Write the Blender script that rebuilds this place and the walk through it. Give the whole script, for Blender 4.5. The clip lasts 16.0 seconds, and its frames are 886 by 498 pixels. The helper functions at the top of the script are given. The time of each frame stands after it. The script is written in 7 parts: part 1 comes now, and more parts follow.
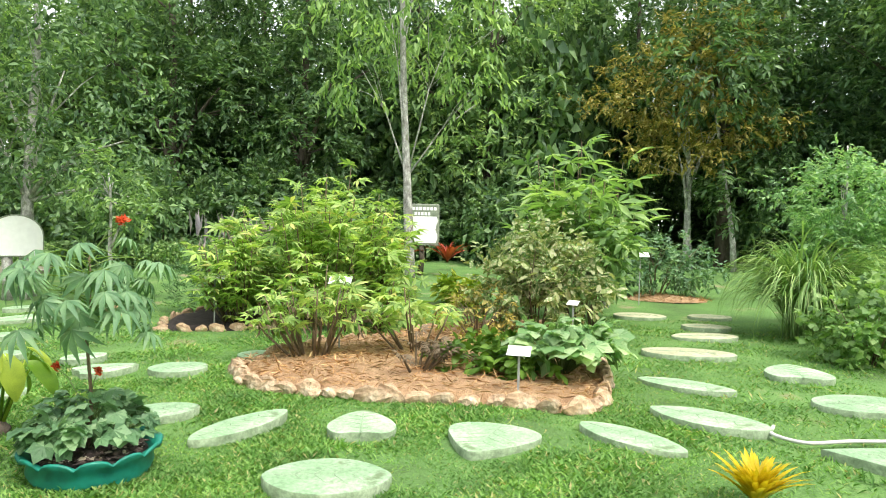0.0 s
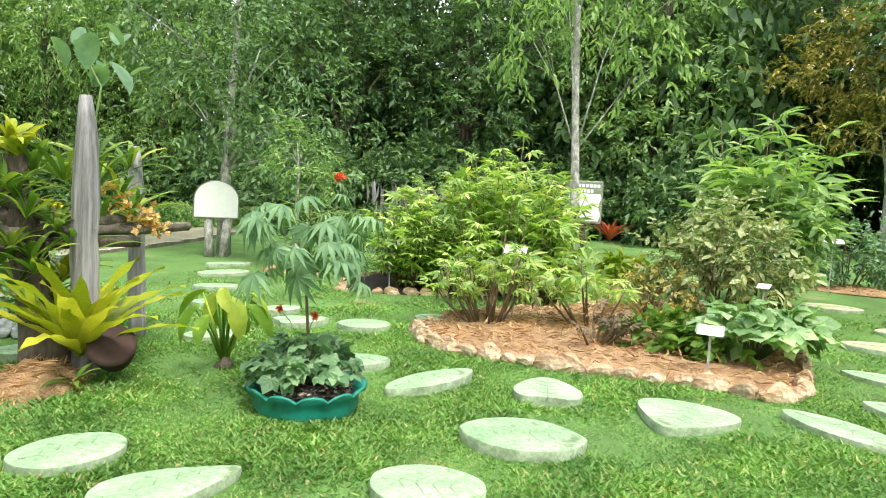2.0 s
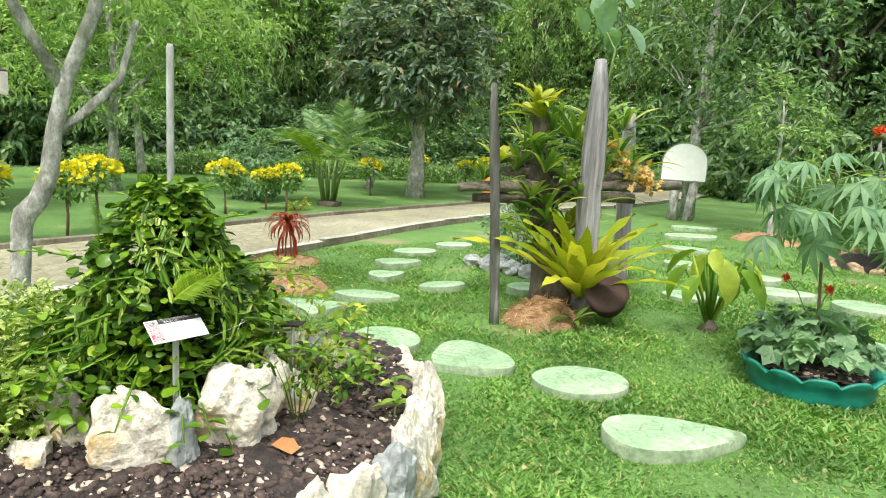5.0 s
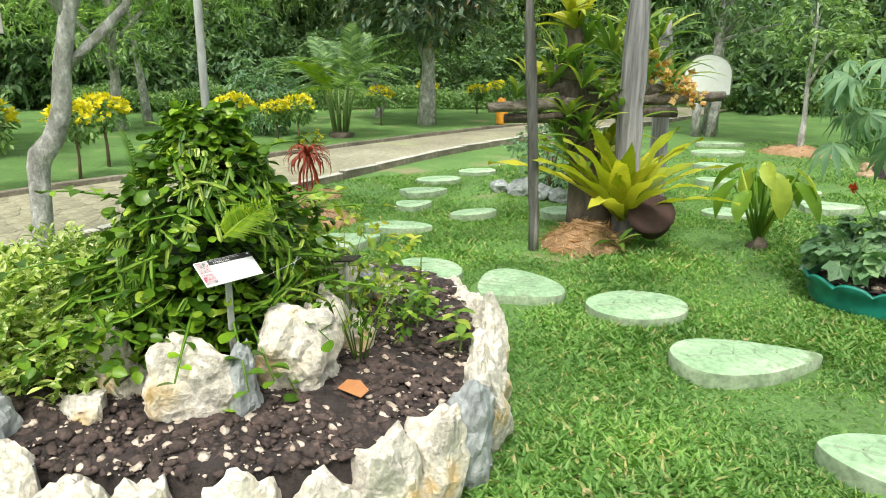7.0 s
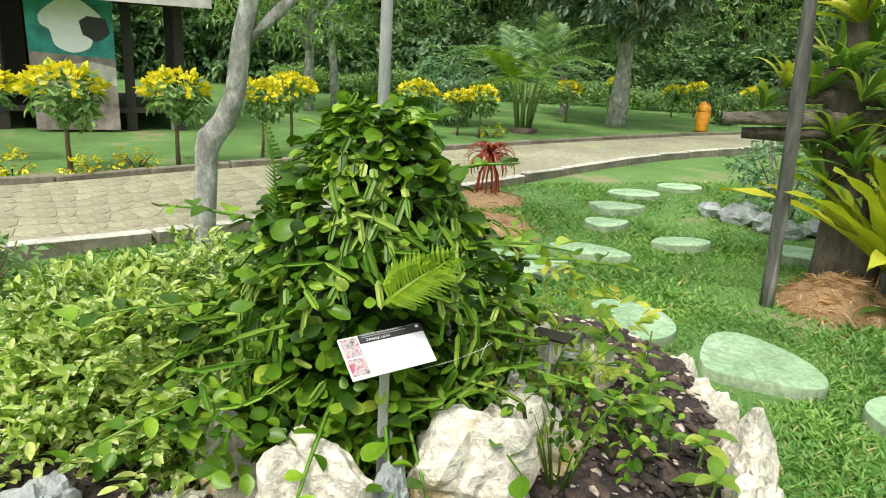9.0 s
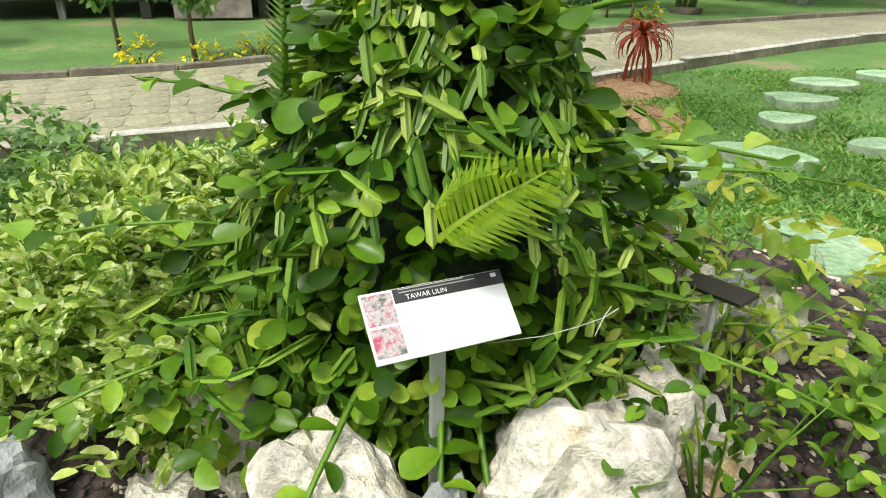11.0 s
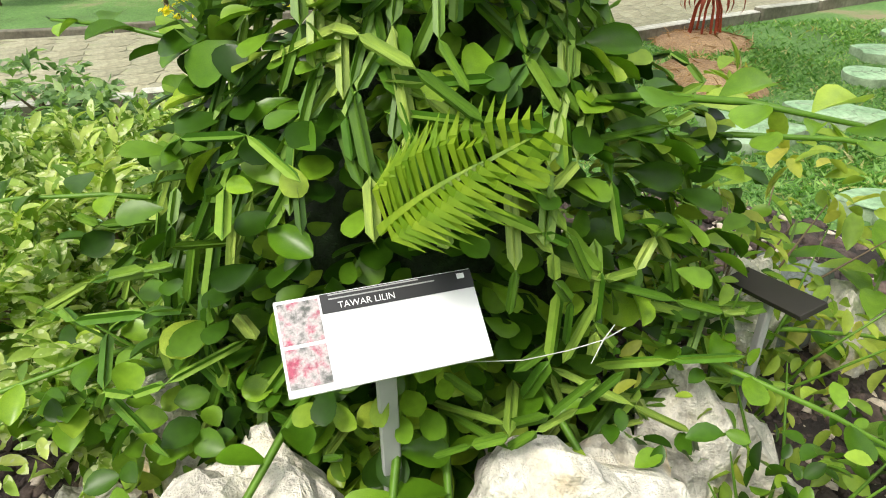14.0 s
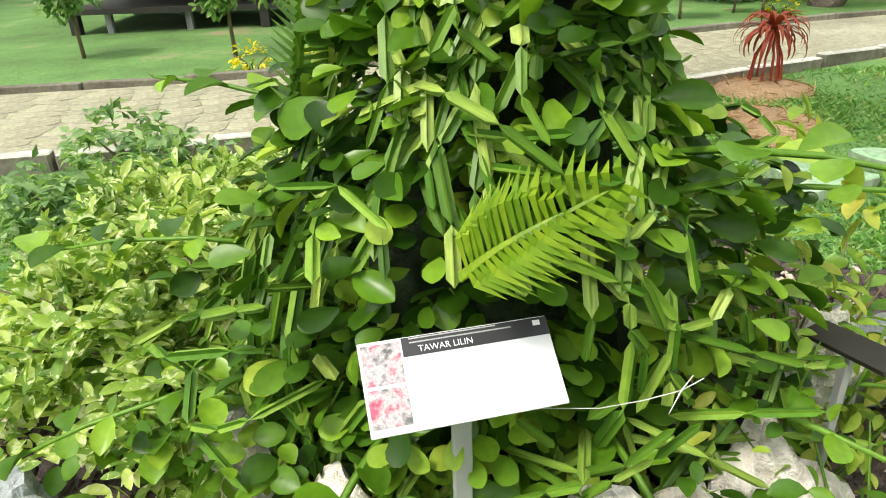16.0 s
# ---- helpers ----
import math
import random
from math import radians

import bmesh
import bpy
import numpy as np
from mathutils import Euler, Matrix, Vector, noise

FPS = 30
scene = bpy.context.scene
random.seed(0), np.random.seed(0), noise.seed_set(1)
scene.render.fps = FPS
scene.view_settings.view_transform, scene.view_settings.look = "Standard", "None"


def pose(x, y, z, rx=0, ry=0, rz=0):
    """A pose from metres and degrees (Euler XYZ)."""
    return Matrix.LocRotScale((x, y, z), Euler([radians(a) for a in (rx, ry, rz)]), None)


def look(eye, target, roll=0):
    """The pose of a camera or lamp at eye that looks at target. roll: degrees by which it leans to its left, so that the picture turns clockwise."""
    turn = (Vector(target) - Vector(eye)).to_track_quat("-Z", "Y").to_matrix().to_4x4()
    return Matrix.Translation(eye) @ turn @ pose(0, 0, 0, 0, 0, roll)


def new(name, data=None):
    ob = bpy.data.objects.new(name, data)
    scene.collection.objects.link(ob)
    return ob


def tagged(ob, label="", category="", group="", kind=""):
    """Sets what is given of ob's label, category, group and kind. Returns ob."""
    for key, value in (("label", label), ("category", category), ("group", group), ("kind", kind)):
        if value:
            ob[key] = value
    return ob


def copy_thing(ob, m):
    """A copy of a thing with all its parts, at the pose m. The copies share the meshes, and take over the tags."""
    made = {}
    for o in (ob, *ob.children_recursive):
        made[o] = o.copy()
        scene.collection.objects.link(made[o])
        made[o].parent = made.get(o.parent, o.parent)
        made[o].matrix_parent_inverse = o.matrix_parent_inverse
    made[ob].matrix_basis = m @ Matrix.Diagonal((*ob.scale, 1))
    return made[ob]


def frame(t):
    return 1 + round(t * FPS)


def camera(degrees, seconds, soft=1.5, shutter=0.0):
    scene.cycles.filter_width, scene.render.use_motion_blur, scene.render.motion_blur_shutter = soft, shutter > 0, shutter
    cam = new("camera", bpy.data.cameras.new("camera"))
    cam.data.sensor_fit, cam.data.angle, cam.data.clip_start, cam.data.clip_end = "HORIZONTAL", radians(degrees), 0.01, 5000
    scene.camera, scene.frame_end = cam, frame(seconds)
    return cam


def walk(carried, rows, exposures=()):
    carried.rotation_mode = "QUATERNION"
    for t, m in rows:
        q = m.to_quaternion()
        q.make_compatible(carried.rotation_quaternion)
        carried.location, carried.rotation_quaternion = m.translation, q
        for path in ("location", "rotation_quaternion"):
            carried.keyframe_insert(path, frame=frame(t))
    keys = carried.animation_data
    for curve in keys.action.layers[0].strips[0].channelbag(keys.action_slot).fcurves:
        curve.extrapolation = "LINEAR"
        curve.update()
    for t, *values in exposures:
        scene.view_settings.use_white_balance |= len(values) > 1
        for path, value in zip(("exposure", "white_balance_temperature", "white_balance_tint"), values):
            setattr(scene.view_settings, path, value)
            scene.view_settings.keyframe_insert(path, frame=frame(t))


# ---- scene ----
cam = camera(67.8, 16.0, soft=1.05)
PATH = [
    (0, (-0.09, 0.373, 1.765), (-0.284, 2.362, 1.698), 1.4),
    (0.5, (-0.109, 0.407, 1.765), (-0.21, 2.404, 1.768), 1.7),
    (1, (-0.233, 0.339, 1.736), (-0.456, 2.326, 1.692), 3.2),
    (1.5, (-0.338, 0.333, 1.686), (-0.776, 2.281, 1.581), 3.5),
    (2, (-0.468, 0.291, 1.629), (-1.091, 2.186, 1.482), 3.2),
    (2.5, (-0.54, 0.251, 1.606), (-1.347, 2.071, 1.423), 3.5),
    (3, (-0.614, 0.206, 1.584), (-1.631, 1.912, 1.354), 3.4),
    (3.5, (-0.666, 0.177, 1.575), (-1.819, 1.791, 1.319), 3.9),
    (4, (-0.702, 0.139, 1.558), (-1.974, 1.659, 1.292), 3.8),
    (4.5, (-0.725, 0.119, 1.555), (-2.126, 1.515, 1.257), 3.5),
    (5, (-0.799, 0.081, 1.547), (-2.425, 1.199, 1.221), 3.3),
    (5.2, (-0.801, 0.09, 1.544), (-2.487, 1.116, 1.218), 2.6),
    (7.3, (-1.274, 0.018, 1.466), (-2.867, 1.086, 0.898), 0.3),
    (7.5, (-1.386, 0.024, 1.464), (-3.021, 1.035, 0.91), -1.6),
    (8, (-1.632, 0.184, 1.442), (-3.444, 0.885, 0.969), 1.9),
    (8.5, (-1.836, 0.282, 1.448), (-3.635, 0.896, 0.826), 3.0),
    (9, (-2.028, 0.273, 1.45), (-3.832, 0.918, 0.877), 3.6),
    (9.5, (-2.119, 0.279, 1.411), (-3.907, 0.834, 0.708), 4.0),
    (9.7, (-2.115, 0.281, 1.42), (-3.897, 0.836, 0.701), 3.7),
    (11.8, (-2.816, 0.658, 1.21), (-4.589, 0.682, 0.284), 0.1),
    (12, (-2.817, 0.656, 1.215), (-4.596, 0.666, 0.303), 0.3),
    (12.5, (-2.814, 0.652, 1.222), (-4.613, 0.606, 0.348), -0.8),
    (13, (-2.812, 0.666, 1.218), (-4.597, 0.621, 0.316), -1.5),
    (13.5, (-2.81, 0.681, 1.218), (-4.583, 0.673, 0.293), -1.4),
    (14, (-2.808, 0.693, 1.205), (-4.547, 0.732, 0.218), -0.6),
    (14.5, (-2.8, 0.706, 1.217), (-4.554, 0.805, 0.262), 0.3),
    (15, (-2.792, 0.701, 1.222), (-4.559, 0.771, 0.286), -0.3),
    (15.5, (-2.792, 0.684, 1.235), (-4.59, 0.712, 0.36), 0.0),
    (16, (-2.787, 0.661, 1.221), (-4.586, 0.55, 0.354), -1.9),
]
walk(cam, [(t, look(e, g, r)) for t, e, g, r in PATH], exposures=[(0.0, 0.82), (1.2, 0.92), (3.0, 0.82), (5.2, 0.77), (7.3, 0.58), (9.7, 0.48), (11.8, 0.4), (12.5, 0.43), (13.5, 0.58), (14.5, 0.4), (15.5, 0.62), (16.0, 0.72)])

# ---- light: bright overcast sky over a garden clearing ----
world = bpy.data.worlds.new("overcast_sky")
scene.world = world
world.use_nodes = True
wn = world.node_tree
sky = wn.nodes.new("ShaderNodeTexSky")
sky.sky_type, sky.sun_disc = "NISHITA", False
sky.sun_elevation, sky.sun_rotation = radians(57), radians(135)
sky.air_density, sky.dust_density, sky.ozone_density = 1.0, 6.0, 1.0
grey = wn.nodes.new("ShaderNodeMix")
grey.data_type = "RGBA"
grey.inputs["Factor"].default_value = 0.55
grey.inputs["B"].default_value = (9.4, 9.5, 9.3, 1)
wn.links.new(sky.outputs[0], grey.inputs["A"])
wn.links.new(grey.outputs["Result"], wn.nodes["Background"].inputs["Color"])
wn.nodes["Background"].inputs["Strength"].default_value = 0.15
sun_data = bpy.data.lights.new("sun", "SUN")
sun_data.energy, sun_data.angle, sun_data.color = 1.9, radians(14), (1.0, 0.96, 0.88)
sun = new("sun", sun_data)
sun.matrix_world = look((10, -10, 22), (0, 0, 0))

# ---- materials ----
def shader(name):
    m = bpy.data.materials.new(name)
    m.use_nodes = True
    return m, m.node_tree, m.node_tree.nodes["Principled BSDF"]


def node(nt, kind, **values):
    n = nt.nodes.new(kind)
    for key, value in values.items():
        n.inputs[key].default_value = value
    return n


def ramp(nt, source, stops):
    r = nt.nodes.new("ShaderNodeValToRGB")
    r.color_ramp.interpolation = "LINEAR"
    while len(r.color_ramp.elements) < len(stops):
        r.color_ramp.elements.new(0.5)
    for e, (p, c) in zip(r.color_ramp.elements, stops):
        e.position, e.color = p, (*c, 1)
    nt.links.new(source, r.inputs["Fac"])
    return r.outputs["Color"]


def blend(nt, fac, a, b, mode="MIX"):
    m = nt.nodes.new("ShaderNodeMix")
    m.data_type, m.blend_type = "RGBA", mode
    for key, v in (("Factor", fac), ("A", a), ("B", b)):
        sock = m.inputs[key] if key == "Factor" else [s for s in m.inputs if s.name == key and s.type == "RGBA"][0]
        if isinstance(v, (int, float)):
            sock.default_value = v
        elif isinstance(v, tuple):
            sock.default_value = (*v, 1)
        else:
            nt.links.new(v, sock)
    return [s for s in m.outputs if s.type == "RGBA"][0]


def coords(nt, scale=1.0, space="Object", stretch=(1, 1, 1)):
    tc = nt.nodes.new("ShaderNodeTexCoord")
    mp = nt.nodes.new("ShaderNodeMapping")
    mp.inputs["Scale"].default_value = [scale * s for s in stretch]
    nt.links.new(tc.outputs[space], mp.inputs["Vector"])
    return mp.outputs["Vector"]


def noise_at(nt, vec, scale, detail=4.0, rough=0.55):
    n = node(nt, "ShaderNodeTexNoise", Scale=scale, Detail=detail, Roughness=rough)
    nt.links.new(vec, n.inputs["Vector"])
    return n.outputs["Fac"]


def bump(nt, bsdf, height, strength, distance):
    b = node(nt, "ShaderNodeBump", Strength=strength, Distance=distance)
    nt.links.new(height, b.inputs["Height"])
    nt.links.new(b.outputs["Normal"], bsdf.inputs["Normal"])


def leaf_mat(name, stops, rough=0.45, through_light=0.3, island=True, spots=None):
    """Leaves: colour varies leaf by leaf and in patches over the plant."""
    m, nt, b = shader(name)
    if island:
        rnd = nt.nodes.new("ShaderNodeNewGeometry").outputs["Random Per Island"]
    else:
        rnd = nt.nodes.new("ShaderNodeObjectInfo").outputs["Random"]
    c = ramp(nt, rnd, stops)
    vec = coords(nt)
    patch = ramp(nt, noise_at(nt, vec, 1.6, 2), [(0.3, (0.62, 0.66, 0.62)), (0.7, (1.25, 1.15, 1.0))])
    c = blend(nt, 1.0, c, patch, "MULTIPLY")
    fine = ramp(nt, noise_at(nt, vec, 60, 3), [(0.3, (0.8, 0.82, 0.8)), (0.7, (1.1, 1.08, 1.05))])
    c = blend(nt, 1.0, c, fine, "MULTIPLY")
    if spots:
        c = blend(nt, ramp(nt, noise_at(nt, vec, spots[1], 2), [(0.55, (0, 0, 0)), (0.6, (1, 1, 1))]), c, spots[0])
    nt.links.new(c, b.inputs["Base Color"])
    b.inputs["Roughness"].default_value = rough
    b.inputs["Specular IOR Level"].default_value = 0.3
    t = nt.nodes.new("ShaderNodeBsdfTranslucent")
    lift = blend(nt, 1.0, c, (1.25, 1.35, 0.6), "MULTIPLY")
    nt.links.new(lift, t.inputs["Color"])
    mix = node(nt, "ShaderNodeMixShader", Fac=through_light)
    nt.links.new(b.outputs[0], mix.inputs[1])
    nt.links.new(t.outputs[0], mix.inputs[2])
    nt.links.new(mix.outputs[0], nt.nodes["Material Output"].inputs["Surface"])
    return m


def rough_mat(name, stops, scale, rough=0.85, bump_h=0.01, bump_s=0.6, stretch=(1, 1, 1), fine=6.0, stain=None, space="Object", vary=0):
    """Stone, bark, soil, concrete: two scales of noise, stains and relief."""
    m, nt, b = shader(name)
    vec = coords(nt, 1.0, space, stretch)
    big = noise_at(nt, vec, scale, 6, 0.62)
    small = noise_at(nt, vec, scale * fine, 5, 0.65)
    c = ramp(nt, big, stops)
    c = blend(nt, 1.0, c, ramp(nt, small, [(0.3, (0.62, 0.62, 0.62)), (0.65, (1.15, 1.15, 1.15))]), "MULTIPLY")
    if stain:
        c = blend(nt, ramp(nt, noise_at(nt, vec, stain[1], 5, 0.6), [(stain[2], (0, 0, 0)), (stain[2] + 0.1, (1, 1, 1))]), c, stain[0])
    if vary:
        rnd = nt.nodes.new("ShaderNodeObjectInfo").outputs["Random"]
        c = blend(nt, 1.0, c, ramp(nt, rnd, [(0, (1 - vary, 1 - vary, 0.97 - vary)), (1, (1.1, 1.08, 1.05))]), "MULTIPLY")
    nt.links.new(c, b.inputs["Base Color"])
    b.inputs["Roughness"].default_value = rough
    h = nt.nodes.new("ShaderNodeMath")
    h.operation = "ADD"
    nt.links.new(big, h.inputs[0])
    nt.links.new(small, h.inputs[1])
    bump(nt, b, h.outputs[0], bump_s, bump_h)
    return m


def plain_mat(name, colour, rough=0.5, metal=0.0, grime=0.12, scale=9.0):
    m, nt, b = shader(name)
    c = blend(nt, 1.0, colour, ramp(nt, noise_at(nt, coords(nt), scale, 5), [(0.3, (1 - grime * 2,) * 3), (0.7, (1 + grime,) * 3)]), "MULTIPLY")
    nt.links.new(c, b.inputs["Base Color"])
    b.inputs["Roughness"].default_value, b.inputs["Metallic"].default_value = rough, metal
    return m


M_LAWN = rough_mat("lawn_ground", [(0.25, (0.08, 0.14, 0.04)), (0.5, (0.12, 0.25, 0.06)), (0.75, (0.18, 0.34, 0.085))], 0.9, 0.95, 0.03, 0.8, fine=40, stain=((0.28, 0.25, 0.14), 0.9, 0.6))
M_GRASS = leaf_mat("grass_blades", [(0, (0.09, 0.24, 0.045)), (0.45, (0.17, 0.37, 0.095)), (0.9, (0.29, 0.49, 0.165)), (0.95, (0.42, 0.46, 0.2)), (1, (0.55, 0.5, 0.3))], 0.5, 0.35)
M_SOIL = rough_mat("dark_soil", [(0.3, (0.015, 0.012, 0.01)), (0.7, (0.07, 0.055, 0.05))], 9, 0.95, 0.02, 1.0)
M_CLOD = rough_mat("soil_clods", [(0.3, (0.03, 0.022, 0.02)), (0.55, (0.09, 0.065, 0.055)), (0.75, (0.24, 0.17, 0.14))], 14, 0.9, 0.01, 0.8)
M_PEBBLE = rough_mat("pale_pebbles", [(0.3, (0.36, 0.28, 0.2)), (0.7, (0.72, 0.64, 0.54))], 20, 0.85, 0.004, 0.6)
M_MULCH = rough_mat("coir_mulch", [(0.3, (0.38, 0.22, 0.11)), (0.7, (0.62, 0.42, 0.24))], 5, 0.95, 0.03, 1.0, fine=14)
M_FIBRE = leaf_mat("coir_fibres", [(0, (0.32, 0.18, 0.09)), (0.6, (0.56, 0.36, 0.19)), (1, (0.7, 0.54, 0.36))], 0.8, 0.05)
M_ROCK = rough_mat("limestone", [(0.29, (0.2, 0.19, 0.165)), (0.38, (0.5, 0.48, 0.42)), (0.5, (0.8, 0.77, 0.69)), (0.64, (0.77, 0.7, 0.54)), (0.78, (0.65, 0.5, 0.27))], 5.5, 0.9, 0.022, 0.9, fine=7, stain=((0.62, 0.45, 0.2), 3.2, 0.56), vary=0.1)
M_ROCKGREY = rough_mat("grey_limestone", [(0.3, (0.2, 0.23, 0.24)), (0.7, (0.5, 0.55, 0.56))], 3.5, 0.85, 0.02, 0.9, vary=0.22)
M_EDGE = rough_mat("ochre_edging_stone", [(0.3, (0.3, 0.18, 0.1)), (0.5, (0.55, 0.4, 0.26)), (0.75, (0.75, 0.66, 0.52))], 4, 0.9, 0.02, 0.9, vary=0.22)
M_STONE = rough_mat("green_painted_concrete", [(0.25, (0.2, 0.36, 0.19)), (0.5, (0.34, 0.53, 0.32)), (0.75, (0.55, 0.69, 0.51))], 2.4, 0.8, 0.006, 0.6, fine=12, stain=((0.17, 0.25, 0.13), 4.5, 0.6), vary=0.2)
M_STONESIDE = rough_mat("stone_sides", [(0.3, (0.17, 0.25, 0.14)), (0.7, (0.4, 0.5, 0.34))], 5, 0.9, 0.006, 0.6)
M_STONETAN = rough_mat("weathered_tan_concrete", [(0.25, (0.36, 0.36, 0.22)), (0.5, (0.48, 0.5, 0.33)), (0.75, (0.62, 0.63, 0.47))], 2.4, 0.85, 0.006, 0.6, fine=12, stain=((0.2, 0.25, 0.12), 4.5, 0.62), vary=0.22)
M_VEIN = rough_mat("worn_vein_relief", [(0.3, (0.13, 0.22, 0.12)), (0.7, (0.42, 0.55, 0.37))], 9, 0.85, 0.003, 0.5)
M_PATH = rough_mat("paved_path", [(0.3, (0.22, 0.21, 0.145)), (0.5, (0.31, 0.3, 0.205)), (0.75, (0.4, 0.39, 0.28))], 0.8, 0.9, 0.006, 0.5, fine=30, stain=((0.3, 0.34, 0.16), 0.7, 0.62))
M_PAVER = rough_mat("worn_paving_stone", [(0.3, (0.23, 0.22, 0.15)), (0.5, (0.32, 0.31, 0.21)), (0.75, (0.42, 0.41, 0.3))], 1.2, 0.9, 0.006, 0.5, fine=20, stain=((0.24, 0.27, 0.13), 1.4, 0.58), vary=0.1)
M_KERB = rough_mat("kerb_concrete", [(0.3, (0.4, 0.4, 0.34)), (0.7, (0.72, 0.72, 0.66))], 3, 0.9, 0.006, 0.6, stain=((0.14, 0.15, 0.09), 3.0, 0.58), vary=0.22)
M_KERBMOSSSHADE = rough_mat("mossy_shaded_kerb_concrete", [(0.3, (0.12, 0.11, 0.08)), (0.7, (0.32, 0.3, 0.24))], 3, 0.95, 0.006, 0.6, vary=0.22)
M_BARK = rough_mat("grey_bark", [(0.3, (0.2, 0.2, 0.18)), (0.5, (0.4, 0.4, 0.37)), (0.62, (0.66, 0.66, 0.63))], 9, 0.9, 0.02, 0.9, (1, 1, 0.6), stain=((0.2, 0.22, 0.15), 7, 0.58))
M_BARKDARK = rough_mat("dark_bark", [(0.3, (0.05, 0.04, 0.03)), (0.7, (0.17, 0.14, 0.11))], 5, 0.95, 0.03, 1.0, (1, 1, 0.3))
M_TIMBER = rough_mat("weathered_grey_timber", [(0.3, (0.13, 0.13, 0.13)), (0.55, (0.3, 0.3, 0.31)), (0.75, (0.46, 0.46, 0.46))], 7, 0.9, 0.012, 0.9, (1, 1, 0.06), fine=4)
M_DRIFT = rough_mat("driftwood", [(0.3, (0.06, 0.05, 0.04)), (0.55, (0.24, 0.21, 0.17)), (0.75, (0.48, 0.44, 0.38))], 6, 0.9, 0.02, 1.0, (0.3, 1, 1))
M_POLEDARK = rough_mat("dark_barked_pole", [(0.3, (0.05, 0.05, 0.045)), (0.55, (0.13, 0.13, 0.12)), (0.72, (0.36, 0.36, 0.34))], 6, 0.9, 0.01, 0.9, (1, 1, 0.12), fine=4)
M_TREEDUSK = leaf_mat("dusky_grey_green_leaves", [(0, (0.08, 0.14, 0.11)), (0.5, (0.17, 0.27, 0.21)), (0.9, (0.3, 0.41, 0.32)), (1, (0.34, 0.22, 0.15))], 0.45, 0.34)
M_STEM = plain_mat("green_stem", (0.14, 0.22, 0.06), 0.5)
M_TWIG = plain_mat("brown_twig", (0.16, 0.12, 0.07), 0.8)
# forest greens carry extra blue: the haze over the woods is painted in
M_TREELEAF = leaf_mat("forest_leaves", [(0, (0.13, 0.25, 0.11)), (0.5, (0.23, 0.39, 0.18)), (0.9, (0.37, 0.55, 0.27)), (1, (0.48, 0.62, 0.34))], 0.4, 0.42)
M_TREELIGHT = leaf_mat("light_forest_leaves", [(0, (0.15, 0.29, 0.11)), (0.5, (0.28, 0.47, 0.19)), (1, (0.44, 0.62, 0.3))], 0.4, 0.46)
M_TREEDARK = leaf_mat("deep_forest_leaves", [(0, (0.06, 0.13, 0.07)), (0.5, (0.138, 0.255, 0.13)), (1, (0.265, 0.42, 0.228))], 0.45, 0.38)
M_TREEBLUE = leaf_mat("blue_green_leaves", [(0, (0.11, 0.22, 0.14)), (0.5, (0.19, 0.35, 0.24)), (1, (0.31, 0.48, 0.35))], 0.4, 0.4)
M_TREERUST = leaf_mat("rusty_leaves", [(0, (0.24, 0.25, 0.08)), (0.5, (0.46, 0.41, 0.14)), (1, (0.6, 0.52, 0.23))], 0.5, 0.3)
# vine tones: the darkest paint shade between leaves, the brightest their highlights
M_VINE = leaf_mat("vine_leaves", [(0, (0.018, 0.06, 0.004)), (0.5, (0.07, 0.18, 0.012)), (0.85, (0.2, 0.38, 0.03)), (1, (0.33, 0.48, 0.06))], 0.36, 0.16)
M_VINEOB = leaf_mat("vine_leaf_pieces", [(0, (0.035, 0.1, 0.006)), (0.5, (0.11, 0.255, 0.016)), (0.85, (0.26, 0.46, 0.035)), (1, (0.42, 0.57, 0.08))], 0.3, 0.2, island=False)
M_WING = leaf_mat("winged_vine_stems", [(0, (0.05, 0.15, 0.012)), (0.5, (0.1, 0.25, 0.02)), (1, (0.28, 0.46, 0.07))], 0.4, 0.12)
M_WINGOB = leaf_mat("winged_stem_pieces", [(0, (0.05, 0.135, 0.011)), (0.5, (0.14, 0.28, 0.03)), (1, (0.42, 0.56, 0.14))], 0.4, 0.12, island=False)
M_SHRUBLIME = leaf_mat("lime_leaves", [(0, (0.2, 0.34, 0.04)), (0.6, (0.36, 0.5, 0.07)), (1, (0.55, 0.55, 0.12))], 0.45, 0.35)
M_SHADECORE = rough_mat("painted_shade_core", [(0.3, (0.006, 0.016, 0.004)), (0.7, (0.022, 0.055, 0.01))], 14, 0.9, 0.03, 1.0)
M_MOTTLE = leaf_mat("mottled_grey_leaves", [(0, (0.13, 0.24, 0.08)), (0.6, (0.26, 0.38, 0.16)), (1, (0.5, 0.54, 0.34))], 0.5, 0.3, spots=((0.55, 0.52, 0.36), 30))
M_SQUASH = leaf_mat("pale_lobed_leaves", [(0, (0.16, 0.34, 0.14)), (0.5, (0.28, 0.48, 0.24)), (1, (0.46, 0.64, 0.4))], 0.5, 0.35)
M_FEATHER = leaf_mat("feathery_leaves", [(0, (0.18, 0.36, 0.19)), (0.5, (0.3, 0.52, 0.3)), (1, (0.48, 0.68, 0.45))], 0.45, 0.45)
M_FERN = leaf_mat("yellow_green_fern", [(0, (0.18, 0.34, 0.02)), (1, (0.32, 0.47, 0.03))], 0.4, 0.3)
M_FERNDARK = leaf_mat("green_fern", [(0, (0.09, 0.2, 0.03)), (1, (0.18, 0.33, 0.06))], 0.45, 0.35)
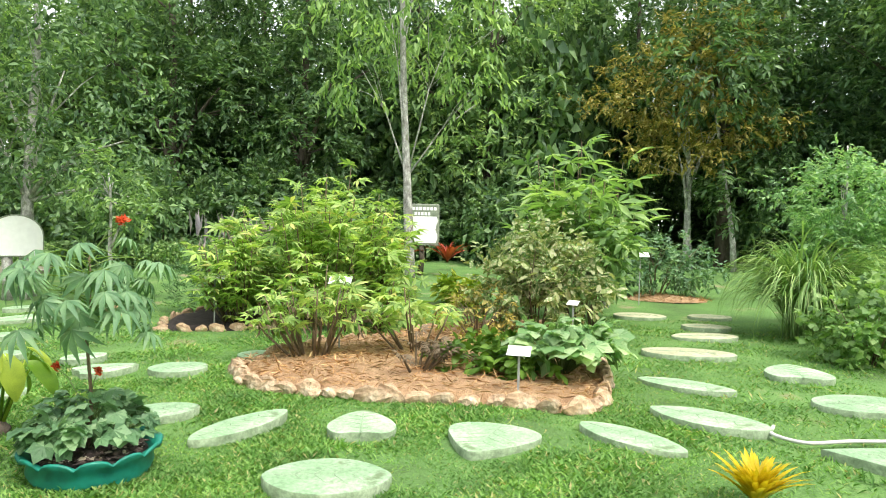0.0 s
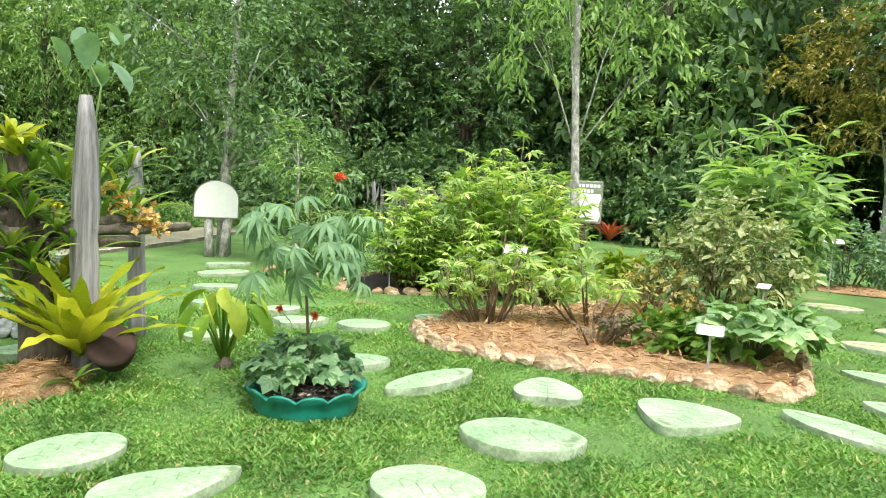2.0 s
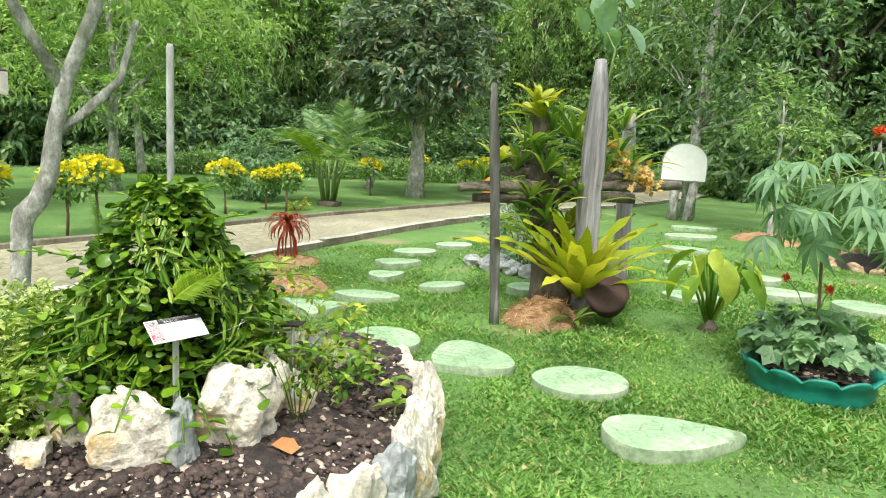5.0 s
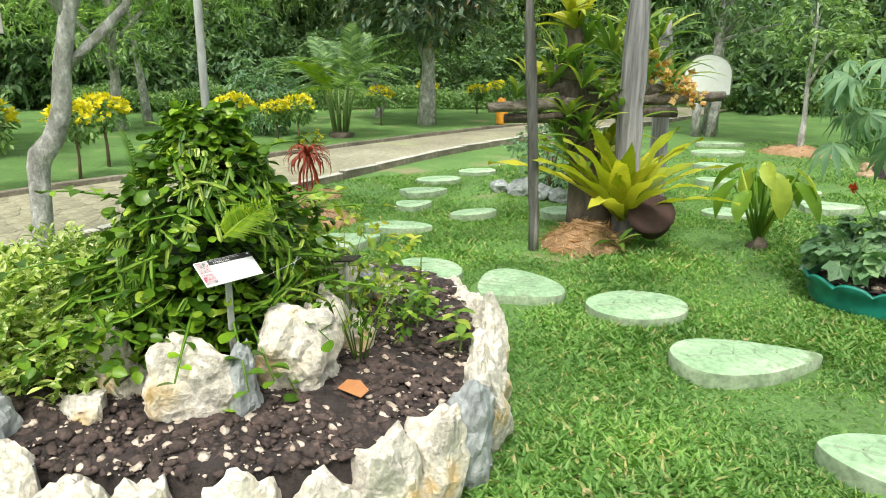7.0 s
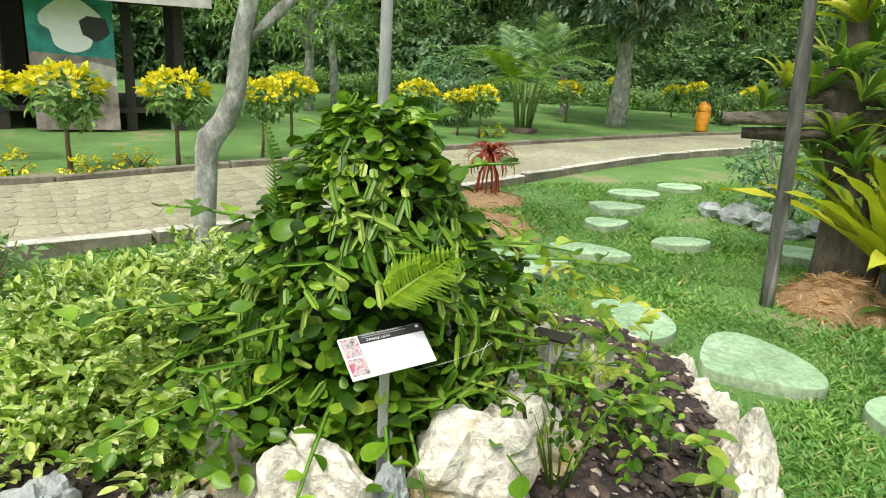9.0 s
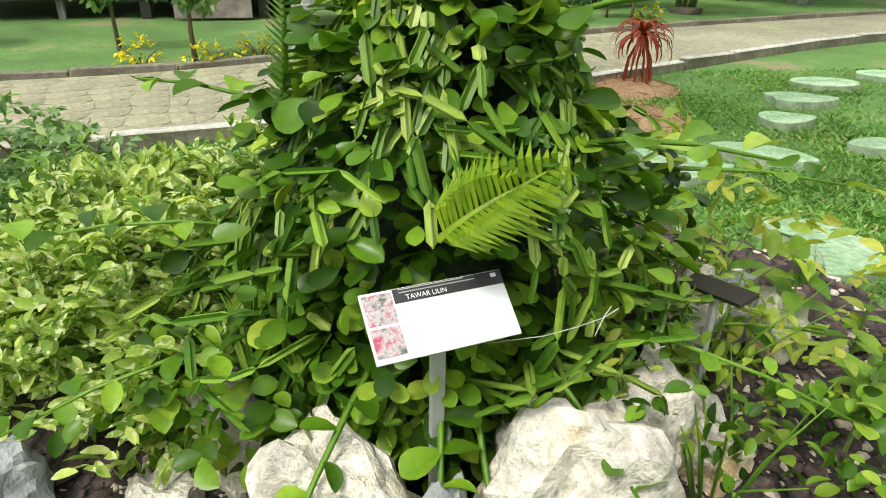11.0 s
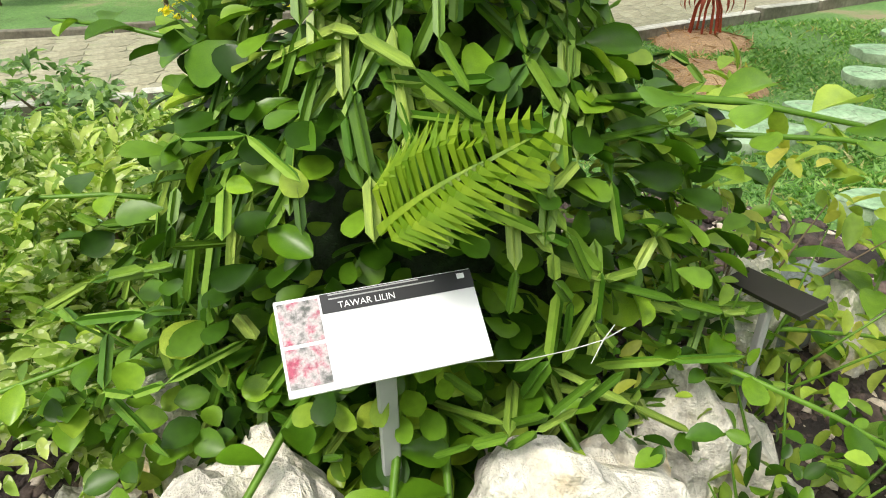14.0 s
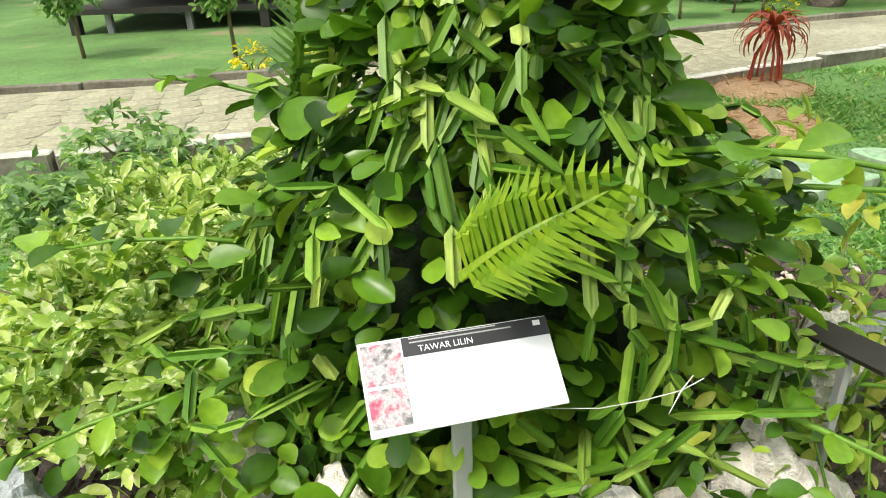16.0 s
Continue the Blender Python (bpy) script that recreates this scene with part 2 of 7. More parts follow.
# low end darkened to paint the shade between the shrub's leaves
M_SHRUBPALE = leaf_mat("variegated_pale_leaves", [(0, (0.1, 0.22, 0.03)), (0.5, (0.33, 0.51, 0.09)), (1, (0.58, 0.7, 0.22))], 0.45, 0.3, spots=((0.6, 0.66, 0.35), 45))
M_CASS = leaf_mat("bright_palmate_leaves", [(0, (0.17, 0.33, 0.08)), (0.5, (0.38, 0.58, 0.18)), (0.9, (0.55, 0.71, 0.3)), (1, (0.68, 0.66, 0.28))], 0.45, 0.4)
M_CORAL = leaf_mat("grey_green_leaves", [(0, (0.09, 0.2, 0.11)), (0.5, (0.17, 0.34, 0.19)), (1, (0.3, 0.48, 0.3))], 0.45, 0.3)
M_NEST = leaf_mat("nest_fern_fronds", [(0, (0.3, 0.4, 0.03)), (0.5, (0.45, 0.52, 0.05)), (1, (0.58, 0.55, 0.08))], 0.35, 0.35, island=False)
M_TARO = leaf_mat("taro_leaves", [(0, (0.12, 0.26, 0.03)), (0.6, (0.22, 0.4, 0.05)), (1, (0.5, 0.6, 0.1))], 0.35, 0.35, island=False)
M_STRAP = leaf_mat("strap_leaves", [(0, (0.09, 0.2, 0.035)), (0.6, (0.18, 0.32, 0.06)), (1, (0.4, 0.5, 0.1))], 0.4, 0.3)
M_LEMON = leaf_mat("lemongrass_blades", [(0, (0.14, 0.29, 0.11)), (0.5, (0.26, 0.44, 0.17)), (1, (0.46, 0.6, 0.3))], 0.45, 0.3)
M_YELLOW = leaf_mat("yellow_petals", [(0, (0.78, 0.66, 0.01)), (1, (0.92, 0.84, 0.06))], 0.5, 0.3)
M_ORANGE = leaf_mat("orange_petals", [(0, (0.6, 0.22, 0.04)), (0.5, (0.75, 0.5, 0.2)), (1, (0.85, 0.7, 0.4))], 0.5, 0.3)
M_REDPETAL = leaf_mat("red_petals", [(0, (0.65, 0.06, 0.02)), (1, (0.8, 0.14, 0.05))], 0.5, 0.2)
M_REDLEAF = leaf_mat("red_leaves", [(0, (0.2, 0.035, 0.02)), (0.6, (0.38, 0.07, 0.04)), (1, (0.4, 0.2, 0.08))], 0.5, 0.25)
M_PURPLE = leaf_mat("lavender_spikes", [(0, (0.28, 0.26, 0.33)), (1, (0.45, 0.42, 0.5))], 0.6, 0.2)
M_CROTON = leaf_mat("yellow_croton_leaves", [(0, (0.5, 0.36, 0.02)), (0.6, (0.75, 0.58, 0.03)), (1, (0.85, 0.72, 0.1))], 0.4, 0.3)
M_WHITE = plain_mat("white_board", (0.88, 0.89, 0.9), 0.45, 0, 0.03)
M_BLACK = plain_mat("black_print", (0.03, 0.03, 0.032), 0.4)
M_STAKE = plain_mat("grey_stake", (0.42, 0.43, 0.42), 0.5, 0.1)
M_TYRE = plain_mat("turquoise_painted_tyre", (0.012, 0.22, 0.16), 0.45, 0, 0.2)
M_TERRA = plain_mat("dark_clay", (0.05, 0.026, 0.02), 0.85, 0, 0.25)
M_BIN = plain_mat("orange_plastic", (0.75, 0.32, 0.03), 0.45)
M_DARKWOOD = plain_mat("dark_stained_wood", (0.03, 0.026, 0.022), 0.6)
M_HOSE = plain_mat("pale_hose", (0.6, 0.6, 0.58), 0.45)
M_TEAL = plain_mat("teal_print", (0.03, 0.3, 0.27), 0.5, 0, 0.4, 2.0)
M_TAUPE = plain_mat("taupe_print", (0.3, 0.25, 0.23), 0.5, 0, 0.35, 3.0)
M_PALE = plain_mat("pale_grey_print", (0.55, 0.53, 0.5), 0.5, 0, 0.2, 3.0)
M_PHOTO = rough_mat("pink_photo_print", [(0.38, (0.12, 0.13, 0.12)), (0.5, (0.55, 0.5, 0.5)), (0.62, (0.45, 0.08, 0.14))], 45, 0.5, 0.0001, 0.0)
M_WOODBOARD = rough_mat("green_grey_sign_wood", [(0.3, (0.16, 0.2, 0.14)), (0.7, (0.32, 0.36, 0.28))], 5, 0.8, 0.004, 0.5)
M_BROWNLEAF = plain_mat("dry_leaf", (0.45, 0.2, 0.07), 0.7)
M_CONCPOST = rough_mat("pale_round_post", [(0.3, (0.22, 0.24, 0.23)), (0.7, (0.45, 0.47, 0.46))], 4, 0.9, 0.006, 0.5, (1, 1, 0.3))

# ---- geometry helpers ----
rng = np.random.default_rng(7)


def mesh_of(name, verts, faces, mat, smooth=False):
    """A mesh from lists or arrays; triangle arrays go in fast."""
    me = bpy.data.meshes.new(name)
    if isinstance(faces, np.ndarray):
        k = faces.shape[1]
        me.vertices.add(len(verts))
        me.vertices.foreach_set("co", np.asarray(verts, np.float32).ravel())
        me.loops.add(faces.size)
        me.loops.foreach_set("vertex_index", faces.astype(np.int32).ravel())
        me.polygons.add(len(faces))
        me.polygons.foreach_set("loop_start", np.arange(0, faces.size, k, dtype=np.int32))
        me.update(calc_edges=True)
    else:
        me.from_pydata([tuple(v) for v in verts], [], faces)
        me.update()
    if smooth:
        me.polygons.foreach_set("use_smooth", np.ones(len(me.polygons), bool))
    me.materials.append(mat)
    return me


class Shape:
    """Collects pieces of one mesh."""

    def __init__(self):
        self.v, self.f = [], []

    def add(self, verts, faces):
        n = len(self.v)
        self.v += [tuple(p) for p in verts]
        self.f += [tuple(i + n for i in f) for f in faces]
        return self

    def mesh(self, name, mat, smooth=False):
        return mesh_of(name, self.v, self.f, mat, smooth)


def part(name, me, parent, label=""):
    ob = new(name, me)
    ob.parent = parent
    return tagged(ob, label) if label else ob


def thing(name, m, label, category, group="", kind=""):
    ob = new(name)
    ob.empty_display_size = 0.1
    ob.matrix_basis = m
    return tagged(ob, label, category, group, kind)


def rise(x, y):
    """Height of the ground: level garden, rising gently towards the woods."""
    s = np.clip((np.asarray(y, float) - 14.0) / 16.0, 0, 1)
    return 0.55 * s * s * (3 - 2 * s)


def tube(path, radii, sides=8, wobble=0.0, close=True):
    path = [Vector(p) for p in path]
    verts, faces = [], []
    ref = Vector((0.31, 0.17, 0.94))
    for i, p in enumerate(path):
        d = (path[min(i + 1, len(path) - 1)] - path[max(i - 1, 0)]).normalized()
        u = d.cross(Vector((1, 0.2, 0)) if abs(d.z) > 0.7 else ref).normalized()
        w = d.cross(u)
        for k in range(sides):
            a = 2 * math.pi * k / sides
            r = radii[i] * (1 + wobble * noise.noise(p * 4 + Vector((math.cos(a), math.sin(a), 0)) * 1.3))
            verts.append(p + (u * math.cos(a) + w * math.sin(a)) * r)
    for i in range(len(path) - 1):
        for k in range(sides):
            a, b = i * sides + k, i * sides + (k + 1) % sides
            faces.append((a, b, b + sides, a + sides))
    if close:
        faces.append(tuple(range(sides - 1, -1, -1)))
        faces.append(tuple((len(path) - 1) * sides + k for k in range(sides)))
    return verts, faces


def box(lo, hi, bev=0.0):
    """A box with chamfered upright and top edges."""
    (x0, y0, z0), (x1, y1, z1) = lo, hi
    b = bev
    ring = [(x0 + b, y0), (x1 - b, y0), (x1, y0 + b), (x1, y1 - b), (x1 - b, y1), (x0 + b, y1), (x0, y1 - b), (x0, y0 + b)]
    if b == 0:
        ring = [(x0, y0), (x1, y0), (x1, y1), (x0, y1)]
    n = len(ring)
    cx, cy = (x0 + x1) / 2, (y0 + y1) / 2
    top = [(x + (b if x < cx else -b) * 0.6, y + (b if y < cy else -b) * 0.6) for x, y in ring]
    verts = [(x, y, z0) for x, y in ring] + [(x, y, z1 - b * 0.6) for x, y in ring] + [(x, y, z1) for x, y in top]
    faces = [tuple(range(n - 1, -1, -1)), tuple(2 * n + k for k in range(n))]
    for lvl in range(2):
        for k in range(n):
            a, c = lvl * n + k, lvl * n + (k + 1) % n
            faces.append((a, c, c + n, a + n))
    return verts, faces


def rock_mesh(name, size, mat, seed, level=3, rough=0.3, crag=0.5, block=0.0):
    bm = bmesh.new()
    bmesh.ops.create_icosphere(bm, subdivisions=level, radius=1.0)
    off = Vector((seed * 3.7, seed * 1.9, seed * 5.3))
    planes = [(Vector((random.uniform(-1, 1), random.uniform(-1, 1), random.uniform(-0.6, 1))).normalized(), random.uniform(0.55, 0.85)) for _ in range(7)]
    for v in bm.verts:
        p = v.co.lerp(v.co * (0.92 / max(abs(v.co.x), abs(v.co.y), abs(v.co.z))), block)
        for n, d in planes:
            over = p.dot(n) - d
            if over > 0:
                p -= n * over * crag * 1.5
        f = 1 + rough * (noise.noise(p * 1.4 + off) + 0.5 * noise.noise(p * 3.3 + off) + 0.3 * noise.noise(p * 7.5 + off) + 0.14 * noise.noise(p * 16 + off))
        v.co = Vector((p.x * size[0], p.y * size[1], p.z * size[2])) * f
    me = bpy.data.meshes.new(name)
    bm.to_mesh(me)
    bm.free()
    me.materials.append(mat)
    return me


# ---- leaf templates: length 1 along +y, normal +z ----
def kite(width=0.4, fold=0.1, belly=0.45):
    v = np.array([(0, 0, 0), (-width / 2, belly, fold), (0, 1, -0.08), (width / 2, belly, fold)], float)
    return v, np.array([(0, 2, 1), (0, 3, 2)])


def oval(width=0.7, fold=0.08, droop=0.12, notch=0.0, rows=((0.0, 0.06), (0.12, 0.55), (0.35, 0.95), (0.6, 1.0), (0.82, 0.7), (1.0, 0.1))):
    v, f = [], []
    for y, w in rows:
        z = -droop * y * y
        v += [(-width / 2 * w, y - notch * (1 - y), z + fold * w), (0, y, z), (width / 2 * w, y - notch * (1 - y), z + fold * w)]
    for r in range(len(rows) - 1):
        a = 3 * r
        for q in ((a, a + 1, a + 4, a + 3), (a + 1, a + 2, a + 5, a + 4)):
            f += [(q[0], q[1], q[2]), (q[0], q[2], q[3])]
    return np.array(v, float), np.array(f)


BLUNT = ((0.0, 0.05), (0.14, 0.36), (0.38, 0.8), (0.62, 1.0), (0.82, 0.92), (0.94, 0.6), (1.0, 0.14))


def lobed(lobes=7, spread=250, lobe_w=0.26, droop=0.2, inner=0.0, split=0.0):
    """A palmate leaf of narrow lobes round the end of its stalk."""
    v, f = [], []
    for i in range(lobes):
        u = i / (lobes - 1) * 2 - 1
        a = radians(spread / 2 * u)
        ln = 0.62 - 0.25 * abs(u) ** 1.5
        d, s = np.array((math.sin(a), math.cos(a), 0)), np.array((math.cos(a), -math.sin(a), 0))
        o = np.array((0, 0.36, 0))
        n = len(v)
        v += [o, o + d * ln * 0.5 - s * lobe_w * ln / 2 + (0, 0, -droop * 0.25 + 0.02), o + d * ln * 0.55 + (0, 0, -droop * 0.3 - 0.02), o + d * ln * 0.5 + s * lobe_w * ln / 2 + (0, 0, -droop * 0.25 + 0.02), o + d * ln + (0, 0, -droop * 1.0)]
        f += [(n, n + 2, n + 1), (n, n + 3, n + 2), (n + 1, n + 2, n + 4), (n + 2, n + 3, n + 4)]
    n = len(v)
    v += [np.array((-0.008, 0, 0)), np.array((0.008, 0, 0)), np.array((0, 0.38, 0.01))]
    f.append((n, n + 1, n + 2))
    return np.array(v, float), np.array(f)


def strap_leaf(length, width, up, bend, segs=8, fold=0.25, wave=0.0, tip=0.55, seed=0):
    """A long arching leaf from the origin along +y; up and bend in degrees."""
    v, f = [], []
    p, a = np.array((0.0, 0.0, 0.0)), radians(up)
    for i in range(segs + 1):
        u = i / segs
        w = width * (0.35 + 0.65 * min(1, u / 0.35)) * (1 if u < tip else max(0.03, 1 - ((u - tip) / (1 - tip)) ** 1.6))
        wz = wave * width * math.sin(u * 17 + seed)
        nrm = np.array((0, -math.sin(a), math.cos(a)))
        v += [p + (-w / 2, 0, 0) + nrm * (fold * w / 2 + wz), p, p + (w / 2, 0, 0) + nrm * (fold * w / 2 - wz)]
        p = p + np.array((0, math.cos(a), math.sin(a))) * length / segs
        a -= radians(bend) / segs * (0.4 + 1.2 * u)
    for r in range(segs):
        b = 3 * r
        f += [(b, b + 1, b + 4, b + 3), (b + 1, b + 2, b + 5, b + 4)]
    return v, f


def frond_shape(length=0.5, pairs=16, leaflet=0.16, width=0.018, curve=0.5, lift=0.25):
    """A pinnate frond along +y."""
    v, f = [], []

    def rail(u):
        return np.array((0, u * length, -curve * length * u * u * 0.5))

    for i in range(12):
        a, b = rail(i / 12), rail((i + 1) / 12)
        n = len(v)
        r0, r1 = 0.006 * (1 - i / 14), 0.006 * (1 - (i + 1) / 14)
        v += [a + (-r0, 0, 0.003), a + (r0, 0, 0.003), b + (r1, 0, 0.003), b + (-r1, 0, 0.003)]
        f.append((n, n + 1, n + 2, n + 3))
    for i in range(pairs):
        u = 0.1 + 0.9 * i / (pairs - 1)
        ln = leaflet * (0.55 + 0.45 * math.sin(math.pi * min(1, u * 0.9 + 0.15))) * (1 if u < 0.85 else 0.75)
        for s in (-1, 1):
            o = rail(u)
            d = np.array((s * 0.86, 0.5, lift - 0.1 * u))
            q = np.array((-0.5 * s, 0.86, 0)) * width / 2
            n = len(v)
            m, t = o + d * ln * 0.5, o + d * ln + (0, 0, -0.25 * ln)
            v += [o - q * 0.5, o + q * 0.5, m + q + (0, 0, 0.01), t, m - q + (0, 0, 0.01)]
            f += [(n, n + 1, n + 2, n + 4), (n + 4, n + 2, n + 3)]
    return v, f


def frames(d, n):
    d = d / np.linalg.norm(d, axis=1, keepdims=True)
    x = np.cross(d, n)
    ln = np.linalg.norm(x, axis=1, keepdims=True)
    x = np.where(ln < 1e-4, np.array((1.0, 0, 0)), x / np.maximum(ln, 1e-4))
    return np.stack([x, d, np.cross(x, d)], -1)


def scatter(template, pos, d, n, size):
    """One leaf at each place; returns vertices and triangles."""
    tv, tf = template
    r = frames(np.asarray(d, float), np.asarray(n, float))
    v = np.einsum("nij,kj->nki", r, tv) * np.asarray(size)[:, None, None] + np.asarray(pos)[:, None]
    f = tf[None] + (np.arange(len(pos)) * len(tv))[:, None, None]
    return v.reshape(-1, 3), f.reshape(-1, 3)


def sphere_dirs(k):
    d = rng.normal(size=(k, 3))
    return d / np.linalg.norm(d, axis=1, keepdims=True)


def sprays(blobs, twigs, per, twig_len, size, droop=0.3, shell=0.55, flat=0.5):
    """Leaves along short twigs, spread over round clumps (x, y, z, rx, ry, rz)."""
    b = np.array(blobs, float)
    vol = b[:, 3] * b[:, 4] + b[:, 4] * b[:, 5]
    pick = rng.choice(len(b), twigs, p=vol / vol.sum())
    out = sphere_dirs(twigs)
    rad = shell + (1 - shell) * rng.random(twigs) ** 0.5
    lump = 1 + 0.25 * np.sin(out[:, 0] * 5 + pick) * np.sin(out[:, 1] * 4 + 2 * pick) + 0.12 * np.sin(out[:, 2] * 9 + pick)
    base = b[pick, :3] + out * b[pick, 3:] * (rad * lump)[:, None]
    td = out + 0.7 * rng.normal(size=(twigs, 3))
    td[:, 2] -= droop
    td /= np.linalg.norm(td, axis=1, keepdims=True)
    u = np.tile(np.arange(per) / per, twigs)
    td, base, k = np.repeat(td, per, 0), np.repeat(base, per, 0), twigs * per
    side = np.cross(td, np.array((0, 0, 1.0)) + 0.3 * rng.normal(size=(k, 3))) * np.where(np.arange(k) % 2, 1, -1)[:, None]
    pos = base + td * (u * twig_len)[:, None]
    d = td * 0.6 + side + 0.35 * rng.normal(size=(k, 3))
    d[:, 2] -= droop * 0.8
    n = np.array((0, 0, 1.0)) + flat * rng.normal(size=(k, 3))
    return pos, d, n, size * rng.uniform(0.65, 1.25, k)


def crown_mesh(name, blobs, twigs, per, twig_len, size, mat, template=None, **kw):
    v, f = scatter(template or kite(), *sprays(blobs, twigs, per, twig_len, size, **kw))
    return mesh_of(name, v, f, mat)


def trunk_path(h, lean=(0, 0), wave=0.1, steps=9, seed=0):
    return [(lean[0] * u + wave * noise.noise((u * 2.3, seed, 0.5)), lean[1] * u + wave * noise.noise((u * 2.3, seed, 7.5)), h * u - 0.15 * (u == 0)) for u in [i / steps for i in range(steps + 1)]]


def tree(name, m, h, r, blobs, bark, leaf, label, lean=(0, 0), twigs=700, per=8, twig_len=0.6, size=0.24, wave=0.25, group="", seed=1, limbs=True, limb=0.5, template=None, **kw):
    t = thing(name, m, label, "tree", group)
    path = trunk_path(h, lean, wave, seed=seed)
    part("trunk", Shape().add(*tube(path, [r * (1.25 - 0.3 * min(1, i / 2) - 0.85 * i / 10) for i in range(len(path))], 9, 0.12)).mesh("trunk", bark, True), t)
    if limbs:
        for i, b in enumerate(blobs):
            s = Shape()
            k = max(2, min(len(path) - 2, int(b[2] / h * 9) - 2))
            a, e = Vector(path[k]), Vector(b[:3])
            mid = a.lerp(e, 0.5) + Vector((0, 0, 0.12 * (e - a).length))
            s.add(*tube([a, a.lerp(mid, 0.6), mid, mid.lerp(e, 0.6), e], [r * limb, r * limb * 0.8, r * limb * 0.6, r * limb * 0.4, r * 0.08], 6, 0.1))
            for q in range(3):
                w = Vector((random.uniform(-1, 1) * b[3], random.uniform(-1, 1) * b[4], random.uniform(-0.6, 0.8) * b[5])) * 0.8
                s.add(*tube([mid, mid.lerp(e + w, 0.55) + Vector((0, 0, 0.1)), e + w], [r * limb * 0.4, r * limb * 0.26, r * 0.04], 5))
            part("limb", s.mesh("limb", bark, True), t)
    part("crown", crown_mesh("crown", blobs, twigs, per, twig_len, size, leaf, template, **kw), t)
    return t


def bush(name, m, blobs, leaf, label, twigs=300, per=6, twig_len=0.2, size=0.1, stems=7, height=0.6, spread=0.25, stem_r=0.012, template=None, stem_mat=None, category="shrub", group="", **kw):
    t = thing(name, m, label, category, group)
    for i in range(stems):
        s = Shape()
        a = 2 * math.pi * i / stems + random.random()
        q = spread * random.uniform(0.5, 1.2)
        s.add(*tube([(0.15 * q * math.cos(a), 0.15 * q * math.sin(a), -0.03), (0.5 * q * math.cos(a), 0.5 * q * math.sin(a), height * 0.5), (q * math.cos(a + 0.2), q * math.sin(a + 0.2), height * random.uniform(0.8, 1.0))], [stem_r, stem_r * 0.8, stem_r * 0.3], 5))
        part("stem", s.mesh("stem", stem_mat or M_TWIG, True), t)
    part("leaves", crown_mesh("leaves", blobs, twigs, per, twig_len, size, leaf, template or kite(0.5), **kw), t)
    return t

# ---- the ground: one sheet to the horizon ----
def smooth_line(points, steps=8):
    """A soft curve through the points."""
    p = [Vector((*q, 0)) for q in points]
    p = [p[0] * 2 - p[1]] + p + [p[-1] * 2 - p[-2]]
    out = []
    for i in range(1, len(p) - 2):
        for k in range(steps):
            t = k / steps
            a, b, c, d = p[i - 1 : i + 3]
            q = 0.5 * ((2 * b) + (c - a) * t + (2 * a - 5 * b + 4 * c - d) * t * t + (3 * b - a - 3 * c + d) * t ** 3)
            out.append((q.x, q.y))
    return out + [tuple(points[-1])]


def inside(px, py, poly):
    hit = np.zeros(np.shape(px), bool)
    for (x0, y0), (x1, y1) in zip(poly, poly[1:] + poly[:1]):
        cross = (y0 > py) != (y1 > py)
        with np.errstate(divide="ignore", invalid="ignore"):
            hit ^= cross & (px < (x1 - x0) * (py - y0) / ((y1 - y0) or 1e-9) + x0)
    return hit


xs = np.concatenate([[-400, -150, -80, -50, -36], np.arange(-28, 16, 0.4), [18, 22, 30, 45, 80, 150, 400]])
ys = np.concatenate([[-400, -150, -60, -30, -16, -10], np.arange(-6, 32, 0.4), [34, 40, 50, 80, 150, 400]])
gx, gy = np.meshgrid(xs, ys)
gz = rise(gx, gy) + 0.02 * np.sin(gx * 1.3 + 0.7 * gy) * np.sin(gy * 0.9) - 0.012
nx = len(xs)
idx = np.arange(len(ys) * nx).reshape(len(ys), nx)
quads = np.stack([idx[:-1, :-1], idx[:-1, 1:], idx[1:, 1:], idx[1:, :-1]], -1).reshape(-1, 4)
tagged(new("ground", mesh_of("ground", np.stack([gx, gy, gz], -1).reshape(-1, 3), quads, M_LAWN, True)), "short green lawn with worn earthy patches", "lawn", kind="structure")

# ---- curving paved path with kerbs ----
NEAR = smooth_line([(-5.3, -9), (-6.1, -4), (-6.75, -1.2), (-7.3, 0.3), (-8.45, 2.4), (-9.35, 4.0), (-10.45, 6.0), (-11.35, 8.1), (-12.2, 11), (-13.2, 15), (-14.2, 20)])
FAR = smooth_line([(-7.4, -10), (-8.2, -5), (-8.85, -1.8), (-9.65, 0.0), (-10.5, 1.9), (-11.5, 3.9), (-12.3, 5.8), (-13.1, 8.0), (-13.9, 10.3), (-15.0, 14.5), (-16.1, 20)])
s = Shape()
cols = 7
for a, b in zip(NEAR, FAR):
    for k in range(cols):
        u = k / (cols - 1)
        x, y = a[0] + (b[0] - a[0]) * u, a[1] + (b[1] - a[1]) * u
        s.v.append((x, y, 0.035 + float(rise(x, y)) + 0.03 * math.sin(math.pi * u)))
for i in range(len(NEAR) - 1):
    for k in range(cols - 1):
        a = i * cols + k
        s.f.append((a, a + cols, a + cols + 1, a + 1))
path_ob = tagged(new("road_path", s.mesh("path", M_PATH, True)), "curving pale concrete footpath with worn stone pattern", "path", kind="structure")


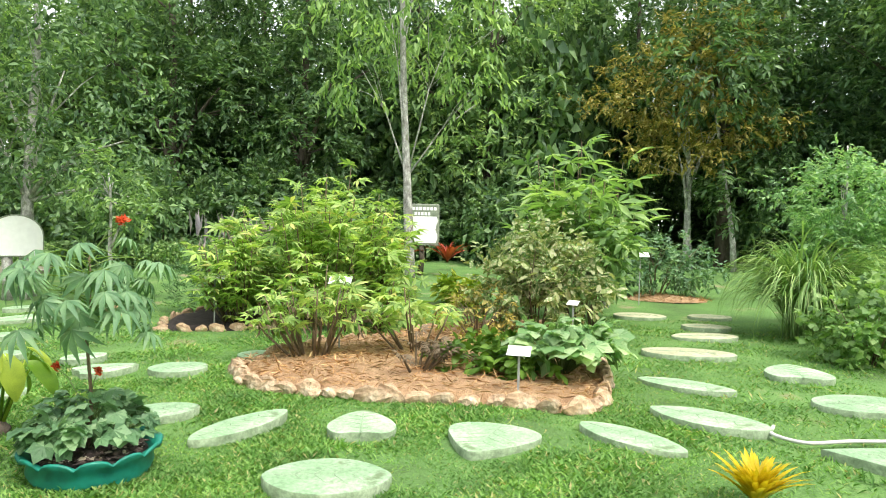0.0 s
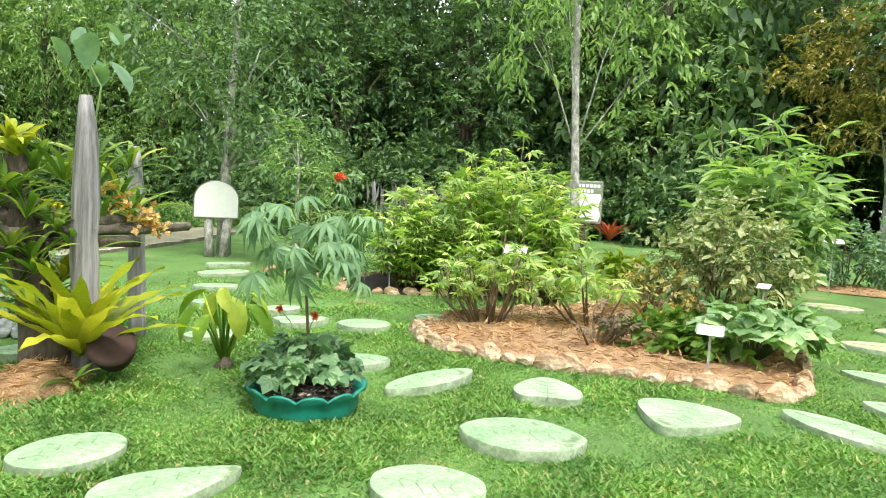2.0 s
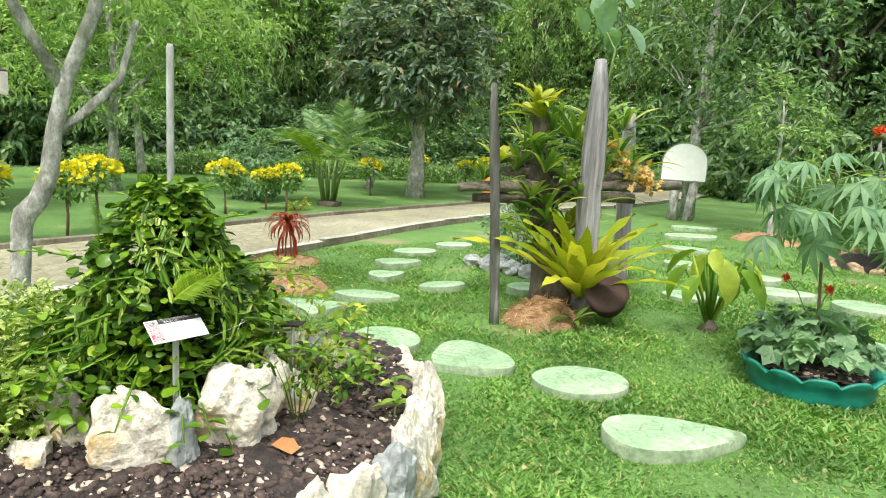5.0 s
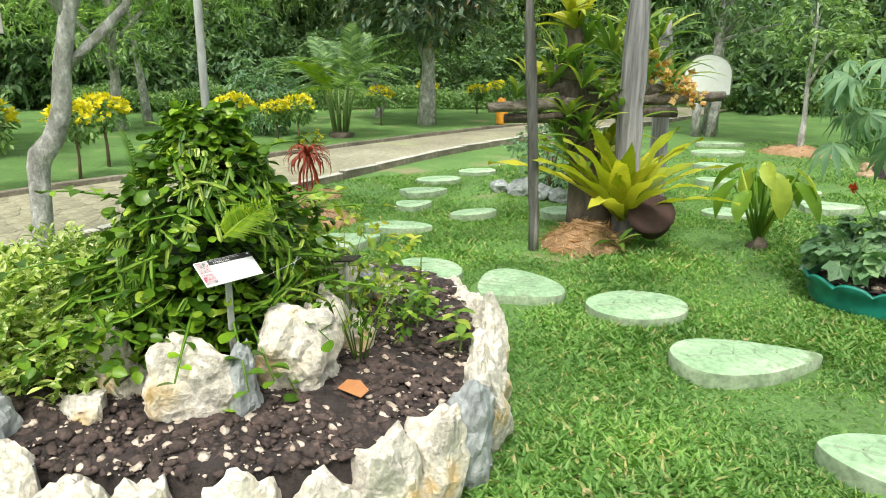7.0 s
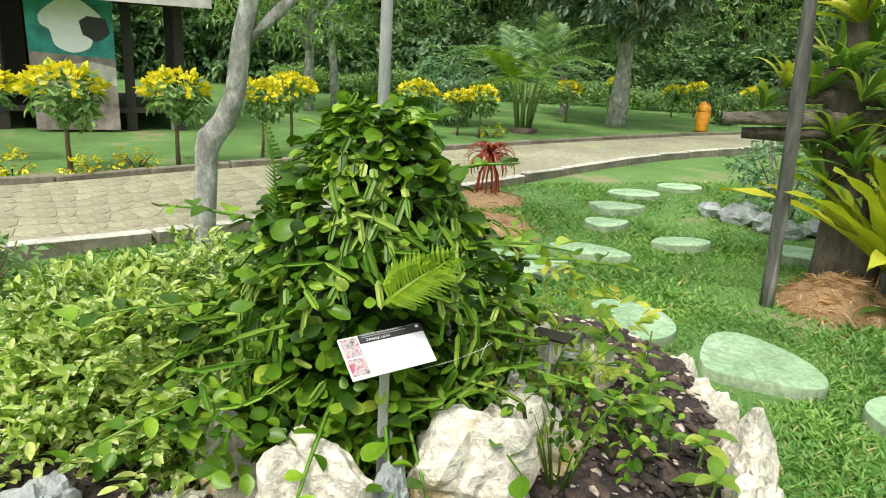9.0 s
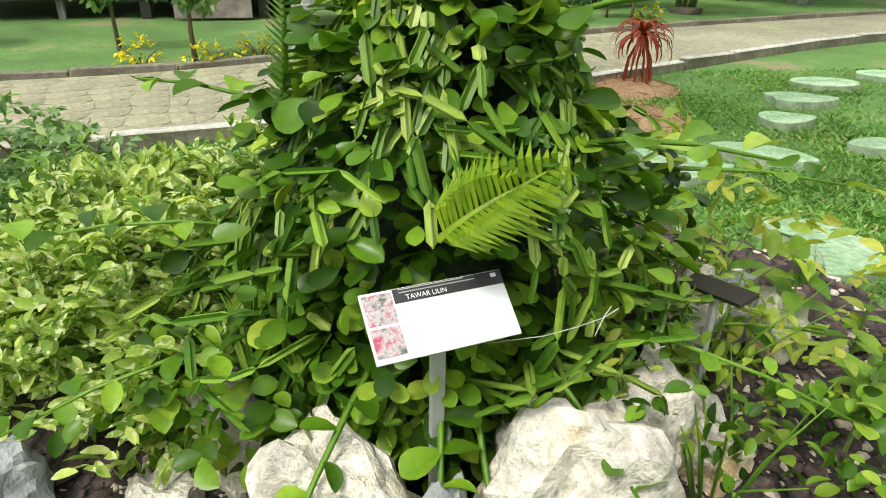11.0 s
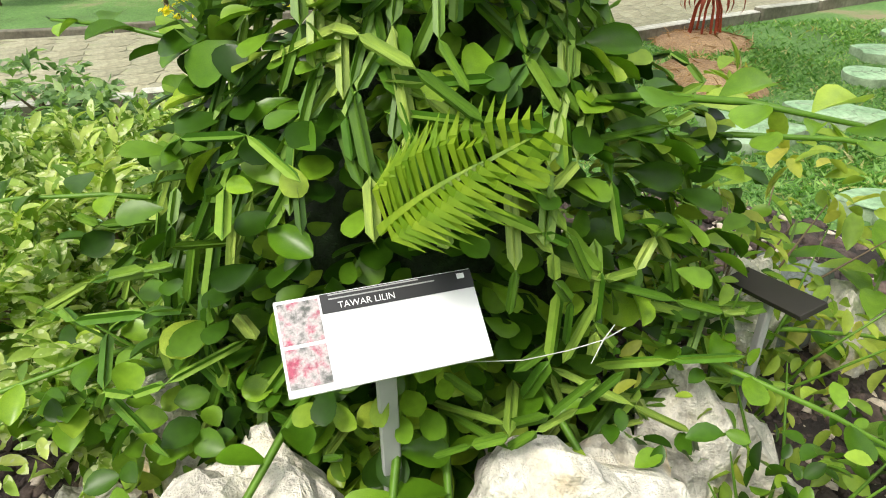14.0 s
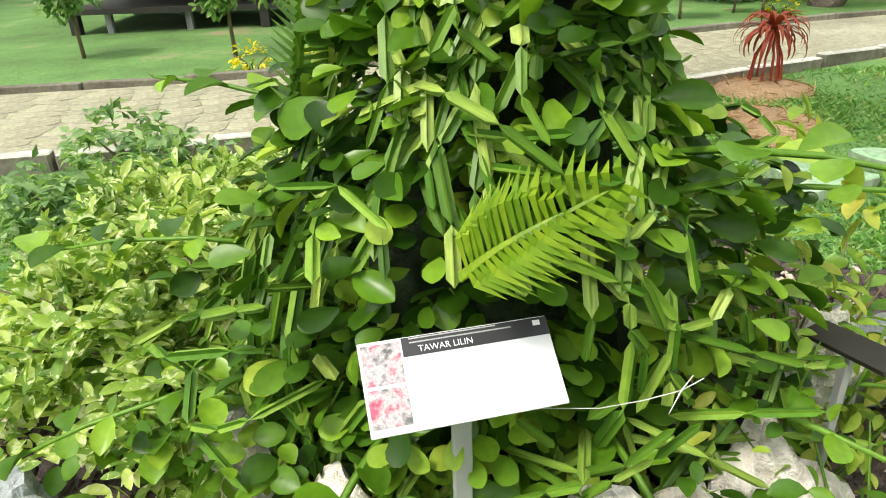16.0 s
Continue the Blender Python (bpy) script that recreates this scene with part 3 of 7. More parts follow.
def kerb_line(name, line, width, height, step, mat, label, side, flank):
    parent = thing(name, pose(0, 0, 0), label, "kerb", kind="structure")
    pts = [Vector((*p, 0)) for p in line]
    run, i, pos = 0.0, 0, pts[0].copy()
    marks = [pos.copy()]
    for a, b in zip(pts, pts[1:]):
        left = (b - a).length
        cur = a.copy()
        while run + left >= step:
            cur = cur + (b - a).normalized() * (step - run)
            marks.append(cur.copy())
            left -= step - run
            run = 0.0
        run += left
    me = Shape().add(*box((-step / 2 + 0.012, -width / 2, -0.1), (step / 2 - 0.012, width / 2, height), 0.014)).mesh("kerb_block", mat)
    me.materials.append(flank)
    # side faces take the flank colour: moss plus the sides' shade painted in
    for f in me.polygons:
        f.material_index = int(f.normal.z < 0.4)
    for a, b in zip(marks, marks[1:]):
        d = b - a
        ob = part("kerb_block", me, parent)
        n = Vector((-d.y, d.x, 0)).normalized() * side * width / 2
        c = a.lerp(b, 0.5) + n
        ob.matrix_basis = pose(c.x, c.y, float(rise(c.x, c.y)) + random.uniform(-0.012, 0.008), random.uniform(-1, 1), random.uniform(-1.5, 1.5), math.degrees(math.atan2(d.y, d.x)) + random.uniform(-0.8, 0.8))


kerb_line("kerb_near", NEAR, 0.11, 0.095, 0.9, M_KERB, "pale concrete kerb blocks, sides darkened by moss and painted shade, beside the lawn", -1, M_KERBMOSSSHADE)
kerb_line("kerb_far", FAR, 0.1, 0.1, 0.9, M_KERBMOSSSHADE, "low mossy dark kerb blocks beside the far lawn", 1, M_KERBMOSSSHADE)

# ---- stepping stones: painted concrete leaves ----
def stone_outline(kind, a, b, n=40):
    out = []
    for i in range(n):
        t = 2 * math.pi * i / n
        c, s = math.cos(t), math.sin(t)
        if kind == "leaf":
            x, y = c, s * abs(s) ** 0.35 * 0.98
        elif kind == "tear":
            x, y = c, s * (0.72 - 0.38 * c) * 1.25
        elif kind == "heart":
            x, y = c * (1 - 0.12 * abs(s)), s * (0.95 - 0.3 * c)
            if c < -0.86:
                x += 0.28 * (abs(c) - 0.86) / 0.14
        elif kind == "triangle":
            r = 1 / max(0.5, math.cos(((t + math.pi / 3) % (2 * math.pi / 3)) - math.pi / 3)) * 0.62
            x, y = c * r, s * r * 1.15
        elif kind == "moon":
            x, y = c, s
            if s > 0.2 and c < 0.3:
                y = s * 0.35 + 0.1 * c
        else:
            x, y = c, s
        w = 1 + 0.035 * noise.noise((c * 1.7 + a * 9, s * 1.7, b * 7))
        out.append((x * a * w, y * b * w))
    return out


RIDGE = mesh_of("vein", [(0, -1, 0), (0, 1, 0), (0, 0, 0.007), (1, -0.4, -0.004), (1, 0.4, -0.004), (1, 0, -0.001)], [(0, 3, 5, 2), (1, 2, 5, 4), (0, 2, 1), (3, 4, 5)], M_VEIN)


def stepping_stone(x, y, length, width, angle, kind, tan=False, thick=0.058):
    t = thing("stepping_stone", pose(x, y, 0, random.uniform(-1.2, 1.2), random.uniform(-1.2, 1.2), angle), {
        "leaf": "pale green concrete stepping stone shaped like a pointed leaf", "tear": "pale green concrete stepping stone shaped like a teardrop leaf",
        "heart": "pale green concrete stepping stone shaped like a heart leaf", "triangle": "whitish three-cornered concrete stepping stone in the grass",
        "moon": "pale green concrete stepping stone with a scooped edge", "ellipse": "round pale concrete stepping stone sunk in the grass"}[kind] + (", weathered tan" if tan else ""), "stepping stone", "leaf-shaped stepping stones")
    a, b = length / 2, width / 2
    o = stone_outline(kind, a, b)
    n = len(o)
    rings = [(0.98, -0.05), (1.0, thick * 0.75), (0.985, thick * 0.95), (0.95, thick), (0.6, thick * 1.03), (0.25, thick * 1.05)]
    side, top = Shape(), Shape()
    side.v = [(px * k, py * k, z) for k, z in rings[:3] for px, py in o]
    side.f = [(l * n + i, l * n + (i + 1) % n, (l + 1) * n + (i + 1) % n, (l + 1) * n + i) for l in range(2) for i in range(n)]
    top.v = [(px * k, py * k, z + (0.004 * noise.noise((px * 9, py * 9, x)) if k < 0.98 else 0)) for k, z in rings[2:] for px, py in o] + [(0, 0, thick * 1.05)]
    top.f = [(l * n + i, l * n + (i + 1) % n, (l + 1) * n + (i + 1) % n, (l + 1) * n + i) for l in range(3) for i in range(n)] + [(3 * n + i, 3 * n + (i + 1) % n, 4 * n) for i in range(n)]
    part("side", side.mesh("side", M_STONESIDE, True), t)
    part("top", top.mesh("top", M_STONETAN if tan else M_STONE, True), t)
    z = thick * 1.03 + 0.001
    reach = 0.8 if kind != "triangle" else 0.45

    def ridge(p, q, w):
        d = Vector((q[0] - p[0], q[1] - p[1], 0))
        m = Matrix.Translation((*p, z)) @ Matrix.Rotation(math.atan2(d.y, d.x), 4, "Z") @ Matrix.Diagonal((d.length, w, 1, 1))
        part("vein", RIDGE, t).matrix_basis = m

    ridge((-a * reach, 0), (a * reach, 0), 0.012)
    for i in range(4):
        u = -0.6 + 1.1 * i / 3
        for sg in (-1, 1):
            ln = b * 0.62 * (1 - abs(u) * 0.55) * (0.6 if kind in ("triangle", "moon") else 1)
            ridge((a * reach * u, sg * 0.012), (a * reach * u + ln * 0.55, sg * ln), 0.008)
    return t


STONES_NEAR = [(-1.27, 4.72, 0.88, 0.7, 12, "leaf"), (-1.3, 5.94, 0.75, 0.6, 100, "heart"), (-0.2, 5.74, 0.84, 0.8, 252, "tear"), (0.98, 5.97, 1.0, 0.46, -40, "leaf"),
    (1.82, 6.67, 1.12, 0.6, -34, "leaf"), (1.96, 8.02, 1.1, 0.48, -30, "leaf"), (3.57, 9.0, 0.95, 0.8, 80, "heart"), (3.6, 7.5, 1.0, 0.78, 10, "ellipse"),
    (2.95, 5.75, 0.8, 0.7, -20, "triangle"), (-3.18, 5.99, 0.72, 0.5, 35, "leaf"), (-2.3, 5.74, 1.05, 0.38, 63, "leaf"), (-3.66, 3.2, 0.64, 0.5, 63, "ellipse"),
    (-2.84, 3.08, 0.82, 0.44, 62, "tear"), (-1.59, 3.66, 0.66, 0.56, 8, "ellipse"), (-1.95, 2.7, 0.6, 0.4, 30, "leaf"), (-4.37, 2.79, 0.58, 0.66, -88, "tear")]
STONES_FAR = [(2.54, 10.09, 1.35, 0.75, 2, "ellipse"), (3.23, 11.7, 1.15, 0.65, 14, "ellipse"), (3.6, 12.9, 0.9, 0.7, 14, "ellipse"), (2.65, 14.2, 1.1, 0.8, 15, "ellipse"),
    (-3.88, 7.7, 0.66, 0.6, 40, "ellipse"), (-4.66, 7.48, 0.76, 0.56, 47, "heart"), (-3.25, 8.65, 0.6, 0.55, 12, "ellipse"), (-5.0, 6.24, 0.6, 0.4, 47, "ellipse"),
    (-5.28, 8.04, 0.55, 0.45, 56, "leaf"), (-6.33, 7.95, 0.55, 0.45, 45, "ellipse"), (-7.24, 9.24, 0.75, 0.5, 50, "ellipse"), (-8.26, 10.8, 1.0, 0.55, 60, "ellipse"), (-9.1, 12.1, 1.0, 0.5, 60, "ellipse"), (4.1, 14.4, 0.9, 0.6, 10, "ellipse")]
STONES_LEFT = [(-4.98, 2.48, 0.62, 0.52, 152, "moon"), (-6.07, 2.37, 0.64, 0.44, 26, "triangle"), (-6.27, 2.99, 0.64, 0.3, 54, "leaf"), (-6.37, 3.93, 0.54, 0.3, 82, "leaf"),
    (-7.05, 3.65, 0.42, 0.34, 85, "tear"), (-7.66, 4.13, 0.64, 0.42, 80, "heart"), (-8.25, 4.75, 0.62, 0.42, 84, "ellipse"), (-8.57, 5.62, 0.58, 0.4, 87, "ellipse"), (-5.95, 4.78, 0.5, 0.4, 60, "ellipse"), (-5.05, -0.82, 0.62, 0.52, 83, "ellipse")]
for row in STONES_NEAR + STONES_LEFT:
    stepping_stone(*row)
for row in STONES_FAR:
    stepping_stone(*row, tan=row[0] > 2)

# ---- woods round the clearing ----
def forest():
    kinds = []
    kinds.append(tree("forest_tree", pose(-8.5, 27, 0.4), 15, 0.26, [(0, 0, 11, 3.2, 3.2, 3), (1.6, -1, 7.6, 2.4, 2.4, 1.8), (-1.8, 0.5, 6.6, 2.3, 2.3, 1.6), (0.5, -1.2, 4.6, 2.2, 2.0, 1.3), (-0.8, -0.6, 2.6, 1.9, 1.7, 1.1)], M_BARKDARK, M_TREEDARK,
        "tall dark-leaved forest tree at the clearing's edge", twigs=1500, per=9, twig_len=0.8, size=0.3, group="forest trees", seed=2))
    kinds.append(tree("forest_tree", pose(-1.0, 29, 0.5), 14, 0.22, [(0.4, 0, 10.5, 3, 3, 2.8), (-1.9, -0.8, 7.4, 2.2, 2.2, 1.7), (1.8, -0.5, 6.0, 2.2, 2.2, 1.5), (-0.4, -1.3, 4.0, 2.1, 1.9, 1.2), (0.9, -0.4, 2.2, 1.6, 1.6, 1.0)], M_BARKDARK, M_TREELEAF,
        "tall mid-green forest tree at the clearing's edge", twigs=1500, per=9, twig_len=0.8, size=0.28, group="forest trees", seed=5))
    kinds.append(tree("forest_tree", pose(-22.0, 24.5, 0.3), 12, 0.2, [(0, 0, 9, 2.8, 2.8, 2.4), (1.5, -0.6, 6.2, 2.2, 2.2, 1.5), (-1.6, -0.4, 4.8, 2.1, 2.1, 1.4), (0.2, -1, 3.0, 2.0, 1.8, 1.1)], M_BARKDARK, M_TREELIGHT,
        "feathery light-green forest tree at the clearing's edge", twigs=1300, per=11, twig_len=0.9, size=0.24, group="forest trees", seed=8, droop=0.6, template=kite(0.28)))
    kinds.append(tree("forest_tree", pose(11.0, 29, 0.5), 13, 0.2, [(0, 0, 9.6, 3, 3, 2.6), (1.4, -0.8, 6.5, 2.2, 2.2, 1.6), (-1.5, -0.4, 5.4, 2.0, 2.0, 1.3)], M_BARK, M_TREEBLUE,
        "blue-green forest tree with a pale trunk", twigs=1300, per=9, twig_len=0.7, size=0.3, group="forest trees", seed=11))
    # kind 0 at (8, 26.5) and (14.5, 24): leaf colour paints the shaded hollow
    spots = [(5.5, 31, 0), (8, 26.5, 0), (14.5, 24, 0), (18, 20, 0), (16.5, 28, 0), (21, 15, 1), (2.5, 34, 1), (-4.5, 31, 0), (-6, 34, 3), (-11.5, 30, 0), (-17.5, 27.5, 1),
        (-16, 32, 0), (-13.5, 25.5, 0), (-24, 28, 1), (-25.5, 21.5, 2), (-28, 17.5, 2), (-27, 13.5, 1), (-30, 10, 2), (-27.5, 7, 2), (-31, 4, 1), (-28, 0.5, 2), (-31, -3.5, 2), (-28, -7, 1), (-33, -10, 1), (-26, -12, 2),
        (-33, 23, 0), (-21, 34, 0), (-35, 14, 0), (-36, 7, 1), (9.5, 34, 0), (24, 22, 0), (24, 9, 1), (22, 3, 0), (-2, 37, 0), (-36, 0, 0), (-9.5, 36, 1), (13, 33, 1), (20, 28, 0)]
    for i, (x, y, k) in enumerate(spots):
        c = copy_thing(kinds[k], pose(x, y, float(rise(x, y)) - 0.1, 0, 0, i * 77 % 360))
        c.scale = (1, 1, 0.9 + 0.3 * ((i * 37) % 10) / 10)
    # trees that close the clearing behind
    for i, (x, y, k) in enumerate([(14, -10, 0), (6, -16, 1), (-4, -18, 0), (-14, -17, 1), (-22, -20, 0), (20, -4, 1)]):
        copy_thing(kinds[k], pose(x, y, 0, 0, 0, i * 50))
    under = bush("undergrowth_bush", pose(-6.5, 25.5, 0.35), [(0, 0, 1.3, 2.2, 1.5, 1.5), (1.6, 0.3, 0.8, 1.4, 1.2, 1.0), (-1.7, 0, 0.9, 1.5, 1.2, 1.1)], M_TREEDARK, "dense dark undergrowth under the forest trees", twigs=1100, per=8, twig_len=0.5, size=0.26, height=1.6, spread=1.2, stem_r=0.04, group="undergrowth")
    for i, (x, y) in enumerate([(-8, 33), (-2, 34), (4, 35), (10, 36), (16, 33), (22, 26), (-14, 33), (-19, 31), (-25, 27), (-30, 21), (-33, 16), (-34, 10), (-34, 4), (-35, -2), (-35, -8), (25, 18), (-27.5, 24), (2, 31.5), (-5, 32)]):
        c = copy_thing(under, pose(x, y, float(rise(x, y)) - 0.05, 0, 0, i * 47 % 360))
        c.scale = (1.7, 1.7, 3.0 + (i % 3) * 0.8)
    for i, (x, y) in enumerate([(-3.5, 27), (0.5, 26.8), (3.5, 29), (-9.5, 24), (-12.5, 22.5), (-15.5, 23.5), (-18.5, 24), (-22, 21.5), (-24.5, 18.5), (-26, 15), (-26, 11), (-27, 8), (-26.5, 4), (-27, 0.5), (-27.5, -3), (-28, -6.5), (15, 21.5), (17, 18), (18, 14), (-5, 29), (11, 30.5), (-29, 13), (-20, 27), (12.8, 27.5)]):
        c = copy_thing(under, pose(x, y, float(rise(x, y)) - 0.05, 0, 0, i * 61 % 360))
        q = 0.9 + 0.5 * ((i * 29) % 10) / 10
        c.scale = (1, 1, q)


forest()

# trees that stand alone before the woods
tree("slender_tree", pose(-2.42, 15.8, 0.02), 13, 0.12, [(-0.6, -0.2, 7.2, 2.2, 1.6, 1.3), (0.9, -0.1, 6.2, 1.6, 1.5, 1.1), (0.3, 0.1, 8.8, 2.4, 2.0, 1.4), (-1.2, 0, 5.4, 1.0, 1.0, 0.8), (1.5, 0, 4.6, 0.9, 0.9, 0.8)], M_BARK, M_TREELIGHT,
    "slender pale-trunked tree with drooping light-green sprays", limb=0.22, wave=0.12, lean=(-0.5, 0), twigs=300, per=8, twig_len=0.7, size=0.24, droop=0.9, seed=21, template=kite(0.34))
tree("rusty_tree", pose(6.6, 25.5, 0.45), 9, 0.14, [(-1.2, 0, 6.2, 2.6, 1.6, 0.7), (0.9, -0.2, 5.2, 2.6, 1.6, 0.6), (-0.5, 0, 7.4, 2.4, 1.5, 0.8), (-0.6, -0.4, 4.2, 2.2, 1.4, 0.5), (0.4, 0, 8.6, 2.0, 1.4, 0.8)], M_BARK, M_TREERUST,
    "tree with layered rusty yellow-green foliage", twigs=900, per=10, twig_len=0.6, size=0.22, seed=23, lean=(-0.4, 0), flat=0.25)
tree("pale_trunk_tree", pose(7.9, 25.0, 0.43), 9, 0.1, [(0, 0, 8, 1.6, 1.4, 1.0)], M_BARK, M_TREEDARK, "thin leaning pale tree trunk at the dark wood's edge", lean=(-1.0, 0.2), twigs=150, seed=27)
tree("pale_trunk_tree", pose(13.2, 22.5, 0.4), 12, 0.2, [(0, 0, 9, 2.2, 2, 1.6), (0.5, -0.4, 2.4, 1.6, 1.2, 1.0)], M_BARK, M_TREELEAF, "straight grey tree trunk rising over leafy shrubs", lean=(-0.3, 0), twigs=420, seed=29)
tree("pale_trunk_tree", pose(14.4, 22.8, 0.4), 12, 0.17, [(0, 0, 9.5, 2.2, 2, 1.6)], M_BARK, M_TREELEAF, "straight grey tree trunk rising over leafy shrubs", twigs=300, seed=31)
tree("grey_fig_tree", pose(-10.8, 14.0, 0.0), 9.5, 0.15, [(-1.0, -0.2, 5.6, 2.0, 1.8, 1.3), (1.2, -0.3, 4.9, 2.0, 1.8, 1.2), (0.2, 0.1, 7.4, 2.4, 2.2, 1.6), (1.4, -0.6, 2.9, 1.5, 1.3, 0.7), (-0.2, -0.8, 3.6, 1.5, 1.2, 0.7), (2.6, -0.4, 3.4, 1.3, 1.2, 0.7), (2.7, -0.3, 2.0, 1.0, 0.9, 0.5)], M_BARK, M_TREEDARK,
    "grey-barked spreading tree with fine mid-green leaves", limb=0.35, twigs=900, per=8, twig_len=0.6, size=0.19, seed=33, droop=0.5, lean=(-0.1, 0.3))
tree("round_dark_tree", pose(-16.1, 9.5, 0.0), 6.2, 0.22, [(0, 0, 4.2, 2.0, 2.0, 1.5), (0.8, -0.5, 3.2, 1.6, 1.5, 1.0), (-0.9, -0.4, 3.4, 1.5, 1.5, 1.0), (0.1, 0.2, 5.4, 1.5, 1.5, 1.1)], M_BARK, M_TREEDUSK,
    "rounded dense dusky grey-green tree on the far lawn", twigs=2000, per=8, twig_len=0.4, size=0.24, seed=35)
tree("frangipani_tree", pose(-18.6, 9.6, 0.0), 2.2, 0.12, [(-0.4, 0, 2.0, 0.9, 0.8, 0.4), (0.6, 0.2, 2.1, 0.8, 0.8, 0.4)], M_BARK, M_TREELEAF, "low crooked pale-branched tree on the far lawn", twigs=120, per=6, size=0.22, wave=0.6, seed=37)
tree("feathery_tree", pose(-17.5, 2.4, 0.0), 5.5, 0.13, [(0.2, 0.2, 3.8, 2.4, 2.3, 0.7), (-0.3, -1.2, 2.9, 1.7, 1.6, 0.5), (0.3, 1.6, 3.1, 1.8, 1.6, 0.5), (0, 0.2, 5.0, 2.4, 2.4, 0.8), (0.6, -0.3, 2.1, 1.2, 1.1, 0.35), (0, 2.2, 4.2, 1.6, 1.6, 0.6)], M_BARK, M_TREELIGHT,
    "airy tree with flat sprays of light-green leaflets", twigs=1000, per=12, twig_len=0.6, size=0.17, seed=39, flat=0.2, template=kite(0.3))

tree("pale_trunk_tree", pose(-18.6, 3.2, 0.0), 7, 0.1, [(0, -0.4, 6.4, 1.8, 1.8, 1.0), (0.5, 0.5, 5.2, 1.2, 1.2, 0.6)], M_BARK, M_TREELIGHT, "slim pale straight tree trunk on the far lawn", lean=(0, -0.5), wave=0.1, twigs=260, per=9, size=0.18, seed=45, flat=0.25)

# crooked grey tree beside the path
crook = thing("crooked_tree", pose(-6.3, 0.17, 0), "crooked smooth grey tree trunk with a sharp kink by the path", "tree")
s = Shape()
s.add(*tube([(0, 0, -0.1), (0, 0.01, 0.06), (0, 0.03, 0.35), (0.01, 0.05, 0.62), (0, 0.06, 0.78), (0.01, 0.08, 0.86), (0.01, 0.17, 0.97), (0.02, 0.24, 1.15), (0.02, 0.28, 1.45), (0.03, 0.36, 1.8), (0.06, 0.55, 2.3), (0.05, 0.7, 3.0), (0, 0.85, 4.0)],
    [0.1, 0.075, 0.068, 0.066, 0.074, 0.082, 0.07, 0.062, 0.058, 0.053, 0.048, 0.04, 0.026], 12, 0.14))
part("trunk", s.mesh("trunk", M_BARK, True), crook)
s = Shape()
s.add(*tube([(0.02, 0.27, 1.4), (-0.02, 0.5, 1.62), (-0.05, 0.72, 1.85), (-0.1, 0.85, 2.3)], [0.042, 0.036, 0.03, 0.02], 8, 0.1))
part("limb", s.mesh("limb", M_BARK, True), crook)
s = Shape()
s.add(*tube([(0.02, 0.34, 1.75), (0.1, 0.1, 2.2), (0.2, -0.2, 2.8), (0.2, -0.4, 3.4)], [0.045, 0.038, 0.03, 0.02], 8, 0.1))
part("limb", s.mesh("limb", M_BARK, True), crook)
part("crown", crown_mesh("crown", [(0, 0.9, 4.2, 1.5, 1.5, 0.6), (0.1, -0.5, 3.7, 1.3, 1.2, 0.5), (-0.2, 1.3, 2.9, 0.8, 0.9, 0.35), (0, 0.1, 3.0, 0.8, 0.9, 0.3)], 420, 10, 0.4, 0.12, M_TREELIGHT, kite(0.34), flat=0.25), crook)

# clipped hedge along the far lawn, and the wood's distant mass beyond
def hedge(a, b, h, w, label):
    t = thing("hedge", pose(0, 0, 0), label, "hedge", kind="stuff")
    L = math.hypot(b[0] - a[0], b[1] - a[1])
    k = int(L * 900)
    u, lw, lz = rng.random(k), rng.normal(0, 0.35, k), rng.random(k) ** 0.7
    x, y = a[0] + (b[0] - a[0]) * u - (b[1] - a[1]) / L * lw * w, a[1] + (b[1] - a[1]) * u + (b[0] - a[0]) / L * lw * w
    pos = np.stack([x, y, rise(x, y) + lz * h * (0.9 + 0.15 * np.sin(u * L * 2))], -1)
    v, f = scatter(kite(0.5), pos, sphere_dirs(k), np.array((0, 0, 1.0)) + 0.6 * rng.normal(size=(k, 3)), 0.13 * rng.uniform(0.7, 1.3, k))
    part("leaves", mesh_of("leaves", v, f, M_TREELEAF), t)


hedge((-23.5, 2), (-22.2, 12), 0.75, 1.1, "long low clipped green hedge behind the far lawn")
hedge((-22.2, 12), (-18, 20), 0.75, 1.1, "long low clipped green hedge behind the far lawn")
hedge((-18, 20), (-9.0, 21), 0.8, 1.1, "long low clipped green hedge before the woods")

# ---- the stone-edged herb bed with its vine ----
bed_outline = smooth_line([(-2.86, 0.45), (-2.77, 0.72), (-2.75, 1.0), (-2.82, 1.28), (-2.98, 1.5), (-3.27, 1.72), (-3.62, 1.92), (-4.0, 2.02), (-4.4, 1.88), (-4.7, 1.4), (-4.78, 0.6), (-4.65, 0.0), (-4.35, -0.38), (-3.9, -0.4), (-3.5, -0.3), (-3.25, -0.08), (-3.03, 0.18), (-2.86, 0.45)], 5)[:-1]
# what grows in the bed stands on its raised soil
BED = Matrix.Translation((-0.79, 0.08, 1.54)) @ Matrix.Scale(0.845, 4) @ Matrix.Translation((0.79, -0.08, -1.54))
VINE = Vector((-3.78, 0.69, 0.24))
s = Shape()
cx, cy = -3.75, 0.85
n = len(bed_outline)
for k in (1.0, 0.92, 0.75, 0.55, 0.35, 0.15):
    for px, py in bed_outline:
        x, y = cx + (px - cx) * k, cy + (py - cy) * k
        back = 0.08 * max(0, min(1, (-3.3 - x) / 0.5))
        s.v.append((x, y, -0.03 if k == 1.0 else 0.27 + back + 0.025 * noise.noise((x * 6, y * 6, 0)) + 0.015 * noise.noise((x * 17, y * 17, 3))))
s.v.append((cx, cy, 0.34))
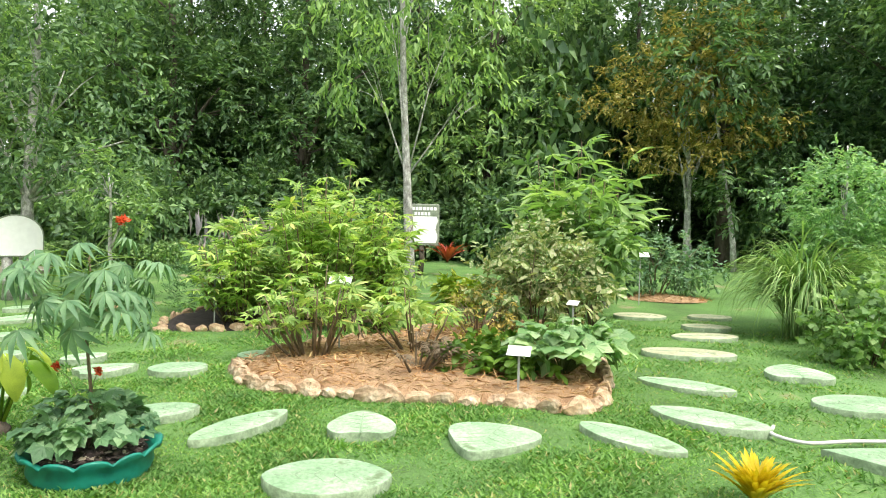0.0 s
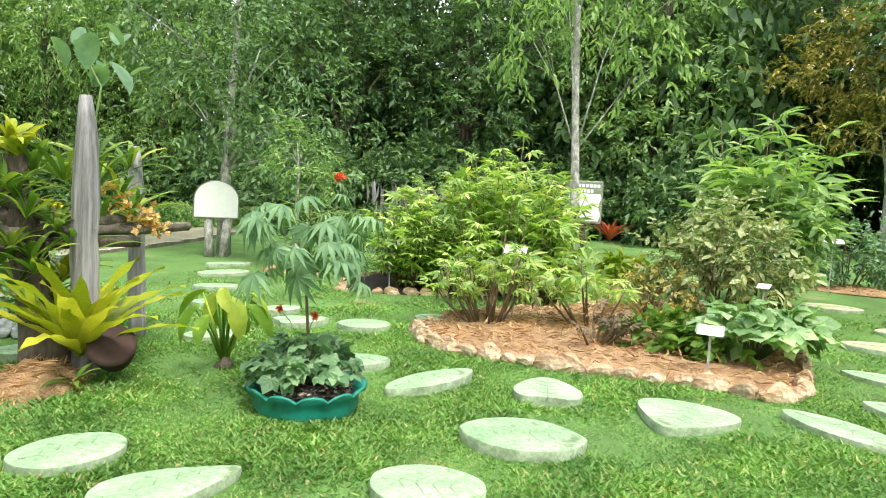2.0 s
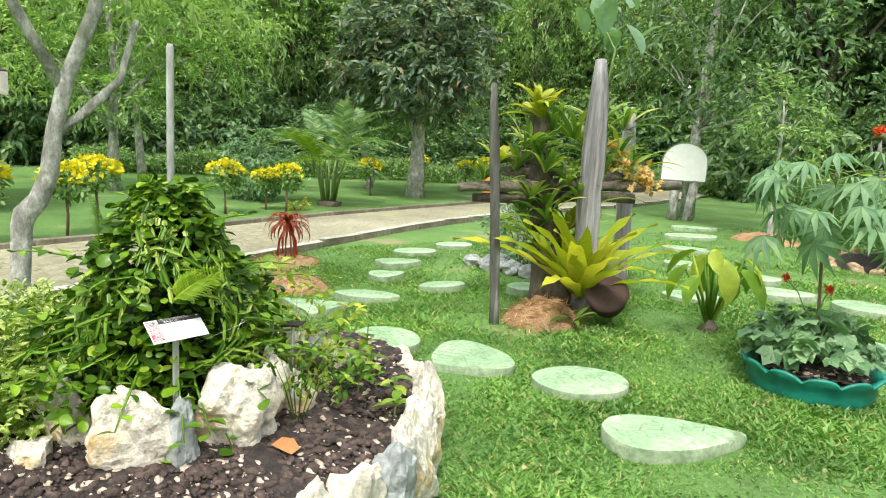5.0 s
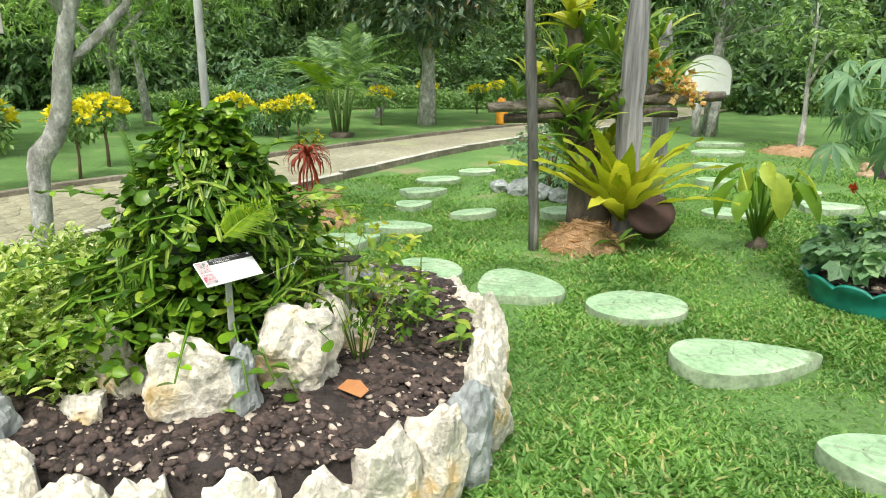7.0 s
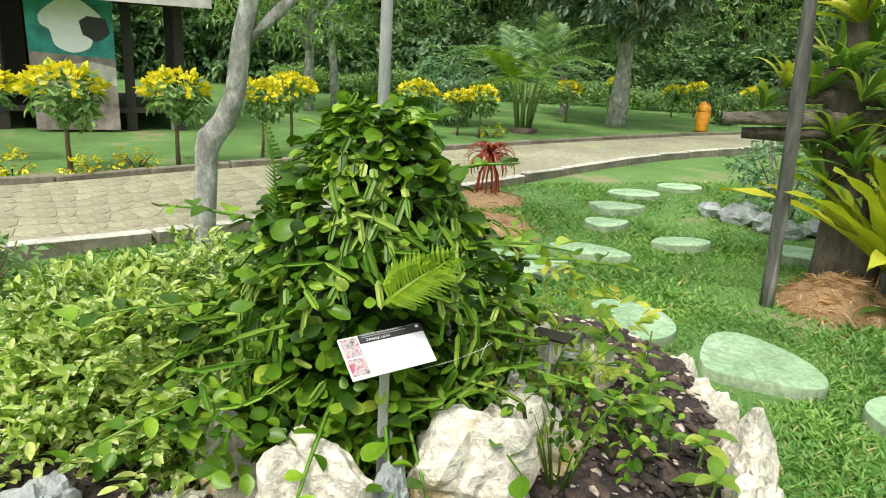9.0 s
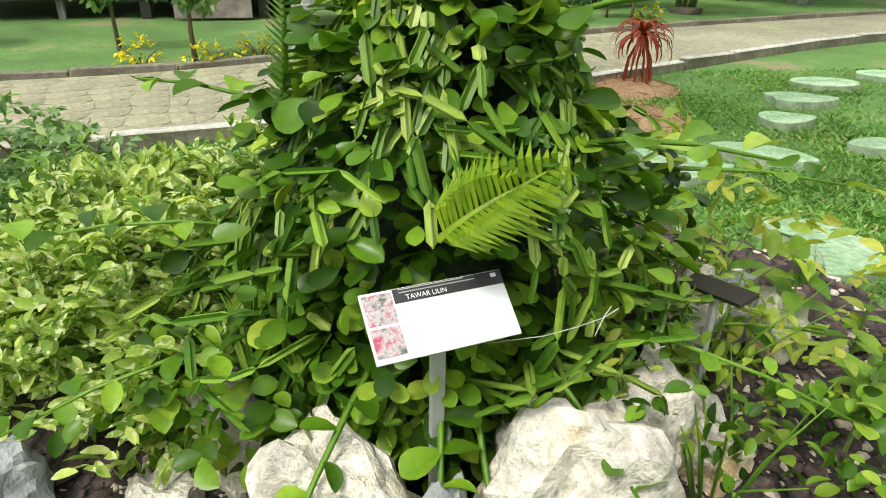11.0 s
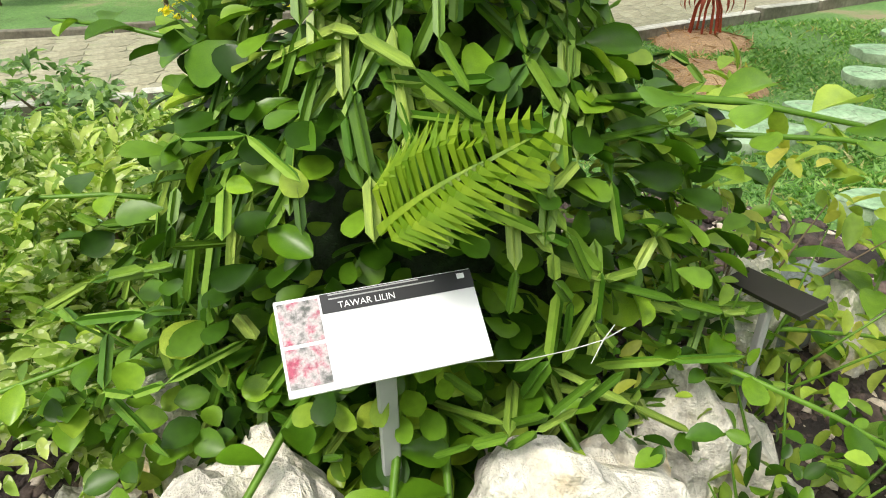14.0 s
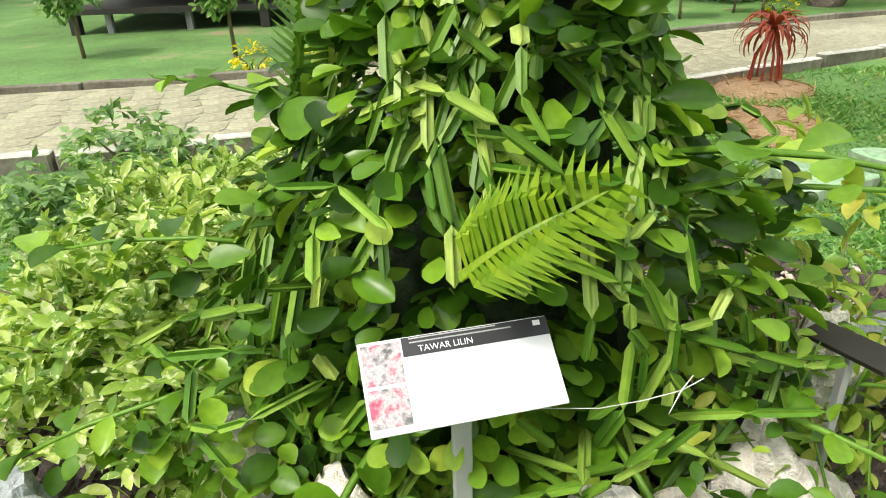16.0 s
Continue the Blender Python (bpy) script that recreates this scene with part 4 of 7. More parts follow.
s.f = [(l * n + i, l * n + (i + 1) % n, (l + 1) * n + (i + 1) % n, (l + 1) * n + i) for l in range(5) for i in range(n)] + [(5 * n + i, 5 * n + (i + 1) % n, 6 * n) for i in range(n)]
tagged(new("bed_soil", s.mesh("bed_soil", M_SOIL, True)), "dark crumbly soil filling the stone-edged herb bed", "soil", kind="structure")


def clods(name, outline, k, lo, hi, mat, label, z, hold=None):
    """Crumbs lying on a bed, as one mass."""
    bm = bmesh.new()
    bmesh.ops.create_icosphere(bm, subdivisions=1, radius=1.0)
    tv = np.array([v.co[:] for v in bm.verts])
    tf = np.array([[v.index for v in f.verts] for f in bm.faces])
    bm.free()
    tv = tv * (1 + 0.32 * np.clip(rng.normal(size=(len(tv), 1)), -1.6, 1.6))
    p = np.array(outline)
    lo_p, hi_p = p.min(0), p.max(0)
    q = lo_p + (hi_p - lo_p) * rng.random((k * 3, 2))
    q = q[inside(q[:, 0], q[:, 1], [tuple(a) for a in outline])]
    if hold is not None:
        q = q[hold(q[:, 0], q[:, 1])]
    q = q[:k]
    size = lo + (hi - lo) * rng.random(len(q)) ** 3
    squash = np.stack([rng.uniform(0.6, 1.7, len(q)), rng.uniform(0.5, 1.3, len(q)), rng.uniform(0.25, 0.6, len(q))], -1)
    r = frames(sphere_dirs(len(q)), sphere_dirs(len(q)))
    v = np.einsum("nij,kj->nki", r, tv) * size[:, None, None] * squash[:, None, :]
    zz = z(q[:, 0], q[:, 1]) if callable(z) else np.full(len(q), z)
    v += np.stack([q[:, 0], q[:, 1], zz + size * 0.2], -1)[:, None]
    f = tf[None] + (np.arange(len(q)) * len(tv))[:, None, None]
    tagged(new(name, mesh_of(name, v.reshape(-1, 3), f.reshape(-1, 3), mat)), label, "soil", kind="stuff")


def bed_z(x, y):
    return 0.27 + 0.08 * np.clip((-3.3 - x) / 0.5, 0, 1)


shrunk = [(cx + (px - cx) * 0.94, cy + (py - cy) * 0.94) for px, py in bed_outline]
clods("soil_clods", shrunk, 9000, 0.005, 0.026, M_CLOD, "dark soil crumbs and bark chips on the bed", bed_z)
clods("bed_pebbles", shrunk, 2600, 0.004, 0.026, M_PEBBLE, "small pale limestone pebbles lying in the dark soil", bed_z)

# (x, y, middle height, half sizes, turn)
BORDER = [(-3.64, 1.9, 0.2, 0.12, 0.09, 0.23, 10), (-3.38, 1.8, 0.2, 0.13, 0.1, 0.24, 150), (-3.14, 1.62, 0.17, 0.12, 0.1, 0.25, 130), (-2.98, 1.47, 0.19, 0.14, 0.11, 0.25, 120), (-2.86, 1.32, 0.13, 0.11, 0.1, 0.22, 80), (-2.8, 1.13, 0.14, 0.13, 0.11, 0.21, 80),
    (-2.76, 0.93, 0.13, 0.13, 0.1, 0.21, 95), (-2.77, 0.7, 0.12, 0.13, 0.1, 0.2, 80), (-2.85, 0.47, 0.12, 0.13, 0.1, 0.19, 60), (-3.0, 0.25, 0.11, 0.13, 0.1, 0.19, 50), (-3.16, 0.05, 0.12, 0.14, 0.11, 0.2, 40)]
LEFTROCKS = [(-3.28, -0.1, 0.16, 0.13, 0.11, 0.22, 50), (-3.5, -0.14, 0.28, 0.12, 0.1, 0.17, 20), (-3.48, -0.34, 0.17, 0.14, 0.12, 0.22, 70), (-3.86, -0.38, 0.2, 0.16, 0.12, 0.22, 30), (-4.2, -0.42, 0.16, 0.14, 0.12, 0.2, 30), (-3.92, 1.98, 0.17, 0.12, 0.1, 0.2, 40), (-4.25, 1.95, 0.16, 0.12, 0.1, 0.2, 10), (-4.6, 1.6, 0.16, 0.13, 0.1, 0.2, 90), (-4.74, 0.9, 0.14, 0.14, 0.12, 0.2, 20), (-3.52, 0.14, 0.3, 0.1, 0.08, 0.09, 60)]
MIDROCKS = [(-3.4, 0.47, 0.35, 0.15, 0.15, 0.19, 8), (-3.31, 0.64, 0.34, 0.06, 0.07, 0.19, 30), (-3.42, 0.84, 0.375, 0.17, 0.2, 0.22, 10), (-3.45, 0.95, 0.37, 0.12, 0.1, 0.2, 60), (-3.53, 1.09, 0.42, 0.08, 0.08, 0.19, 150), (-3.53, 1.2, 0.34, 0.09, 0.08, 0.14, 70), (-3.62, 0.27, 0.37, 0.12, 0.1, 0.17, 40), (-3.85, 1.52, 0.36, 0.1, 0.08, 0.15, 15), (-3.78, 1.25, 0.46, 0.07, 0.08, 0.17, 20), (-3.92, 1.42, 0.42, 0.08, 0.09, 0.13, 50)]
for i, (x, y, z, a, b, c, r) in enumerate(BORDER + LEFTROCKS + MIDROCKS):
    grey = i in (4, 12, 22, 30)
    ob = new("rock", rock_mesh("rock", (a, b, c), M_ROCKGREY if grey else M_ROCK, i + 1, 4, 0.3, 0.6, 0.3))
    ob.matrix_basis = pose(x, y, z, random.uniform(-8, 8), random.uniform(-8, 8), r)
    tagged(ob, "smooth blue-grey weathered rock edging the herb bed" if grey else ("tall craggy cream limestone rock propping the vine mound" if i >= 21 else "craggy cream limestone rock edging the herb bed"), "rock", "rocks of the herb bed")

# ---- the climbing square-stemmed vine, grown into a cone ----
def vine():
    t = thing("vine_bush", pose(*VINE) @ Matrix.Diagonal((1, 1, 0.845, 1)), "dense cone of glossy square-stemmed green vine in the bed", "vine")
    # solid core, coloured near-black to paint the deep shade between the leaves
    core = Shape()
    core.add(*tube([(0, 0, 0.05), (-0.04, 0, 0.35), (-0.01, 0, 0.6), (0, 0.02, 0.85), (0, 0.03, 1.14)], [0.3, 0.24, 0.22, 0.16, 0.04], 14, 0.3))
    part("inner_tangle", core.mesh("inner_tangle", M_SHADECORE, True), t, "dark core in place of old stems, inner shade painted into its colour")

    def radius(z):
        return 0.68 * (1 - z / 1.31) ** 0.95 + 0.04

    def squeeze(z, c):
        """Shallower towards the rocks in front, low down."""
        low = np.clip((0.72 - z) / 0.45, 0, 1)
        return 1 - np.clip(c, 0, 1) * (0.08 + 0.5 * low)

    # old stems and leaves filling the depth
    k = 3700
    z = 1.24 * rng.random(k) ** 1.15
    a = rng.uniform(0, 2 * math.pi, k)
    rr = radius(z) * squeeze(z, np.cos(a)) * (0.64 + 0.41 * rng.random(k)) * (1 + 0.13 * np.sin(3 * a + 6 * z) + 0.08 * np.sin(7 * a - 9 * z))
    pos = np.stack([rr * np.cos(a), rr * np.sin(a), z + 0.03], -1)
    out = np.stack([np.cos(a), np.sin(a), np.zeros(k)], -1)
    d = out * 0.8 + rng.normal(size=(k, 3)) * np.array((0.6, 0.6, 0.28))
    d[:, 2] -= 0.1
    nrm = out * 0.6 + np.array((0, 0, 0.9)) + 0.55 * rng.normal(size=(k, 3))
    # none hang before the plant label
    clear = (pos[:, 0] > 0.3) & (np.abs(pos[:, 1] + 0.05) < 0.14) & (pos[:, 2] > 0.5) & (pos[:, 2] < 0.72)
    pos, d, nrm, out = pos[~clear], d[~clear], nrm[~clear], out[~clear]
    k = len(pos)
    inner = rng.random(k) < 0.55
    # inner leaves darker than the front pieces, depth shade put into the colour
    v, f = scatter(oval(0.66, 0.1, 0.12, 0, BLUNT), pos[inner], d[inner], nrm[inner], 0.05 * rng.uniform(0.6, 1.3, inner.sum()))
    part("inner_leaves", mesh_of("inner_leaves", v, f, M_VINE, True), t)
    outer = np.where(~inner)[0]
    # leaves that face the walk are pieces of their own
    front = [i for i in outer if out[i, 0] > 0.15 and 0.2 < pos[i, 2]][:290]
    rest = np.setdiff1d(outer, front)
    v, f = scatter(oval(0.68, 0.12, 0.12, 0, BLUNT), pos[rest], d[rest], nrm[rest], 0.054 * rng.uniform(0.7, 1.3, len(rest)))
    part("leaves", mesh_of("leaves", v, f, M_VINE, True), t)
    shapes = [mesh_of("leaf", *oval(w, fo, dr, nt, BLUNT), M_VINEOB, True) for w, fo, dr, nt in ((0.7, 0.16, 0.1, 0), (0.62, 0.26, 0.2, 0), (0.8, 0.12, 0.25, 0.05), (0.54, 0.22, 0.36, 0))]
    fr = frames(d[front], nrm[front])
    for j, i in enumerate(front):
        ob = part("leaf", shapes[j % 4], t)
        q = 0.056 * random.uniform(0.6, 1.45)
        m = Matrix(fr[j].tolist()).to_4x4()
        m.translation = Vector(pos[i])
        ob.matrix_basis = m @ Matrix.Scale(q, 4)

    # four-winged jointed stems hanging down the cone
    wing = []
    for w in range(4):
        wing.append((math.cos(w * math.pi / 2), math.sin(w * math.pi / 2)))
    s = Shape()
    unit = Shape()
    for c, sn in wing:
        e, g = Vector((c, 0, sn)), Vector((-sn, 0, c)) * 0.14
        o, z1 = Vector((0, 0, 0)), Vector((0, 1, 0))
        unit.add([o - g, o + g, z1 + g, z1 - g, e + Vector((0, 0.15, 0)), e + Vector((0, 0.85, 0))], [(1, 2, 5, 4), (3, 0, 4, 5), (0, 1, 4), (2, 3, 5)])
    unit = unit.mesh("stem_joint", M_WINGOB)
    made = []

    def joint(p, q, w):
        if len(made) < 290 and p.x > 0.05 and p.z > 0.3:
            ln = (q - p).length
            m = (q - p).to_track_quat("Y", "Z").to_matrix().to_4x4() @ Matrix.Diagonal((w, ln, w, 1))
            m.translation = p
            made.append(part("stem_joint", unit, t))
            made[-1].matrix_basis = m
            return
        dd = (q - p).normalized()
        u = dd.cross(Vector((0.3, 0.2, 0.9))).normalized()
        x = dd.cross(u)
        for c, sn in wing:
            e = (u * c + x * sn) * w
            g = (u * -sn + x * c) * w * 0.14
            m1, m2 = p.lerp(q, 0.15), p.lerp(q, 0.85)
            s.add([p - g, p + g, q + g, q - g, m1 + e, m2 + e], [(1, 2, 5, 4), (3, 0, 4, 5), (0, 1, 4), (2, 3, 5)])

    for i in range(230):
        az = random.uniform(0, 2 * math.pi) if i % 3 == 0 else random.uniform(-1.5, 1.3)
        z0 = random.uniform(0.25, 1.25)
        rz = radius(z0) * float(squeeze(z0, math.cos(az)))
        p = Vector((rz * math.cos(az), rz * math.sin(az), z0))
        loose = random.random() < 0.16
        dirn = Vector((math.cos(az), math.sin(az), random.uniform(-1.7, 0.2))) if not loose else Vector((math.cos(az + 0.6), math.sin(az + 0.6), random.uniform(-0.2, 0.5)))
        dirn = (dirn + Vector((-math.sin(az), math.cos(az), 0)) * random.uniform(-1.2, 1.2)).normalized()
        for seg in range(random.randint(2, 4)):
            ln = random.uniform(0.08, 0.15)
            q = p + dirn * ln
            lim = radius(min(1.28, max(0.0, q.z))) * float(squeeze(q.z, q.x / (math.hypot(q.x, q.y) + 1e-6))) * (1.04 if not loose else 1.3) + 0.015
            h = math.hypot(q.x, q.y)
            if h > lim:
                q.x, q.y = q.x * lim / h, q.y * lim / h
            if q.z < 0.08:
                break
            if max(p.x, q.x) > 0.3 and min(abs(p.y + 0.05), abs(q.y + 0.05)) < 0.14 and 0.5 < max(p.z, q.z) and min(p.z, q.z) < 0.72:
                break
            joint(p, q, random.uniform(0.006, 0.0105))
            p = q
            dirn = (dirn + Vector((random.gauss(0, 0.25), random.gauss(0, 0.25), random.gauss(-0.12, 0.2)))).normalized()
    tagged(part("stem_tangle", s.mesh("stem_tangle", M_WING), t, "pale green four-winged jointed stems"), kind="stuff")
    # sprays reaching out over the lawn side and the tip
    shoot = shapes[0]
    for az, z0, ln, up in ((0.95, 0.45, 0.42, 0.1), (-1.5, 0.62, 0.4, 0.25), (-1.2, 0.42, 0.42, 0.05), (0.8, 0.85, 0.32, 0.4), (1.5, 0.3, 0.42, 0.15), (1.25, 0.75, 0.4, 0.3), (0.3, 1.2, 0.2, 0.5), (0.25, 0.3, 0.3, -0.6), (-0.3, 0.3, 0.3, -0.7), (-1.7, 0.85, 0.3, 0.5), (0.7, 1.05, 0.25, 0.6), (0.05, 0.42, 0.3, -0.55), (-0.12, 0.45, 0.32, -0.6), (-0.5, 0.45, 0.32, -0.35), (0.45, 0.45, 0.3, -0.3)):
        rz = radius(z0) * float(squeeze(z0, math.cos(az))) * 0.9
        p = Vector((rz * math.cos(az), rz * math.sin(az), z0))
        pts = [p + Vector((math.cos(az) * ln * u, math.sin(az) * ln * u, up * ln * u - 0.25 * ln * u * u)) for u in (0, 0.33, 0.66, 1)]
        part("runner", Shape().add(*tube(pts, [0.007, 0.006, 0.005, 0.003], 4)).mesh("runner", M_WING, True), t)
        for j in range(7):
            u = (j + 1) / 7
            q = p + Vector((math.cos(az) * ln * u, math.sin(az) * ln * u, up * ln * u - 0.25 * ln * u * u))
            part("leaf", shapes[j % 4], t).matrix_basis = Matrix.Translation(q) @ pose(0, 0, 0, random.uniform(-10, 30), random.uniform(-30, 30), math.degrees(az) - 90 + (70 if j % 2 else -70) + random.uniform(-20, 20)) @ Matrix.Scale(0.06 * random.uniform(0.8, 1.2), 4)
    return t


vine()


for x, y, h, r in ((-4.29, 0.8, 1.93, 0.019),):
    t = thing("support_pole", BED @ pose(x, y, 0, random.uniform(-0.4, 0.4), random.uniform(-0.4, 0.4), 0), "thin pale timber pole supporting the vine", "pole")
    part("shaft", Shape().add(*tube([(0, 0, -0.1), (0.01, 0, h * 0.5), (0, 0, h - 0.02), (0, 0, h)], [r * 1.08, r, r * 0.94, r * 0.7], 10, 0.12)).mesh("shaft", M_CONCPOST, True), t)


def fern(m, length, pairs, mat, label, leaflet=0.13, n=3, width=0.012):
    t = thing("fern", m, label, "fern")
    for i in range(n):
        me = Shape().add(*frond_shape(length * (1 - 0.12 * i), pairs, leaflet, width)).mesh("frond", mat)
        part("frond", me, t).matrix_basis = pose(0, 0, 0, 35 - 22 * i, 0, -35 + 40 * i)
    return t


fan = thing("fern", Matrix.Translation((-3.43, 0.64, 0.875)), "fresh yellow-green fern frond fanning over the plant label", "fern")
for aim, face, ln, lf in (((0.1, 0.72, 0.62), (0.75, -0.25, 0.6), 0.19, 0.085), ((0.1, 0.3, 0.35), (0.5, 0.1, 0.85), 0.13, 0.08)):
    m = Matrix(frames(np.array([aim]), np.array([face]))[0].tolist()).to_4x4()
    part("frond", Shape().add(*frond_shape(ln, 15, lf, 0.0095, 0.6)).mesh("frond", M_FERN), fan).matrix_basis = m
fern(pose(-3.66, 0.4, 0.97, 55, 0, 165), 0.3, 24, M_FERNDARK, "thin green fern frond sticking out of the vine", 0.07, 1, 0.009)

# ---- plant labels on stakes ----
def plant_label(m, w, h, tilt, stake, label, text=None, lean=0.0):
    """Board tilted back on a stake; origin at the stake's foot."""
    t = thing("plant_label", m, label, "plant label", "" if text else "plant labels")
    c, sn = math.cos(tilt), math.sin(tilt)
    s = Shape().add(*box((-0.012, -0.006, -0.12), (0.012, 0.006, stake - 0.02), 0.002))
    part("stake", s.mesh("stake", M_STAKE), t, "grey metal stake")
    rot = Matrix.Translation((0, -0.012, stake)) @ Matrix.Rotation(radians(lean), 4, "Y") @ Matrix.Rotation(math.pi / 2 - tilt, 4, "X")
    board = part("board", Shape().add(*box((-w / 2, -h / 2, -0.002), (w / 2, h / 2, 0.002), 0.0008)).mesh("board", M_WHITE), t, "white printed board")
    board.matrix_basis = rot

    def flat(name, x0, y0, x1, y1, mat, z=0.0026, lab=""):
        me = mesh_of(name, [(x0, y0, z), (x1, y0, z), (x1, y1, z), (x0, y1, z)], [(0, 1, 2, 3)], mat)
        ob = part(name, me, board, lab)
        return ob

    if text:
        flat("header_band", -w * 0.28, h * 0.28, w / 2, h / 2 - 0.001, M_BLACK, lab="black header band")
        flat("photo", -w / 2 + 0.003, h * 0.02, -w * 0.29, h / 2 - 0.004, M_PHOTO, lab="pink flower photograph")
        flat("photo", -w / 2 + 0.003, -h * 0.42, -w * 0.29, -h * 0.02, M_PHOTO, 0.003, lab="pink flower photograph")
        cu = bpy.data.curves.new("title", "FONT")
        cu.body, cu.size, cu.align_x, cu.align_y = text, 0.0106, "LEFT", "CENTER"
        tmp = bpy.data.objects.new("title_curve", cu)
        scene.collection.objects.link(tmp)
        bpy.context.view_layer.update()
        me = bpy.data.meshes.new_from_object(tmp.evaluated_get(bpy.context.evaluated_depsgraph_get()))
        bpy.data.objects.remove(tmp)
        me.materials.clear()
        me.materials.append(M_WHITE)
        ob = part("title", me, board, "white lettering")
        ob.matrix_basis = Matrix.Translation((-w * 0.2, h * 0.345, 0.0032))
        for k in range(2):
            flat("text_line", -w * 0.24, h * (0.42 + 0.045 * k), w * (0.3 - 0.08 * k), h * (0.435 + 0.045 * k), M_STAKE, 0.003)
        flat("emblem", w * 0.42, h * 0.4, w * 0.46, h * 0.46, M_WHITE, 0.003)
    return t


LABEL_YAW, LABEL_TILT = 107, 0.888
lc = Vector((-3.408, 0.638, 0.77))
plant_label(pose(lc.x, lc.y, 0.24, 0, 0, LABEL_YAW), 0.226, 0.106, LABEL_TILT, 0.53, "white tilted plant label reading TAWAR LILIN on a grey stake", "TAWAR LILIN", 0.5)

# low pale shrub in front of the vine, seedlings and a fallen leaf
bush("pale_shrub", BED @ pose(-4.62, 0.0, 0.05), [(0, 0, 0.24, 0.42, 0.36, 0.24), (-0.35, -0.15, 0.22, 0.4, 0.36, 0.22), (0.25, 0.14, 0.16, 0.3, 0.26, 0.2), (-0.5, 0.3, 0.26, 0.4, 0.34, 0.22), (0.02, -0.28, 0.15, 0.32, 0.24, 0.18)], M_SHRUBPALE,
    "low spreading shrub with pale variegated lime-green leaves", twigs=1500, per=8, twig_len=0.1, size=0.056, stems=22, height=0.4, spread=0.5, stem_r=0.006, template=oval(0.42, 0.1, 0.15), droop=-0.1)


bush("yellow_herb", BED @ pose(-4.42, 1.5, 0.12), [(0, 0, 0.3, 0.22, 0.2, 0.26), (0.12, 0.2, 0.22, 0.2, 0.18, 0.2)], M_SHRUBLIME, "thin yellow-green leafy herb beside the vine", twigs=34, per=5, twig_len=0.1, size=0.075, stems=9, height=0.5, spread=0.22, stem_r=0.004, template=oval(0.42, 0.1, 0.15))


bush("vine_spill", BED @ pose(-4.2, 1.38, 0.1), [(0, 0, 0.32, 0.26, 0.24, 0.22), (0.06, 0.25, 0.22, 0.2, 0.22, 0.14), (-0.1, -0.2, 0.5, 0.22, 0.2, 0.2)], M_SHRUBLIME, "loose yellow-green leafy herb leaning over the rocks", twigs=55, per=6, twig_len=0.11, size=0.045, stems=9, height=0.5, spread=0.28, stem_r=0.004, template=oval(0.46, 0.12, 0.2), stem_mat=M_WING, category="vine")
bush("vine_spill", BED @ pose(-4.2, 0.44, 0.1), [(0, 0, 0.3, 0.26, 0.26, 0.24), (0.02, -0.2, 0.2, 0.24, 0.24, 0.18), (-0.15, 0.1, 0.5, 0.24, 0.22, 0.2)], M_VINE, "loose green vine leaves spilling over the pale shrub", twigs=80, per=5, twig_len=0.12, size=0.056, stems=12, height=0.5, spread=0.28, stem_r=0.006, template=oval(0.74, 0.16), stem_mat=M_WING, category="vine")
bush("vine_spill", BED @ pose(-3.88, 1.34, 0.1), [(0, 0, 0.26, 0.17, 0.2, 0.14), (0.02, 0.22, 0.2, 0.14, 0.16, 0.11)], M_VINE, "loose green vine shoots lying over the pale rocks", twigs=38, per=5, twig_len=0.11, size=0.042, stems=8, height=0.36, spread=0.24, stem_r=0.004, template=oval(0.6, 0.14), stem_mat=M_WING, category="vine")
slat = thing("plant_label", pose(-3.6, 1.19, 0.3), "dark-backed plant label lying nearly flat on its stake", "plant label")
part("stake", Shape().add(*box((-0.01, -0.005, -0.05), (0.01, 0.005, 0.365), 0.002)).mesh("stake", M_STAKE), slat)
part("board", Shape().add(*box((-0.085, -0.022, -0.004), (0.085, 0.022, 0.004), 0.001)).mesh("board", M_DARKWOOD), slat).matrix_basis = pose(0, 0, 0.372, 20, -14, 10)



def seedling(x, y, z, h, k, size, label, mat=M_TARO):
    t = thing("seedling", BED @ pose(x, y, z), label, "seedling", "young herbs in the bed")
    part("stem", Shape().add(*tube([(0, 0, -0.03), (0.01, 0, h * 0.5), (0, 0.01, h)], [0.006, 0.005, 0.003], 5)).mesh("stem", M_STEM), t)
    me = mesh_of("leaf", *oval(0.5, 0.1, 0.25), mat, True)
    for i in range(k):
        u = 0.25 + 0.75 * i / k
        part("leaf", me, t).matrix_basis = pose(0, 0, h * u, random.uniform(0, 35) + 30 * (u > 0.9), 0, i * 137) @ Matrix.Scale(size * random.uniform(0.7, 1.2) * (1.15 - 0.4 * u), 4)


for x, y, h, k, q in ((-4.02, 1.76, 0.26, 11, 0.13), (-4.15, 1.9, 0.2, 8, 0.11), (-3.86, 1.9, 0.12, 6, 0.12), (-4.4, 1.8, 0.32, 12, 0.13), (-4.6, 1.7, 0.3, 10, 0.14), (-4.3, 1.95, 0.3, 10, 0.08), (-4.75, 1.45, 0.25, 9, 0.14), (-3.7, 1.82, 0.06, 5, 0.11)):
    seedling(x, y, 0.1, h, k, q, "young green herb seedling in the dark soil")
dl = new("dry_leaf", mesh_of("dry_leaf", [(-0.05, -0.03, 0), (0.0, -0.04, 0.012), (0.06, -0.02, 0.0), (0.065, 0.02, 0.012), (0.01, 0.035, 0.025), (-0.05, 0.025, 0.01), (0, 0, 0.008)], [(0, 1, 6), (1, 2, 6), (2, 3, 6), (3, 4, 6), (4, 5, 6), (5, 0, 6)], M_BROWNLEAF))
